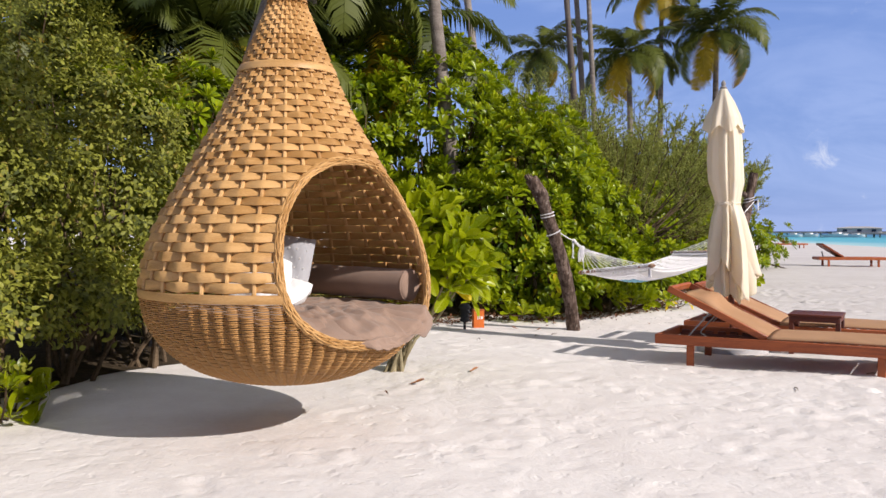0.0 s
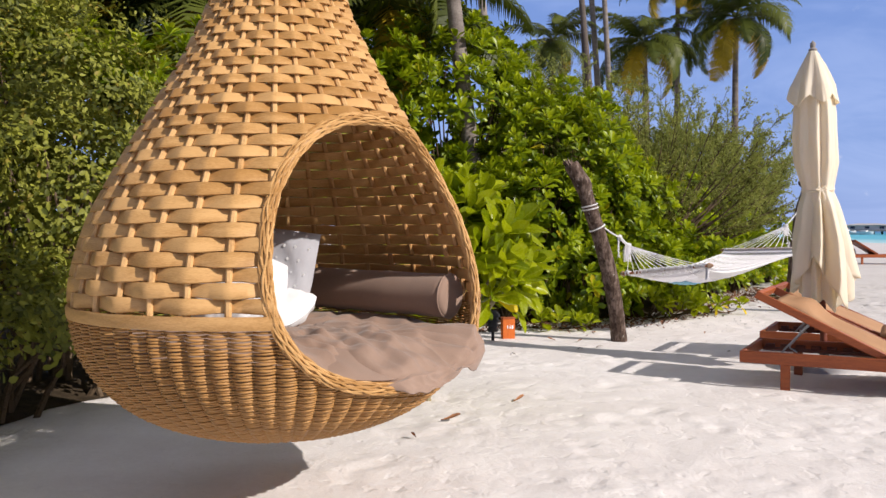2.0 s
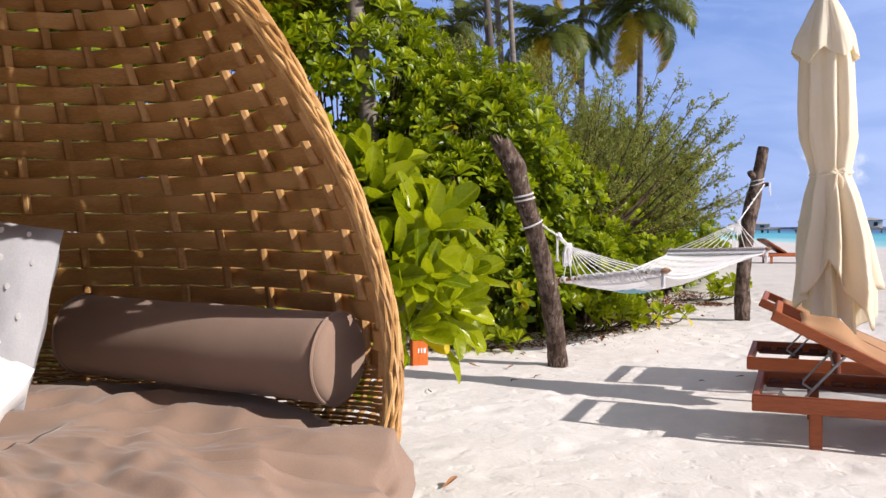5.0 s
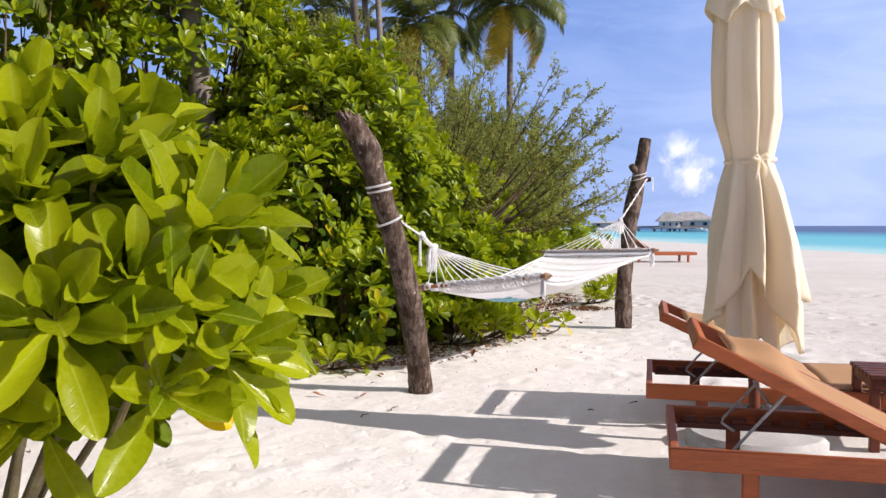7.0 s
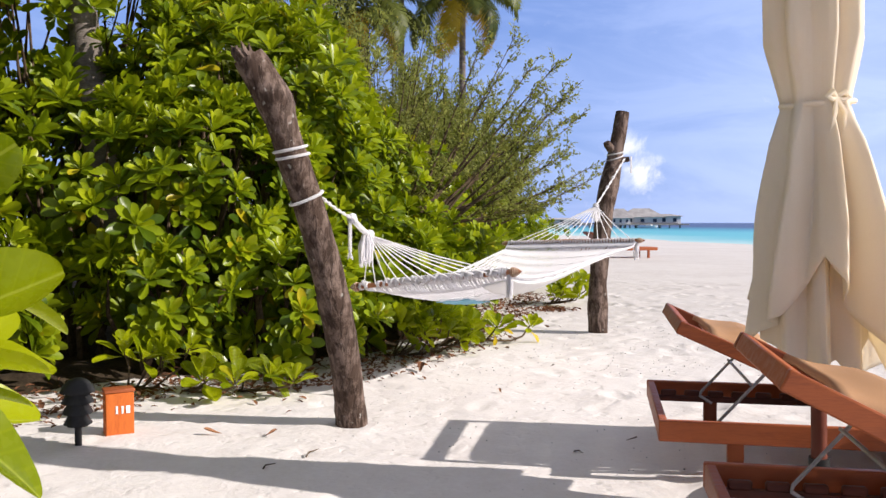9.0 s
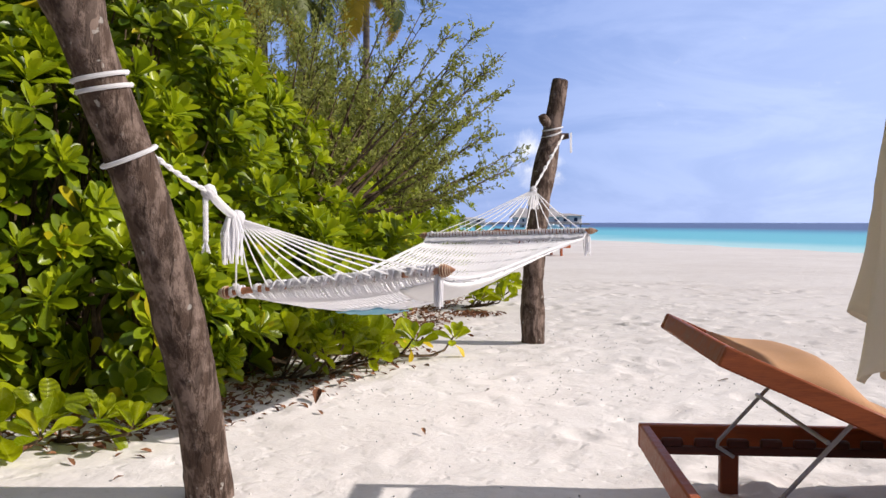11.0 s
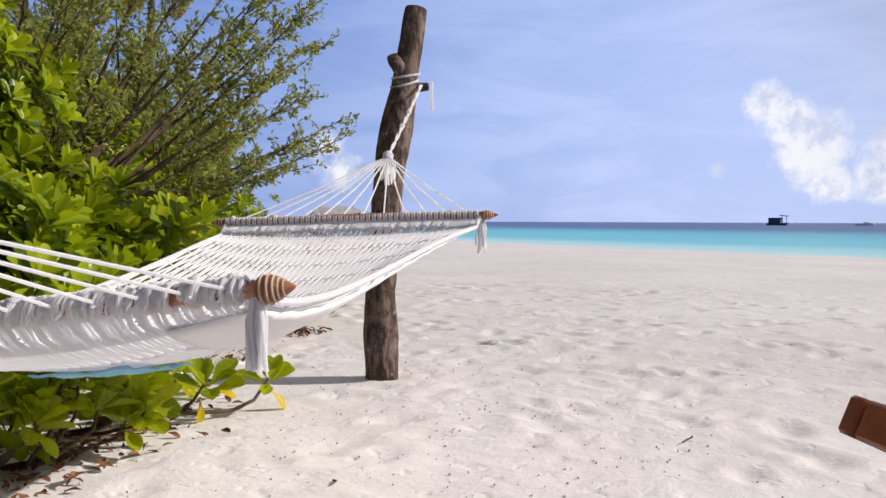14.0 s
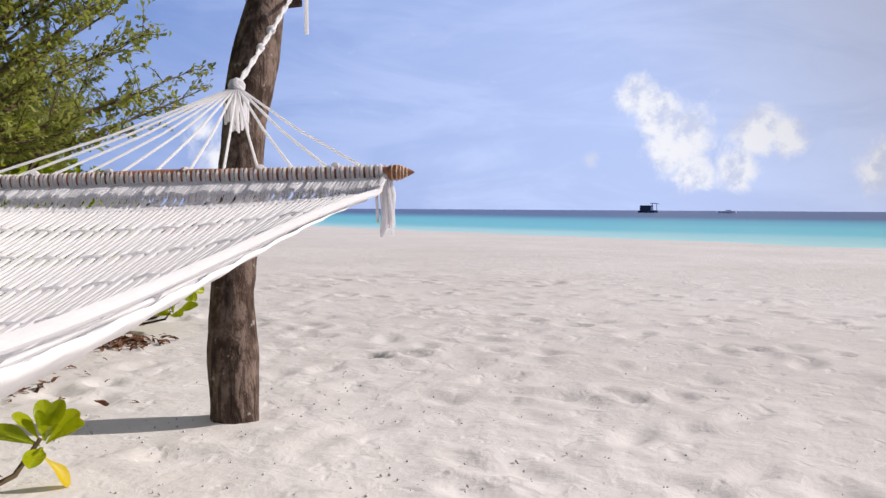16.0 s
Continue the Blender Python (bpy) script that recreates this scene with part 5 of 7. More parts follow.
    for k in range(48):
        a = 2 * math.pi * k / 48
        c = axis(1.435 + 0.012 * math.sin(a + 1))
        r = 0.114 * (1 + 0.05 * math.sin(7 * a))
        ring.append((c.x + r * math.cos(a), c.y + r * math.sin(a), c.z))
    g.tube(ring, 0.010, 8, closed=True)
    g.part("tie", CREAM, p, "canvas tie", world=True)
    g, c = Geo(), axis(1.44) + Vector((-0.03, -0.125, 0.0))
    for s in (-1, 1):
        g.tube([c, c + Vector((0.026 * s, -0.012, 0.016)), c + Vector((0.042 * s, -0.010, 0.0)), c + Vector((0.02 * s, -0.006, -0.010)), c], [0.007, 0.010, 0.010, 0.008, 0.006], 8)
        g.tube([c, c + Vector((0.02 * s, -0.02, -0.05)), c + Vector((0.03 * s, -0.005, -0.13))], [0.007, 0.008, 0.006], 6)
    g.part("tie_bow", CREAM, p, world=True)


build_parasol()


def build_path_light():
    t = thing("path_light", 0.30, 10.05, -0.02, "black metal tiered garden light on a spike", "garden light")
    g = Geo()
    g.lathe([(0.016, -0.08), (0.016, 0.10), (0.05, 0.105), (0.05, 0.115)], 12)
    g.part("spike", BLACK, t)
    for z, r in ((0.115, 0.064), (0.165, 0.070), (0.215, 0.074)):
        g = Geo()
        g.lathe([(0.05, z + 0.055), (r * 0.72, z + 0.035), (r, z), (r * 0.93, z + 0.002), (0.035, z + 0.05)], 22, caps=False)
        g.part("louvre", BLACK, t)
    g = Geo()
    g.lathe([(0.078, 0.262), (0.078, 0.268), (0.068, 0.292), (0.046, 0.316), (0.02, 0.328), (0.004, 0.33)], 22)
    g.part("cap", BLACK, t)
    g = Geo()
    g.lathe([(0.034, 0.11), (0.034, 0.27)], 12)
    g.part("core", BLACK, t)


build_path_light()


def build_marker():
    t = thing("marker_post", 0.465, 10.24, -0.03, "short orange stained wooden marker block in the sand", "marker", turn=12)
    Geo().box((0, 0, 0.105), (0.135, 0.085, 0.25), None, 0.006).part("block", SIGN_WOOD, t)
    Geo().box((0, 0, 0.238), (0.145, 0.095, 0.018), None, 0.004).part("cap", TEAK, t)
    for k in range(3):
        Geo().box((-0.014 + 0.026 * k, -0.0445, 0.145), (0.010 if k < 2 else 0.020, 0.003, 0.038), None, 0.001).part("plain_bar", WHITE_CLOTH, t)


build_marker()


# ---- plants ----
def leaf_shape(length=1.0, width=0.42, curl=0.18, fold=0.16, stations=6, peak=0.66, across=3, wave=0.0):
    """A spoon-shaped leaf along +x, upper side +z; curl bends the tip down, fold lifts the sides."""
    v, f = [], []
    for k in range(stations):
        t = math.sin(math.pi / 2 * k / (stations - 1)) ** 0.9
        if peak > 0.6:          # spoon: narrow foot, broad round tip
            w = width * (0.10 + 0.90 * math.sin(math.pi / 2 * min(t / 0.68, 1.0)) ** 2.0) if t < 0.68 else width * max(0.0, 1 - ((t - 0.68) / 0.325) ** 2) ** 0.5
        else:
            w = width * (math.sin(math.pi * t) ** 0.8 if 0 < t < 1 else 0.12)
        z = -curl * t * t
        for j in range(across):
            s = j / (across - 1) * 2 - 1
            rise = fold * w * 0.9 * (abs(s) if across == 3 else s * s)
            x = t * length
            v.append((x, s * w / 2, z + rise + wave * w * abs(s) * math.sin(9 * t + 2.5 * s)))
    for k in range(stations - 1):
        for j in range(across - 1):
            a = k * across + j
            f.append((a, a + across, a + across + 1, a + 1))
    return np.array(v), np.array(f)


def frames_from(ways, ups):
    """Turn matrices whose x is the way and whose z leans to up."""
    x = unit(ways)
    y = unit(np.cross(ups, x))
    z = np.cross(x, y)
    return np.stack([x, y, z], -1)


def strew(shape, turns, places, sizes):
    v, f = shape
    V = np.einsum("nij,kj->nki", turns, v) * np.reshape(sizes, (-1, 1, 1)) + places[:, None, :]
    F = f[None] + (np.arange(len(places)) * len(v))[:, None, None]
    return V.reshape(-1, 3), F.reshape(-1, f.shape[1])


def rosette_leaves(centres, axes, leaves, size, rng, open_lo=28, open_hi=98):
    """Whorls of leaves at the shoot tips: turns, places, sizes."""
    ways, ups, places, sizes = [], [], [], []
    side = unit(np.cross(axes, rng.normal(size=axes.shape)))
    other = np.cross(axes, side)
    start = rng.uniform(0, 2 * math.pi, len(centres))
    scale = rng.uniform(0.75, 1.2, len(centres)) * size
    for k in range(leaves):
        a = start + k * 2.39996 + rng.normal(0, 0.15, len(centres))
        open_by = np.radians(open_lo + (open_hi - open_lo) * (k / max(leaves - 1, 1)) ** 0.8 + rng.normal(0, 8, len(centres)))
        rad = side * np.cos(a)[:, None] + other * np.sin(a)[:, None]
        way = axes * np.cos(open_by)[:, None] + rad * np.sin(open_by)[:, None]
        up2 = axes * np.sin(open_by)[:, None] - rad * np.cos(open_by)[:, None]
        ways.append(way)
        ups.append(up2)
        places.append(centres - axes * (0.25 * size * k / leaves) + rad * 0.01)
        sizes.append(scale * (0.62 + 0.45 * (k / leaves) ** 0.5) * rng.uniform(0.85, 1.12, len(centres)))
    return frames_from(np.concatenate(ways), np.concatenate(ups)), np.concatenate(places), np.concatenate(sizes)


LEAF_BIG = leaf_shape(1.0, 0.42, 0.02, 0.24, 8)
LEAF_MID = leaf_shape(1.0, 0.43, 0.05, 0.26, 6)
LEAF_SMALL = leaf_shape(1.0, 0.60, 0.12, 0.15, 4, 0.7)
LEAF_NARROW = leaf_shape(1.0, 0.44, 0.10, 0.10, 3, 0.5, 2)
LEAF_OVAL = leaf_shape(1.0, 0.62, 0.12, 0.12, 3, 0.55, 2)


def shell_points(c, r, count, rng, blobs, skip, low=0.02, deep=0.85):
    """Places and outward ways near the surface of an ellipsoid, outside its neighbours and above ground."""
    d = unit(rng.normal(size=(count * 3, 3)))
    lump = 1 + 0.10 * np.sin(5 * d[:, 0] + 3 * d[:, 2] + c[0] * 3) + 0.08 * np.sin(7 * d[:, 1] - 4 * d[:, 2] + c[1] * 5)
    p = np.array(c) + d * np.array(r) * (lump * rng.uniform(deep, 1.06, len(d)))[:, None]
    ok = p[:, 2] > low + ground_z(p[:, 0], p[:, 1])
    for k, (c2, r2) in enumerate(blobs):
        if k != skip and np.linalg.norm((np.array(c2) - np.array(c))) < 2.6:
            ok &= np.linalg.norm((p - np.array(c2)) / np.array(r2), axis=1) > 0.80
    p, d = p[ok][:count], d[ok][:count]
    return p, unit(d / np.array(r))


def stems_geo(base, targets, rng, r0=0.02):
    g = Geo()
    for t in targets:
        a, b = Vector(base) + Vector((rng.uniform(-0.15, 0.15), rng.uniform(-0.15, 0.15), 0)), Vector(t)
        mid = a.lerp(b, 0.5) + Vector((rng.uniform(-0.12, 0.12), rng.uniform(-0.12, 0.12), rng.uniform(0.0, 0.15)))
        q = [a, a.lerp(mid, 0.5) + Vector((0, 0, 0.03)), mid, mid.lerp(b, 0.6), b]
        g.tube(q, [r0, r0 * 0.85, r0 * 0.7, r0 * 0.5, r0 * 0.25], 6)
    return g


def build_near_plant():
    rng = np.random.default_rng(21)
    foot = np.array((-0.30, 6.95, 0.0))
    c, r = np.array((-0.03, 6.93, 0.98)), np.array((0.50, 0.48, 0.46))
    bush = thing("beach_cabbage_shrub", *foot, "glossy bright green beach shrub with large spoon leaves", "shrub", "broad-leaved beach shrubs")
    # shoot tips spread evenly over the side that looks to the open beach
    k = np.arange(58)
    zz, aa = 1 - 2 * (k + 0.5) / 58, k * 2.39996
    d = np.stack([np.sqrt(1 - zz * zz) * np.cos(aa), np.sqrt(1 - zz * zz) * np.sin(aa), zz], -1)
    d = d[((d @ np.array((0.30, -0.90, 0.30))) > -0.25) & (d[:, 2] > -0.75)]
    d = unit(d + rng.normal(0, 0.10, d.shape))
    centres = c + d * r * rng.uniform(0.78, 1.02, len(d))[:, None]
    centres[:, 0] -= 0.22 * (centres[:, 2] - 0.9)        # leans back as it rises
    axes = unit(d * (0.9, 0.9, 0.45) + (0.05, -0.08, 0.62))
    centres[:, 2] = np.maximum(centres[:, 2], 0.60 + 0.25 * np.maximum(centres[:, 0], 0.0))
    turns, places, sizes = rosette_leaves(centres, axes, 12, 0.250, rng, 6, 84)
    kinds = [np_mesh("leaf", *leaf_shape(1.0, w, curl, fold, 12, across=5, wave=wave), LEAF_PIECE) for w, curl, fold, wave in ((0.37, 0.14, 0.30, 0.06), (0.41, -0.12, 0.38, 0.08), (0.34, 0.28, 0.26, 0.08), (0.40, 0.04, 0.34, 0.10))]
    faded = np_mesh("leaf", *leaf_shape(1.0, 0.46, 0.25, 0.26, 12, across=5, wave=0.08), YELLOW_LEAF)
    for k in range(len(places)):
        R = Matrix([list(row) for row in turns[k]]).to_4x4()
        m = Matrix.Translation(Vector(places[k] - foot)) @ R @ Matrix.Scale(float(sizes[k]), 4)
        old = places[k][2] < 0.72 and turns[k][2][0] < -0.1 and k % 5 == 0
        link_part("leaf", faded if old else kinds[k % 4], bush, "yellow leaf" if old else "", m @ Matrix.Scale(0.62, 4) if old else m)
    r2 = random.Random(2)
    for k in range(0, len(centres), 2):                 # branches, and green shoots that carry the whorls
        e = Vector(centres[k] - foot)
        fork = Vector((e.x * 0.45 + r2.uniform(-0.08, 0.08), e.y * 0.45 + r2.uniform(-0.08, 0.08), 0.30 + 0.35 * (e.z - 0.4)))
        g = Geo()
        g.tube([(r2.uniform(-0.10, 0.10), r2.uniform(-0.10, 0.10), -0.05), fork * 0.5 + Vector((0, 0, 0.05)), fork, fork.lerp(e, 0.5) + Vector((0, 0, 0.03)), e], [0.016, 0.014, 0.012, 0.009, 0.007], 7)
        g.part("branch", PALE_STEM, bush, "pale brown branch", fix=False)
    # inner and farther leaves
    d = unit(rng.normal(size=(300, 3)))
    c2 = c + np.array((-0.14, 0.10, 0.0))
    q = c2 + d * (0.60, 0.52, 0.50) * rng.uniform(0.35, 0.9, 300)[:, None]
    q[:, 0] -= 0.22 * (q[:, 2] - 0.9)
    q = q[q[:, 2] > 0.66 + 0.3 * np.maximum(q[:, 0], 0.0)]
    d = unit(q - c2)
    turns, places, sizes = rosette_leaves(q, unit(d * (0.8, 0.8, 0.5) + (0, 0, 0.85)), 8, 0.215, rng, 8, 85)
    v, f = strew(LEAF_BIG, turns, places - foot, sizes)
    tagged(link_part("foliage", np_mesh("foliage", v, f, LEAF), bush), kind="stuff")


build_near_plant()

SKIRT = [(-3.5, 3.0), (-2.62, 4.9), (-2.12, 6.5), (-1.25, 8.6), (-0.35, 10.5), (0.5, 11.35), (1.4, 11.2), (2.4, 12.0), (3.05, 12.5), (3.5, 13.3), (4.75, 15.4), (6.5, 18.5), (8.0, 22.3), (9.2, 24.6)]


def along(points, step, depth=0.0):
    """Places and inward normals along a line, fanned out at corners so that deep rows stay closed."""
    out, left, last = [], 0.0, None
    for a, b in zip(points, points[1:]):
        a, b = Vector(a), Vector(b)
        n = (b - a).normalized()
        inward = Vector((-n.y, n.x))
        if last is not None and depth > 0:
            turn = last.angle_signed(inward)
            if turn > 0:
                for k in range(1, int(turn * depth / step) + 1):
                    q = last.lerp(inward, k / (int(turn * depth / step) + 1)).normalized()
                    out.append((a, q))
        t = left
        while t < (b - a).length:
            out.append((a + n * t, inward))
            t += step
        left, last = t - (b - a).length, inward
    return out


def build_hedge():
    rng = np.random.default_rng(11)
    blobs, kinds = [], []
    for row, (depth, step, height, radius) in enumerate(((0.50, 0.85, 0.52, 0.62), (1.25, 1.05, 1.25, 0.85), (2.15, 1.25, 1.85, 1.0), (3.3, 1.6, 2.15, 1.25), (5.0, 2.2, 2.3, 1.6))):
        for p, n in along(SKIRT, step, depth):
            q = p + n * (depth + rng.uniform(-0.15, 0.15) + (0.20 if row == 0 and 1.2 < p.x < 3.1 else 0.0))
            fine = q.y < 9.6 - 0.2 * depth
            far = max(0.0, (p.y - 14.0) / 10.0)
            k = 1 - 0.55 * min(far, 1.0)
            if row >= 3 and p.y > 13.5:
                k *= 0.75
            if row >= 1 and p.x > 2.5:
                k *= 0.66 if p.x < 5.2 else 0.85
            tall = 1.0 + (0.70 if row >= 2 else 0.15) * max(0.0, 1 - (max(q.x + 0.3, 0.0) / 1.5 if q.x > -0.3 else (-0.3 - q.x) / 4.0)) if q.y > 9.6 else 1.0
            if fine and row >= 1:
                tall = 1.12 if row < 3 else 1.4
            z = height * k * tall * rng.uniform(0.92, 1.06)
            r = radius * (0.75 + 0.25 * k) * rng.uniform(0.92, 1.08)
            clear = 0.85 * r + 0.16
            if abs(q.x - 0.13) < clear and 9.6 < q.y < 13.3 and z + 0.92 * r > 2.32:     # parted before the tall palm
                low = 2.36 - 0.92 * r
                blobs.append(((q.x, q.y, low + ground_z(q.x, q.y)), (r, r, r * 0.92)))
                kinds.append((fine, row))
                q = Vector((0.13 + math.copysign(clear, q.x - 0.13), q.y))
            blobs.append(((q.x, q.y, z + ground_z(q.x, q.y)), (r, r, min(r * 0.92, z + 0.05))))
            kinds.append((fine, row))
    for x, y, z, r in ((-2.1, 14.1, 2.8, 1.25), (-0.95, 14.2, 2.65, 1.15), (0.30, 14.5, 1.8, 1.05), (1.35, 14.5, 1.65, 1.0), (2.3, 14.7, 1.6, 1.0), (8.1, 23.6, 0.7, 0.9), (8.9, 24.9, 0.75, 0.95)):    # behind the tall palm, and at the far end
        blobs.append(((x, y, z), (r, r, 0.92 * r)))
        kinds.append((False, 3))
    for k, ((c, r), (fine, row)) in enumerate(zip(blobs, kinds)):
        near = (c[0] - 1.5) ** 2 + (c[1] - 9) ** 2 < 6.5 ** 2
        if fine:
            name, label, cat, group = "small_leaved_shrub", "dense olive-green shrub with small leaves", "shrub", "small-leaved shrubs"
        else:
            name, label, cat, group = "beach_cabbage_shrub", "glossy bright green beach shrub with large spoon leaves", "shrub", "broad-leaved beach shrubs"
        gz = float(ground_z(c[0], c[1]))
        bush = thing(name, c[0], c[1], gz, label, cat, group)
        origin = np.array((c[0], c[1], gz))
        area = r[0] ** 2
        if fine:
            count = int((200 if near else 140) * area) + 20
            p, n = shell_points(c, r, count, rng, blobs, k, low=0.46 if row < 2 and c[1] > 5.3 else 0.02, deep=0.66)
            if len(p) < 4:
                p, n = np.array(c)[None] + rng.normal(size=(6, 3)) * 0.2, unit(rng.normal(size=(6, 3)))
            turns, places, sizes = rosette_leaves(p, unit(n + (0, 0, 0.35)), 30, 0.058, rng, 20, 125)
            places = places + rng.normal(size=places.shape) * (0.062, 0.062, 0.05)
            v, f = strew(LEAF_SMALL, turns, places - origin, sizes)
            mat = FINE_LEAF
        else:
            count = int((100 if near else 58) * area) + 12
            p, n = shell_points(c, r, count, rng, blobs, k, low=(0.12 if 0.7 < c[0] < 1.7 else 0.30 if c[0] < 2.3 else 0.20) if row == 0 else 0.1, deep=0.62)
            if len(p) < 4:
                p, n = np.array(c)[None] + rng.normal(size=(6, 3)) * 0.2, unit(rng.normal(size=(6, 3)))
            turns, places, sizes = rosette_leaves(p, unit(n * (1, 1, 0.7) + (0, 0, 0.62)), 15, 0.154, rng, 6, 84)
            young = np.arange(len(places)) < 6 * len(p)
            v, f = strew(LEAF_MID, turns[young], places[young] - origin, sizes[young])
            tagged(link_part("young_foliage", np_mesh("young_foliage", v, f, LEAF_YOUNG), bush, "yellow-green young leaves"), kind="stuff")
            v, f = strew(LEAF_MID, turns[~young], places[~young] - origin, sizes[~young])
            mat = LEAF
        tagged(link_part("foliage", np_mesh("foliage", v, f, mat), bush), kind="stuff")
        pick = p[rng.integers(0, len(p), min(9, len(p)))]
        stems_geo((c[0], c[1], gz - 0.05), [tuple(q * 0.72 + np.array(c) * 0.28) for q in pick], random.Random(k), 0.022).part("stemwork", TWIG, bush, "brown crooked stems", world=True, fix=False)


build_hedge()


def build_shoots():
    """Low leafy shoots that creep out from the hedge's foot."""
    rng = np.random.default_rng(77)
    spots = [(-2.44, 4.85, 0.12, 3), (-2.52, 5.15, 0.16, 3), (2.92, 12.28, 0.18, 5), (0.95, 11.05, 0.12, 3), (1.28, 10.95, 0.12, 3), (0.6, 11.2, 0.25, 5), (5.12, 14.85, 0.20, 5), (5.35, 15.0, 0.24, 4), (2.45, 12.0, 0.26, 6), (2.65, 11.95, 0.22, 5), (3.3, 12.72, 0.16, 3)]
    kinds = [np_mesh("leaf", *leaf_shape(1.0, w, curl, fold, 11, across=5, wave=0.05), LEAF_PIECE) for w, curl, fold in ((0.48, 0.12, 0.24), (0.52, 0.0, 0.28), (0.46, 0.22, 0.2))]
    for x, y, z, n in spots:
        gz = float(ground_z(x, y))
        t = thing("beach_cabbage_seedling", x, y, gz, "low bright green leafy shoot at the hedge's foot", "shrub", "low leafy shoots")
        c = np.array((0.0, 0.0, z)) + rng.normal(0, 1, (n, 3)) * (0.13, 0.13, 0.06)
        c[:, 2] = np.maximum(c[:, 2], 0.06)
        ax = unit(rng.normal(0, 0.45, (n, 3)) + (0.15, -0.25, 1.0))
        turns, places, sizes = rosette_leaves(c, ax, 9, 0.17, rng, 10, 80)
        for j in range(len(places)):
            link_part("leaf", kinds[j % 3], t, m=Matrix.Translation(Vector(places[j])) @ Matrix([list(row) for row in turns[j]]).to_4x4() @ Matrix.Scale(float(sizes[j]), 4))
        for q in c:
            g = Geo()
            g.tube([(-0.18, 0.22, 0.0), (float(q[0]) * 0.4 - 0.08, float(q[1]) * 0.4 + 0.1, 0.03), (float(q[0]) * 0.8, float(q[1]) * 0.8, float(q[2]) * 0.6), tuple(float(i) for i in q)], [0.009, 0.008, 0.007, 0.005], 5)
            g.part("stem", TWIG, t, fix=False)

    # one creeping runner with upright whorls and a few yellow leaves
    gz = float(ground_z(3.4, 12.35))
    t = thing("beach_cabbage_seedling", 3.4, 12.35, gz, "creeping green runner with yellowing lower leaves on sand", "shrub", "low leafy shoots")
    g = Geo()
    g.tube([(-0.52, 0.16, 0.02), (-0.34, 0.06, 0.045), (-0.16, -0.01, 0.03), (0.0, -0.05, 0.028), (0.10, -0.05, 0.06), (0.17, -0.05, 0.15)], [0.011, 0.011, 0.010, 0.009, 0.008, 0.006], 7)
    g.part("stem", TWIG, t, "brown runner")
    g = Geo()
    g.tube([(-0.20, 0.01, 0.035), (-0.15, 0.0, 0.09), (-0.11, -0.01, 0.15)], [0.008, 0.007, 0.005], 6)
    g.part("stem", TWIG, t)
    for c, lean, leaves, size in (((0.18, -0.05, 0.15), (-0.1, -0.55, 0.9), 9, 0.165), ((-0.10, -0.01, 0.15), (-0.2, -0.5, 0.9), 9, 0.19), ((-0.40, 0.0, 0.15), (-0.2, -0.9, 0.6), 10, 0.22)):
        turns, places, sizes = rosette_leaves(np.array([c]), unit(np.array([lean])), leaves, size, rng, 12, 78)
        for j in range(len(places)):
            link_part("leaf", kinds[j % 3], t, m=Matrix.Translation(Vector(places[j])) @ Matrix([list(row) for row in turns[j]]).to_4x4() @ Matrix.Scale(float(sizes[j]), 4))
    faded = np_mesh("leaf", *leaf_shape(1.0, 0.44, 0.25, 0.2, 9, across=5, wave=0.06), YELLOW_LEAF)
    for x, y, z, way, size in ((-0.14, -0.03, 0.09, (0.0, -0.25, -0.8), 0.10), (-0.16, -0.02, 0.11, (-0.3, -0.5, 0.35), 0.075), (-0.08, -0.03, 0.12, (0.7, -0.4, -0.1), 0.10), (0.17, -0.06, 0.10, (0.5, -0.4, -0.55), 0.11)):
        turn = frames_from(np.array([way]), np.array([(0.3, -0.6, 0.7)]))[0]
        link_part("leaf", faded, t, "yellow leaf", Matrix.Translation((x, y, z)) @ Matrix([list(row) for row in turn]).to_4x4() @ Matrix.Scale(size, 4))


build_shoots()


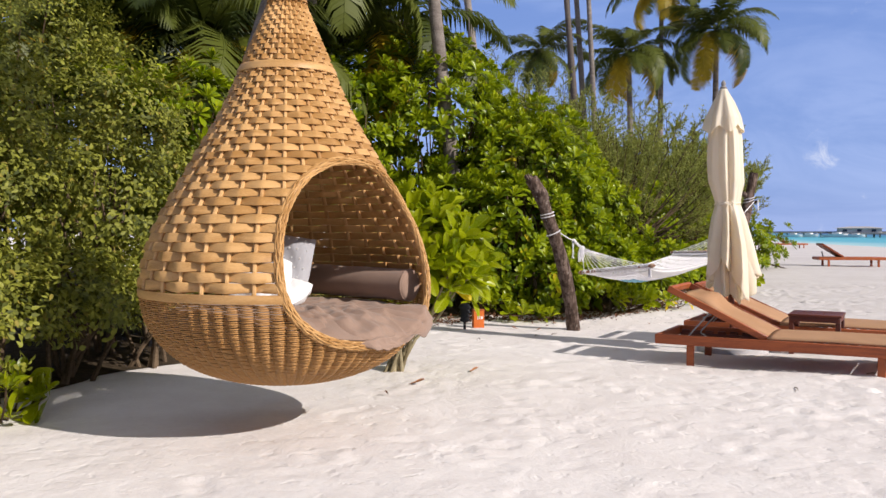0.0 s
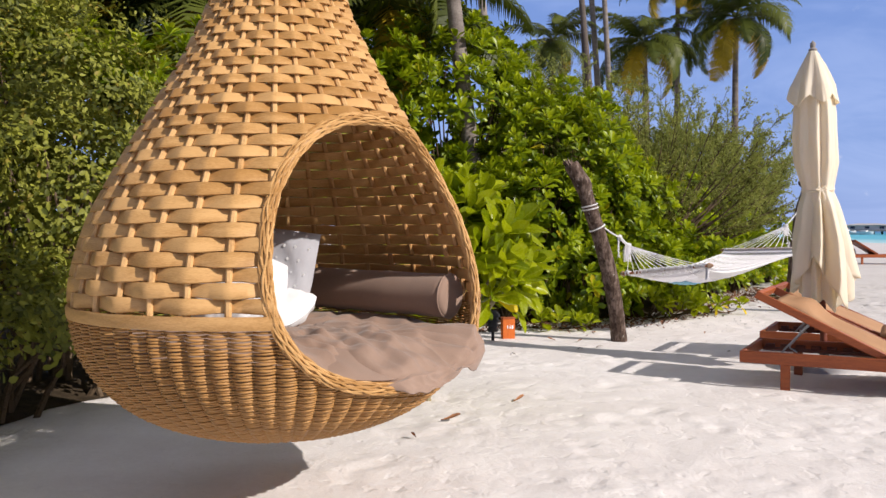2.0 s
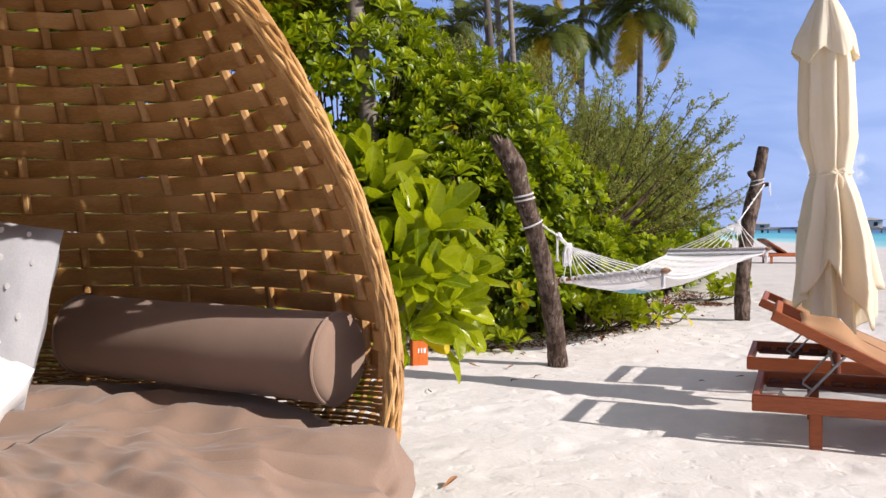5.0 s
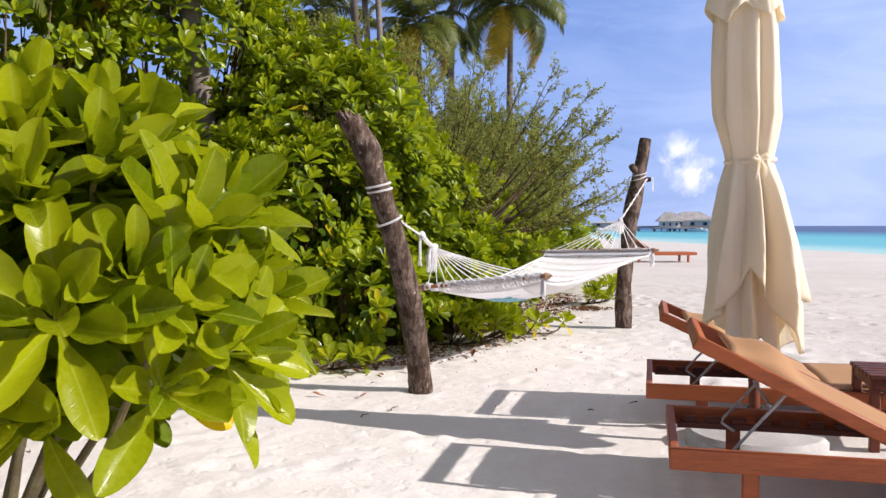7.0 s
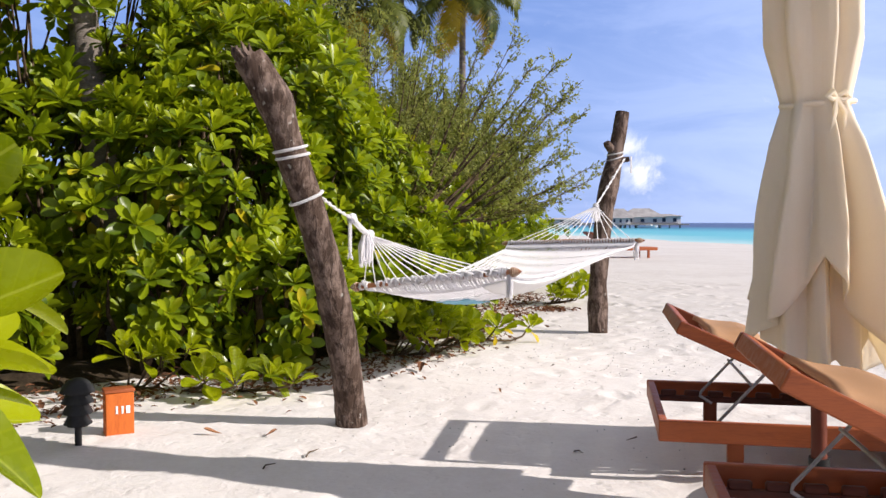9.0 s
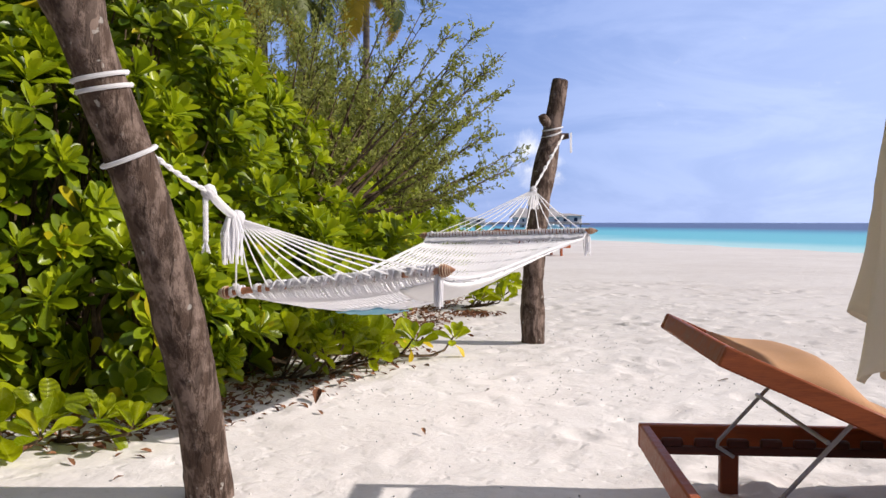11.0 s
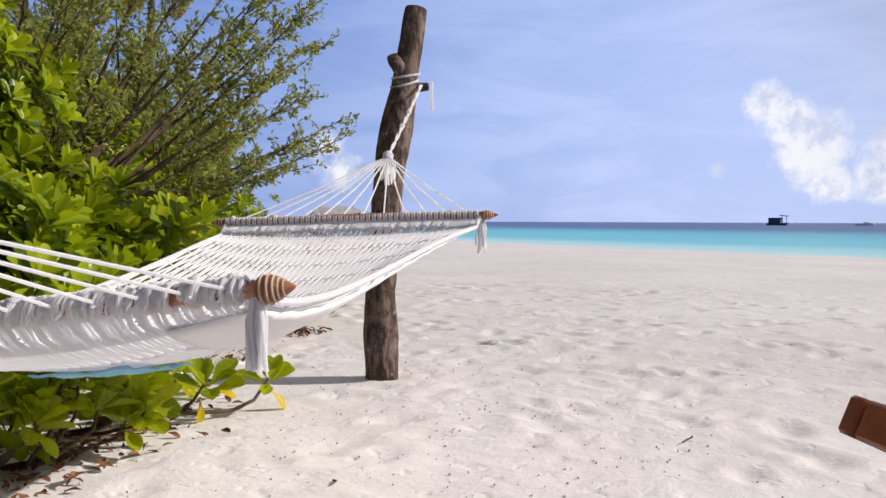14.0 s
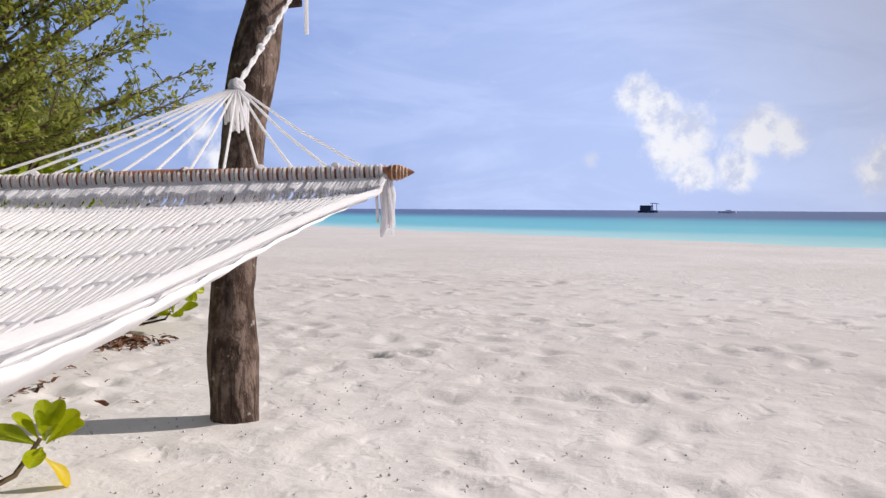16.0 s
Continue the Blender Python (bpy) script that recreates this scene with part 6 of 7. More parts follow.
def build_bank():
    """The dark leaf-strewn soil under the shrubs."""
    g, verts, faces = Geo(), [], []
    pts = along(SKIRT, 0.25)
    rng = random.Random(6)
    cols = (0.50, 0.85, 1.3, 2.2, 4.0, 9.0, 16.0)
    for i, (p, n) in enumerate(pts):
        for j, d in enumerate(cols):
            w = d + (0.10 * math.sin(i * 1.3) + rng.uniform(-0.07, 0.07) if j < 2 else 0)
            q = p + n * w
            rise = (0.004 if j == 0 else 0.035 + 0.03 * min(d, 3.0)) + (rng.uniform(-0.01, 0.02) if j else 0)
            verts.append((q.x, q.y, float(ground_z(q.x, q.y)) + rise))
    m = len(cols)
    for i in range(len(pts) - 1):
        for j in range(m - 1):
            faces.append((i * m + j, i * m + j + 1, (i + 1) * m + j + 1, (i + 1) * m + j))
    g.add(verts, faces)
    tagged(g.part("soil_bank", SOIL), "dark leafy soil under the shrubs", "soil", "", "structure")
    # fallen leaves along the edge
    rng = np.random.default_rng(8)
    near = [(p, n) for p, n in pts if 7.5 < p.y < 16.5]
    N = 3800
    pick = rng.integers(0, len(near), N)
    off = np.where(rng.random(N) < 0.6, rng.normal(0.20, 0.25, N), rng.normal(-0.07, 0.12, N) - 0.12 * rng.random(N) * np.sin(pick * 0.9))
    drift = rng.random(N) < 0.045             # blown together on the open sand
    places = np.array([[*(near[i][0] + near[i][1] * o + Vector((rng.uniform(-0.12, 0.12), rng.uniform(-0.12, 0.12))))] for i, o in zip(pick, off)])
    places[drift] = np.array((4.78, 14.45)) + rng.normal(size=(int(drift.sum()), 2)) * (0.14, 0.12)
    off = np.where(drift, 0.0, off)
    z = ground_z(places[:, 0], places[:, 1]) + np.clip(off, 0, 1) * 0.06 + 0.012 + rng.uniform(0, 0.015, N)
    places = np.column_stack([places, z])
    ways = unit(np.column_stack([rng.normal(size=(N, 2)), rng.normal(0, 0.22, N)]))
    ups = unit(np.column_stack([rng.normal(0, 0.4, (N, 2)), np.ones(N)]))
    vv, ff = strew(leaf_shape(1.0, 0.45, 0.3, 0.3, 4), frames_from(ways, ups), places, rng.uniform(0.025, 0.070, N))
    tagged(link_part("leaf_litter", np_mesh("leaf_litter", vv, ff, LITTER)), "dry brown fallen leaves on the sand", "leaf litter", "", "stuff")


build_bank()


def branchy(name, label, base, tips, leaf, mat, per_tip, leaf_size, seed, spread_r=0.28, group="feathery shrubs", wild=0.7, fork=0.0):
    """A shrub of long thin branches, each carrying twigs set with small leaves."""
    rng = np.random.default_rng(seed)
    bush = thing(name, *base, label, "shrub", group)
    g, ways, ups, places, sizes = Geo(), [], [], [], []
    B = np.array(base)
    if fork:
        g.tube([Vector(B), Vector(B + (0.03, -0.02, 0.5 * fork)), Vector(B + (0.0, 0.0, fork))], [0.06, 0.052, 0.045], 8)
    for tip in tips:
        tip = np.array(tip)
        A = B + (0, 0, fork * rng.uniform(0.55, 1.0))
        lift = 0.12 if not fork else -0.05
        mid = A + (tip - A) * ((0.35, 0.35, 0.7) if not fork else (0.5, 0.5, 0.5)) + np.array((0, 0, lift * np.linalg.norm(tip[:2] - A[:2]))) + rng.normal(0, 0.08, 3)
        line = [A * (1 - t) ** 2 + 2 * mid * t * (1 - t) + tip * t * t for t in np.linspace(0, 1, 12)]
        g.tube([Vector(q) for q in line], [0.022 * (1 - 0.88 * k / 11) for k in range(12)], 5)
        for k in range(per_tip):
            t = rng.uniform(0.35, 1.0) ** 0.7
            q = np.array([np.interp(t * 11, range(12), [p[i] for p in line]) for i in range(3)])
            d = unit(line[-1] - line[-4] + rng.normal(0, 1, 3) * np.array((wild, wild, 0.5 * wild)) * np.linalg.norm(line[-1] - line[-4]) * (1.0, 1.0, 0.6))
            L = spread_r * rng.uniform(0.5, 1.3) * (1.15 - 0.5 * t)
            e = q + d * L
            g.tube([Vector(q), Vector(q + d * L * 0.5 + np.array((0, 0, 0.02))), Vector(e)], [0.004, 0.0028, 0.0012], 3, caps=False)
            m = int(26 * L / 0.28)
            s = rng.uniform(0.1, 1.05, m)
            pl = q + d * L * s[:, None] + rng.normal(0, 0.014, (m, 3))
            places.append(pl)
            ways.append(unit(d + rng.normal(0, 0.75, (m, 3))))
            ups.append(rng.normal(0, 0.6, (m, 3)) + (0, 0, 1))
            sizes.append(rng.uniform(0.7, 1.2, m) * leaf_size)
    v, f = strew(leaf, frames_from(np.concatenate(ways), np.concatenate(ups)), np.concatenate(places) - B, np.concatenate(sizes))
    tagged(link_part("foliage", np_mesh("foliage", v, f, mat), bush), kind="stuff")
    tagged(g.part("branchwork", TWIG, bush, "thin grey-brown branches", world=True, fix=False), kind="stuff")


def build_feathery():
    rng = np.random.default_rng(31)
    spots = ((3.15, 14.9, 0.0, 3.0, 10, 0.9), (5.0, 17.2, 0.0, 2.9, 10, 0.9), (2.7, 15.1, 0.0, 3.3, 26, 1.1), (1.9, 15.8, 0.0, 4.5, 30, 1.3), (3.6, 17.4, 0.0, 4.3, 20, 1.2), (2.6, 18.4, 0.0, 5.3, 30, 1.4), (5.0, 19.0, 0.0, 4.5, 24, 1.4), (0.9, 17.4, 0.0, 5.1, 18, 1.2), (1.6, 19.8, 0.2, 6.0, 20, 1.2), (6.6, 21.5, 0.0, 3.8, 28, 1.4), (1.3, 20.7, 0.0, 6.1, 18, 0.9), (2.4, 20.6, 0.0, 6.1, 20, 0.9), (3.5, 20.5, 0.0, 5.5, 18, 0.9), (4.5, 20.7, 0.0, 5.0, 18, 0.9))
    for k, (x, y, z, h, n, r) in enumerate(spots):
        tips = []
        for _ in range(n):
            a = rng.uniform(0, 2 * math.pi)
            q = rng.uniform(0.35, 1.0) ** 0.7
            tips.append((x + r * q * math.cos(a), y + r * q * math.sin(a), z + h * rng.uniform(0.45, 1.05) * (1.05 - 0.3 * q)))
        if k == 0:
            tips += [(5.40, 14.95, 2.74), (5.15, 14.9, 2.55), (4.9, 14.9, 2.62), (5.32, 14.9, 2.28), (5.05, 14.8, 2.2), (5.25, 15.0, 1.93), (5.70, 15.0, 1.64), (5.45, 14.9, 1.68), (5.2, 14.8, 1.55), (5.0, 14.7, 1.8), (5.15, 14.9, 1.3), (4.8, 14.6, 2.0), (4.85, 14.7, 1.3), (4.6, 14.6, 2.5), (4.55, 14.4, 1.6), (4.3, 14.6, 2.85), (5.0, 14.9, 2.42), (4.75, 14.8, 2.95), (4.5, 14.9, 3.2), (5.1, 15.0, 2.95), (4.2, 14.9, 3.35), (4.65, 14.8, 2.3)]
        branchy("feathery_shrub", "loose grey-green feathery shrub with thin branches", (x, y, z), tips, LEAF_NARROW if k > 2 else LEAF_OVAL, FEATHER_LEAF, 20 if k == 0 else 15, 0.046 if k < 3 else 0.062, 40 + k, 0.30 if k < 3 else 0.42, wild=0.62 if k < 2 else 0.8, fork=(1.0, 0.8, 0.9, 1.3, 1.3, 1.6, 1.3, 1.5, 1.8, 1.2, 2.0, 2.0, 1.8, 1.6)[k])


build_feathery()


def build_far_trees():
    rng = np.random.default_rng(57)
    for k, (x, y, h, n, r) in enumerate(((1.5, 26.5, 6.6, 14, 0.9), (2.9, 27.5, 5.4, 26, 1.5), (4.4, 27.0, 5.3, 28, 1.6), (5.9, 27.5, 5.3, 30, 1.7), (7.2, 28.0, 5.0, 30, 1.7), (8.5, 28.5, 4.7, 28, 1.6), (9.8, 30.5, 4.4, 22, 1.6))):
        tips = []
        for _ in range(n):
            a, q = rng.uniform(0, 2 * math.pi), rng.uniform(0.2, 1.0) ** 0.7
            tips.append((x + r * q * math.cos(a), y + r * q * math.sin(a), h * rng.uniform(0.4, 1.04) * (1.05 - 0.3 * q)))
        branchy("feathery_shrub", "tall loose grey-green shrub standing before the palms", (x, y, 0.0), tips, LEAF_NARROW, FEATHER_LEAF, 18, 0.105, 80 + k, 0.62)


build_far_trees()


def frond_mesh(length, droop, seed, mat, leaflets=52):
    """One palm frond along +x: a bent rachis with drooping leaflets."""
    rng = random.Random(seed)
    g, pts = Geo(), []
    n = 16
    x = z = 0.0
    pitch = 0.55
    for k in range(n + 1):
        pts.append(Vector((x, 0.03 * math.sin(k * 0.5 + seed), z)))
        x += length / n * math.cos(pitch)
        z += length / n * math.sin(pitch)
        pitch -= droop / n * (0.6 + 1.0 * k / n)
    g.tube(pts, [0.022 * (1 - 0.85 * k / n) for k in range(n + 1)], 4, caps=False)
    for s in (-1, 1):
        for j in range(leaflets):
            t = 0.12 + 0.88 * (j + rng.random() * 0.5) / leaflets
            k = min(int(t * n), n - 1)
            p = pts[k].lerp(pts[k + 1], t * n - k)
            way = (pts[k + 1] - pts[k]).normalized()
            L = length * 0.26 * (math.sin(math.pi * min(1.0, t * 0.9 + 0.12)) ** 0.6) * rng.uniform(0.85, 1.1)
            d1 = (way * 0.55 + Vector((0, s, 0)) * 0.9 + Vector((0, 0, -0.15 + 0.2 * rng.random()))).normalized()
            d2 = (d1 + Vector((0, 0, -0.75 - 0.4 * rng.random()))).normalized()
            w = 0.021 * length / 2.2
            a, b = p + d1 * L * 0.5, p + d1 * L * 0.5 + d2 * L * 0.55
            o = way * w
            g.add([p - o, p + o, a + o, a - o, b], [(0, 1, 2, 3), (3, 2, 4)])
    return g.mesh("frond", mat, True, 0, False)


FRONDS = [frond_mesh(2.3, d, s, PALM_LEAF) for d, s in ((1.5, 1), (1.9, 2), (2.3, 3), (1.2, 4))]
FRONDS_YELLOW = [frond_mesh(2.2, d, s, PALM_YELLOW) for d, s in ((2.4, 5), (2.0, 6))]


def build_palm(x, y, top, lean, crown_scale, fronds, seed, r0=0.15, label="slender coconut palm with a drooping green crown", dead=2, line=None):
    rng = random.Random(seed)
    gz = float(ground_z(x, y))
    palm = thing("coconut_palm", x, y, gz, label, "palm tree", "coconut palms")
    g, pts, radii = Geo(), [], []
    n = 64
    for k in range(n + 1):
        t = k / n
        if line:
            at = t * (len(line) - 1)
            q = [float(np.interp(at, range(len(line)), [p[i] for p in line])) for i in range(3)]
            pts.append(Vector(q) - Vector((x, y, gz)))
        else:
            pts.append(Vector((lean[0] * t ** 1.4, lean[1] * t ** 1.4, top * t - 0.1)))
        radii.append(r0 * (1.35 - 0.35 * min(1, t * 8)) * (1 - 0.42 * t) * (1 + 0.035 * (k % 2)))
    g.tube(pts, radii, 12)
    g.part("trunk", BARK, palm, "ringed grey trunk", angle=0)
    tip = pts[-1]
    for k in range(fronds):
        a = k * 2.39996 + rng.uniform(-0.2, 0.2)
        t = k / fronds
        lift = 55 - 95 * t + rng.uniform(-8, 8)
        old = k >= fronds - dead
        me = FRONDS_YELLOW[k % 2] if old else FRONDS[k % 4]
        m = Matrix.Translation(tip) @ Matrix.Rotation(a, 4, "Z") @ Matrix.Rotation(-radians(lift - 20), 4, "Y") @ Matrix.Rotation(rng.uniform(-0.5, 0.5), 4, "X") @ Matrix.Scale(crown_scale * rng.uniform(0.85, 1.1), 4)
        link_part("frond", me, palm, "yellowing frond" if old else "", m)
    for k in range(6):
        a = k * 1.05
        g = Geo()
        g.lathe([(0.02, -0.12), (0.09, -0.06), (0.10, 0.0), (0.07, 0.08), (0.02, 0.11)], 8, tip + Vector((0.16 * math.cos(a), 0.16 * math.sin(a), -0.12 - 0.05 * (k % 2))))
        g.part("coconut", TWIG, palm)
    return palm


def build_palms():
    # the leaning palm that carries the nest
    line = [(-2.65, 7.95, -0.1), (-2.08, 7.55, 1.3), (-1.55, 7.1, 2.46), (-1.14, 6.5, 3.15), (-0.86, 5.7, 4.1), (-0.72, 4.95, 4.75), (-0.6, 4.2, 5.2)]
    holder = build_palm(-2.65, 7.95, 5.2, (0, 0), 1.0, 14, 3, 0.105, "leaning coconut palm that carries the hanging nest", line=line)
    g = Geo()
    c = Vector((NEST.x, NEST.y, 2.70))
    g.tube([c, c + Vector((0, 0, 0.9)), Vector((-0.72, 4.95, 4.72))], 0.014, 8)
    g.part("carrying_rope", ROPE, holder, "taut rope", world=True)
    trunk = [(0.34, 13.06, -0.1), (0.21, 13.04, 1.25), (0.08, 13.02, 2.43), (-0.055, 13.02, 3.6), (-0.17, 13.02, 4.7), (-0.28, 13.0, 6.2), (-0.34, 13.0, 8.2)]
    build_palm(0.34, 13.06, 8.2, (0, 0), 1.1, 18, 4, 0.135, "tall coconut palm with a pale ringed trunk", line=trunk)
    build_palm(1.05, 22.0, 10.5, (-1.1, 0.2), 1.1, 16, 5, 0.135)
    for k, (dx, dy, r) in enumerate(((0.0, 0.0, 0.12), (0.32, 0.4, 0.11), (0.62, 0.1, 0.10), (-0.25, 0.6, 0.09))):
        build_palm(4.55 + 0.9 * dx, 30.0 + dy, 12.5 + k * 0.5, (-0.9 + 0.15 * k, 0.2), 1.05, 14, 20 + k, 1.15 * r)
    build_palm(10.35, 34.0, 9.2, (0.05, 0.0), 1.3, 22, 6, 0.16, dead=3)
    build_palm(7.1, 34.0, 8.3, (-0.2, 0.0), 1.2, 22, 7, 0.16, dead=3)
    build_palm(8.4, 35.0, 11.2, (0.05, 0.0), 1.2, 18, 8, 0.14, dead=4)
    build_palm(3.0, 31.0, 7.9, (0.1, 0.1), 0.95, 17, 9, 0.13, dead=1)
    build_palm(-4.3, 12.6, 4.4, (0.2, -0.3), 1.25, 18, 10, 0.17, dead=3)
    build_palm(-2.4, 13.4, 5.5, (0.3, -0.2), 1.35, 18, 12, 0.17, dead=1)
    build_palm(-3.4, 11.2, 3.9, (0.2, 0.2), 1.1, 16, 16, 0.16, dead=3)
    build_palm(-5.4, 11.0, 4.3, (0.0, 0.2), 1.2, 16, 17, 0.16, dead=2)
    build_palm(-1.2, 14.8, 5.0, (0.3, 0.0), 1.2, 16, 18, 0.16, dead=2)
    build_palm(-3.6, 15.0, 6.3, (0.2, 0.0), 1.3, 18, 19, 0.17, dead=1)
    build_palm(-7.5, 11.5, 4.6, (0.2, 0.0), 1.2, 16, 15, 0.17, dead=2)
    build_palm(-6.6, 14.0, 5.6, (0.2, 0.0), 1.3, 17, 13, 0.17, dead=2)
    build_palm(-5.0, 17.5, 6.6, (0.2, 0.0), 1.3, 16, 14, 0.17, dead=1)


build_palms()


# ---- far shore things ----
def at_bearing(bearing, distance):
    b = radians(bearing)
    return 0.5 + distance * math.sin(b), 4.0 + distance * math.cos(b)


def build_far():
    for x, y, turn, label in ((11.2, 26.0, -6, "distant brown wooden sun lounger with its back raised"), (20.3, 54.0, 4, "far brown wooden sun lounger on the open beach")):
        z = float(ground_z(x, y))
        lo = thing("beach_lounger", x, y, z, label, "sun lounger", "far sun loungers", turn)
        Geo().box((1.0, 0.35, 0.24), (2.0, 0.7, 0.09), None, 0.01).part("frame", TEAK, lo)
        m = Matrix.Translation((0.72, 0.35, 0.30)) @ Matrix.Rotation(radians(32), 4, "Y")
        Geo().box((-0.36, 0, 0), (0.74, 0.62, 0.06), m, 0.01).part("back", TEAK, lo)
        for u in (0.3, 1.75):
            for v in (0.05, 0.65):
                Geo().box((u, v, 0.09), (0.06, 0.05, 0.22), None, 0.005).part("leg", TEAK, lo)
        g = Geo()
        g.tube([(0.25, 0.35, 0.20), (0.18, 0.35, 0.45)], 0.02, 6)
        g.part("prop", STEEL, lo)
    x, y = at_bearing(20.2, 22.5)
    stick = thing("driftwood_branch", x, y, 0.0, "thin dry branch lying low across the sand", "branch")
    g = Geo()
    g.tube([(x - 0.25, y + 0.3, 0.36), (x + 0.2, y + 0.1, 0.33), (x + 0.75, y - 0.1, 0.26), (x + 1.3, y - 0.3, 0.12), (x + 1.6, y - 0.4, 0.02)], [0.012, 0.02, 0.024, 0.022, 0.02], 6)
    g.part("stick", DRIFT, stick, world=True)
    # pier and overwater houses
    D = 185.0
    a, b = Vector(at_bearing(16.0, D)), Vector(at_bearing(32.9, D))
    way = (b - a).normalized()
    L = (b - a).length
    turn = math.degrees(math.atan2(way.y, way.x))
    pier = thing("pier", a.x, a.y, -0.12, "long grey timber pier on piles over the lagoon", "pier", turn=turn)
    Geo().box((L / 2, 0, 0.95), (L, 2.2, 0.3), None, 0.02).part("deck", PIER_WOOD, pier)
    for k in range(int(L / 3.2)):
        Geo().box((1 + 3.2 * k, 0, 0.2), (0.35, 1.9, 1.6), None, 0.02).part("pile", PIER_WOOD, pier)

    def house(s, w, d, wall, roof_h, label, off=2.0):
        p = a + way * s
        hut = thing("overwater_house", p.x, p.y, -0.12, label, "house", "overwater houses", turn)
        Geo().box((0, off, 0.9 + wall / 2), (w, d, wall), None, 0.03).part("wall", PALE_PAINT, hut)
        Geo().box((0, off, 0.75), (w + 3, d + 3, 0.3), None, 0.03).part("platform", PIER_WOOD, hut)
        g = Geo()
        e = 0.9 + wall
        g.add([(-w / 2 - 0.8, off - d / 2 - 0.8, e), (w / 2 + 0.8, off - d / 2 - 0.8, e), (w / 2 + 0.8, off + d / 2 + 0.8, e), (-w / 2 - 0.8, off + d / 2 + 0.8, e), (-w * 0.22, off, e + roof_h), (w * 0.22, off, e + roof_h)], [(0, 1, 5, 4), (1, 2, 5), (2, 3, 4, 5), (3, 0, 4), (0, 3, 2, 1)])
        g.part("roof", THATCH, hut, "grey thatched roof", smooth=False)
        for k in range(3):
            Geo().box((-w * 0.32 + w * 0.32 * k, off - d / 2 - 0.03, 0.9 + wall * 0.5), (w * 0.10, 0.12, wall * 0.5), None, 0.02).part("window", HULL_BLUE, hut, "dark window")
        for k in range(4):
            Geo().box((-w * 0.45 + w * 0.3 * k, off - d / 2 - 1.0, 0.2), (0.3, 0.3, 1.4), None, 0.02).part("pile", PIER_WOOD, hut)

    per = L / 17.2
    house(per * 9.6, 8.0, 4.0, 0.9, 0.35, "white overwater pavilion with a low grey roof", 0.0)
    house(per * 13.4, 4.0, 4.0, 1.2, 2.0, "small overwater hut with a steep grey thatched roof", -1.0)
    house(per * 14.9, 8.0, 5.0, 1.4, 1.9, "overwater house with a grey thatched roof")
    house(per * 16.3, 7.0, 4.5, 1.6, 0.5, "low white overwater house with a flat roof")

    def boat(bearing, dist, length, label, canopy, turn2=-55):
        x, y = at_bearing(bearing, dist)
        bt = thing("motorboat", x, y, -0.12, label, "boat", "moored boats", turn2)
        g, verts, faces = Geo(), [], []
        for i in range(9):
            t = i / 8
            w = 0.16 * length * math.sin(math.pi * (0.18 + 0.82 * (1 - t) * 0.62 + 0.0)) * (1 if t < 0.99 else 0.1)
            zt = 0.75 + 0.35 * t * t
            for s, z in ((-1, zt), (-0.7, 0.1), (0.7, 0.1), (1, zt)):
                verts.append(((t - 0.5) * length, s * w, z * length / 7))
        for i in range(8):
            faces += [(i * 4 + j, i * 4 + j + 1, i * 4 + j + 5, i * 4 + j + 4) for j in range(3)] + [(i * 4, i * 4 + 4, i * 4 + 7, i * 4 + 3)]
        faces += [(0, 1, 2, 3), (35, 34, 33, 32)]
        g.add(verts, faces)
        g.part("hull", PALE_PAINT if not canopy else HULL_BLUE, bt, smooth=False)
        k = length / 7
        if not canopy:
            Geo().box((0.5 * k, 0, 1.05 * k), (2.0 * k, 1.3 * k, 0.55 * k), None, 0.03).part("cabin", PALE_PAINT, bt)
        if canopy:
            Geo().box((-0.5 * k, 0, 1.65 * k), (4.6 * k, 1.9 * k, 2.2 * k), None, 0.05).part("cabin", HULL_BLUE, bt)
            Geo().box((1.35 * k, -0.97 * k, 1.6 * k), (0.75 * k, 0.08 * k, 1.5 * k), None, 0.01).part("door", PALE_PAINT, bt, "pale open doorway")
            slope = Matrix.Translation((2.3 * k, 0, 3.45 * k)) @ Matrix.Rotation(radians(5), 4, "Y")
            Geo().box((0, 0, 0), (3.0 * k, 2.0 * k, 0.22 * k), slope, 0.02).part("canopy", HULL_BLUE, bt, "raised slanting canopy")
            for q in (1.6, 3.1):
                Geo().box((q * k, 0, 2.2 * k), (0.12 * k, 1.5 * k, 2.5 * k), None, 0.01).part("stanchion", PALE_PAINT, bt)

    for bearing, dist, length, label, canopy in ((58.7, 300, 6.6, "dark houseboat with a raised canopy moored offshore", True), (63.7, 330, 6.6, "small low white boat moored offshore", False), (21.6, 172, 4.2, "small white motorboat beside the pier", False), (22.5, 174, 4.6, "small white motorboat beside the pier", False), (24.1, 172, 5.2, "small white motorboat beside the pier", False), (25.2, 170, 4.2, "small white motorboat beside the pier", False), (19.3, 174, 4.4, "small white motorboat beside the pier", False), (31.0, 172, 4.0, "small white motorboat beside the pier", False)):
        boat(bearing, dist, length, label, canopy)


build_far()


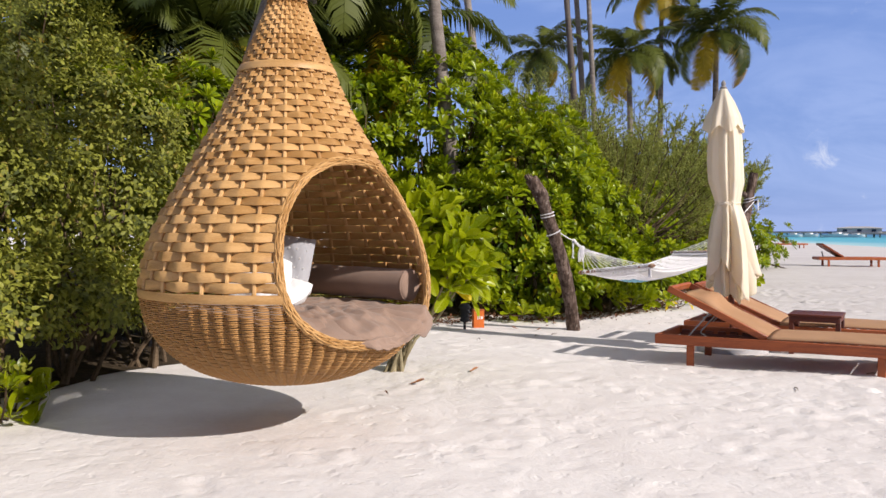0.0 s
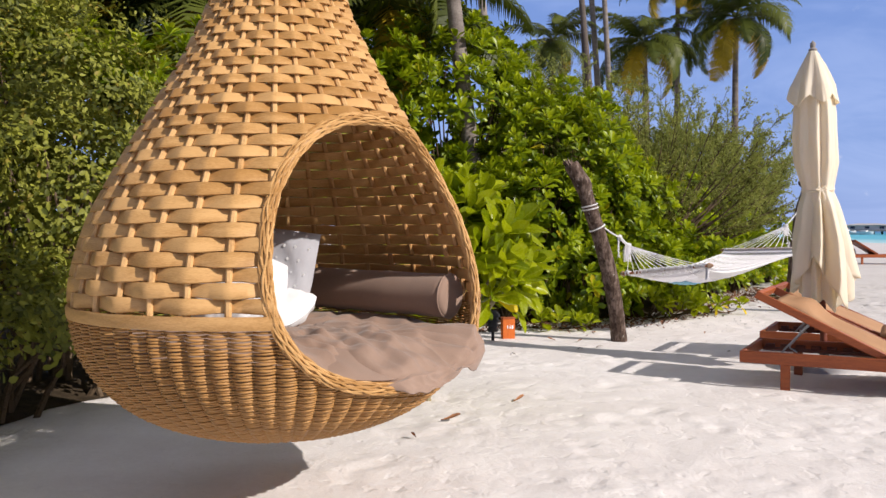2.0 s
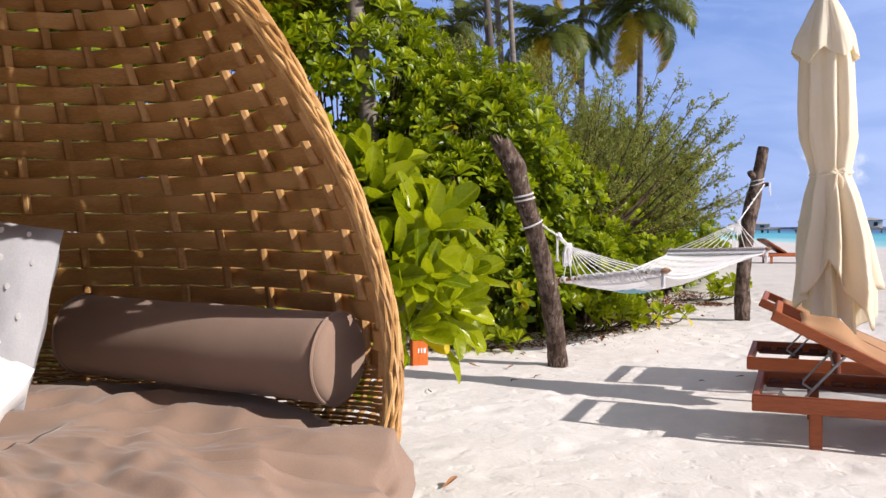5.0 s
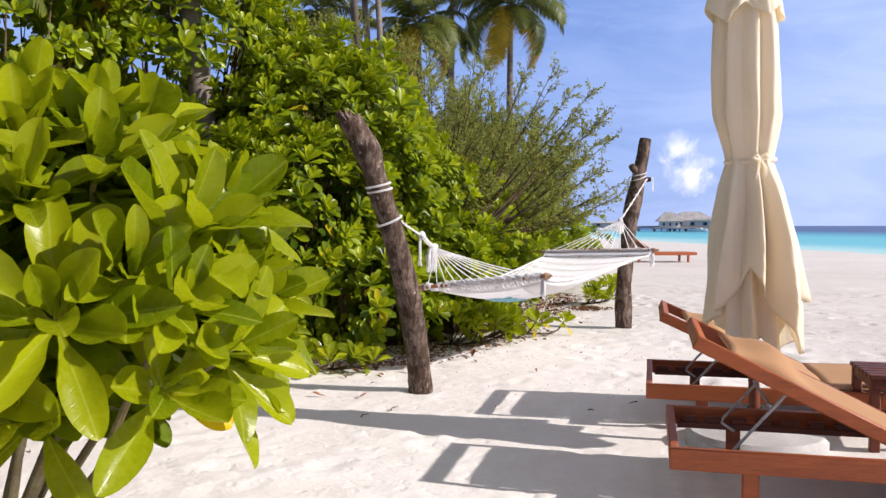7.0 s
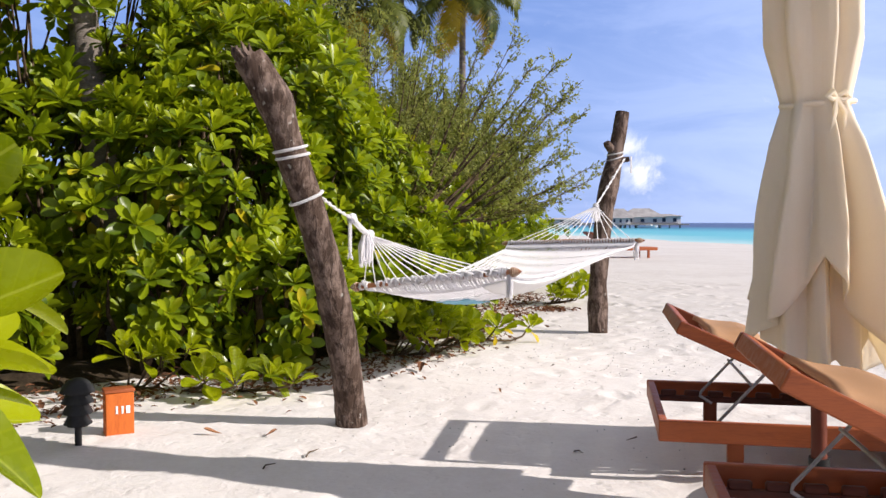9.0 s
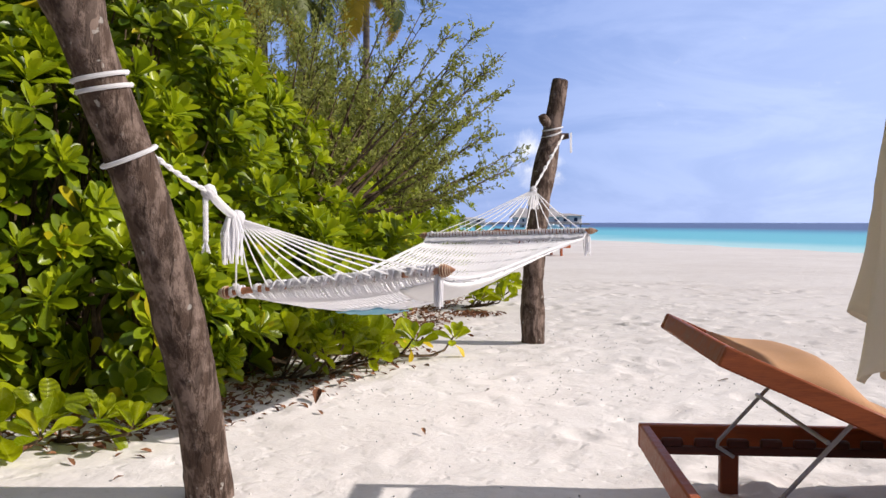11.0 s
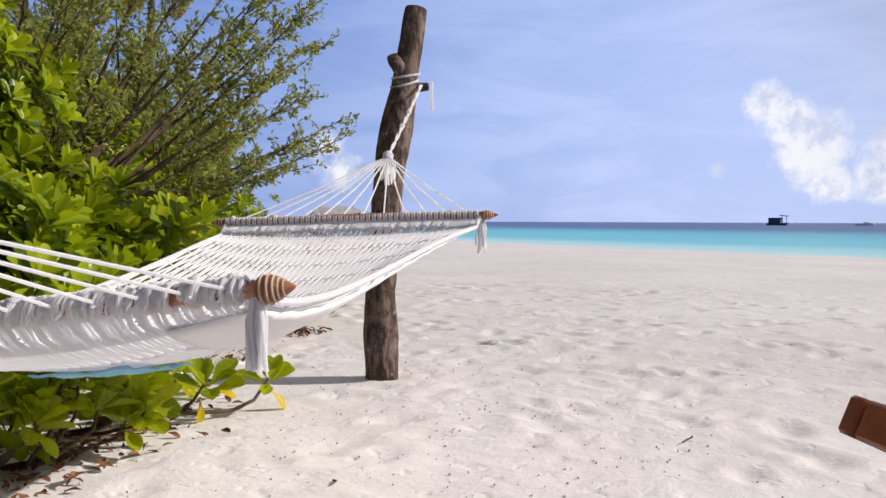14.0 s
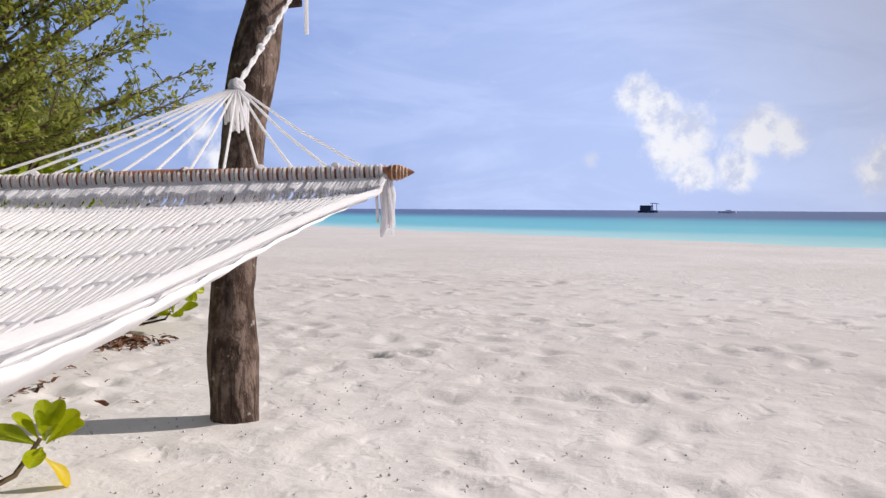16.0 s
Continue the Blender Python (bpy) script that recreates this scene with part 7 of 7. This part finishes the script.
# ---- small things on the sand ----
def build_small():
    spots = ((0.33, 6.83, 0.10, 40), (-0.13, 6.30, 0.12, 10), (2.35, 11.40, 0.16, 70), (-0.25, 5.9, 0.06, 120), (1.15, 9.95, 0.07, 30), (3.05, 8.55, 0.08, 15), (0.95, 10.05, 0.09, 160), (2.62, 10.55, 0.06, 80))
    for k, (x, y, s, turn) in enumerate(spots):
        z = float(ground_z(x, y)) + 0.012
        t = thing("fallen_leaf", x, y, z, "curled dry brown leaf on the sand", "leaf", "scattered dry leaves", turn)
        v, f = leaf_shape(s, s * 0.32, -s * 0.25, 0.5, 6)
        link_part("blade", np_mesh("blade", v, f, LITTER), t)
    rng = random.Random(12)
    for k in range(14):
        x, y = rng.uniform(0.4, 6.5), rng.uniform(6.0, 14.0)
        if (x - 1.0) ** 2 + (y - 7.2) ** 2 < 0.5 or (y > 11 + 0.55 * x):
            continue
        z = float(ground_z(x, y)) + 0.008
        t = thing("twig", x, y, z, "small dry twig on the sand", "twig", "scattered twigs", rng.uniform(0, 360))
        L = rng.uniform(0.05, 0.14)
        g = Geo()
        g.tube([(0, 0, 0), (L * 0.4, 0.01, 0.006), (L, -0.008, 0.002)], [0.004, 0.0035, 0.0015], 5)
        g.part("stem", TWIG, t)
    # coral crumbs near the path's end
    V, F = [], []
    rng = np.random.default_rng(14)
    n = 1100
    x, y = rng.uniform(1.2, 6.0, n), rng.uniform(8.6, 13.2, n)
    x[:500], y[:500] = rng.uniform(2.4, 5.0, 500), rng.uniform(10.6, 13.0, 500)
    ok = y < 11.2 + 0.55 * x
    x, y, n = x[ok], y[ok], int(ok.sum())
    for k in range(n):
        s = rng.uniform(0.002, 0.006)
        d = rng.normal(size=(6, 3)) * 0.25 + np.array([(1, 0, 0), (-1, 0, 0), (0, 1, 0), (0, -1, 0), (0, 0, 1), (0, 0, -1)])
        V.append(d * s + (x[k], y[k], float(ground_z(x[k], y[k])) + s * 0.4))
        F.append(np.array([(0, 2, 4), (2, 1, 4), (1, 3, 4), (3, 0, 4), (2, 0, 5), (1, 2, 5), (3, 1, 5), (0, 3, 5)]) + 6 * k)
    tagged(link_part("coral_crumbs", np_mesh("coral_crumbs", np.concatenate(V), np.concatenate(F), CONCRETE, False)), "pale coral crumbs strewn on the sand", "coral", "", "stuff")


build_small()
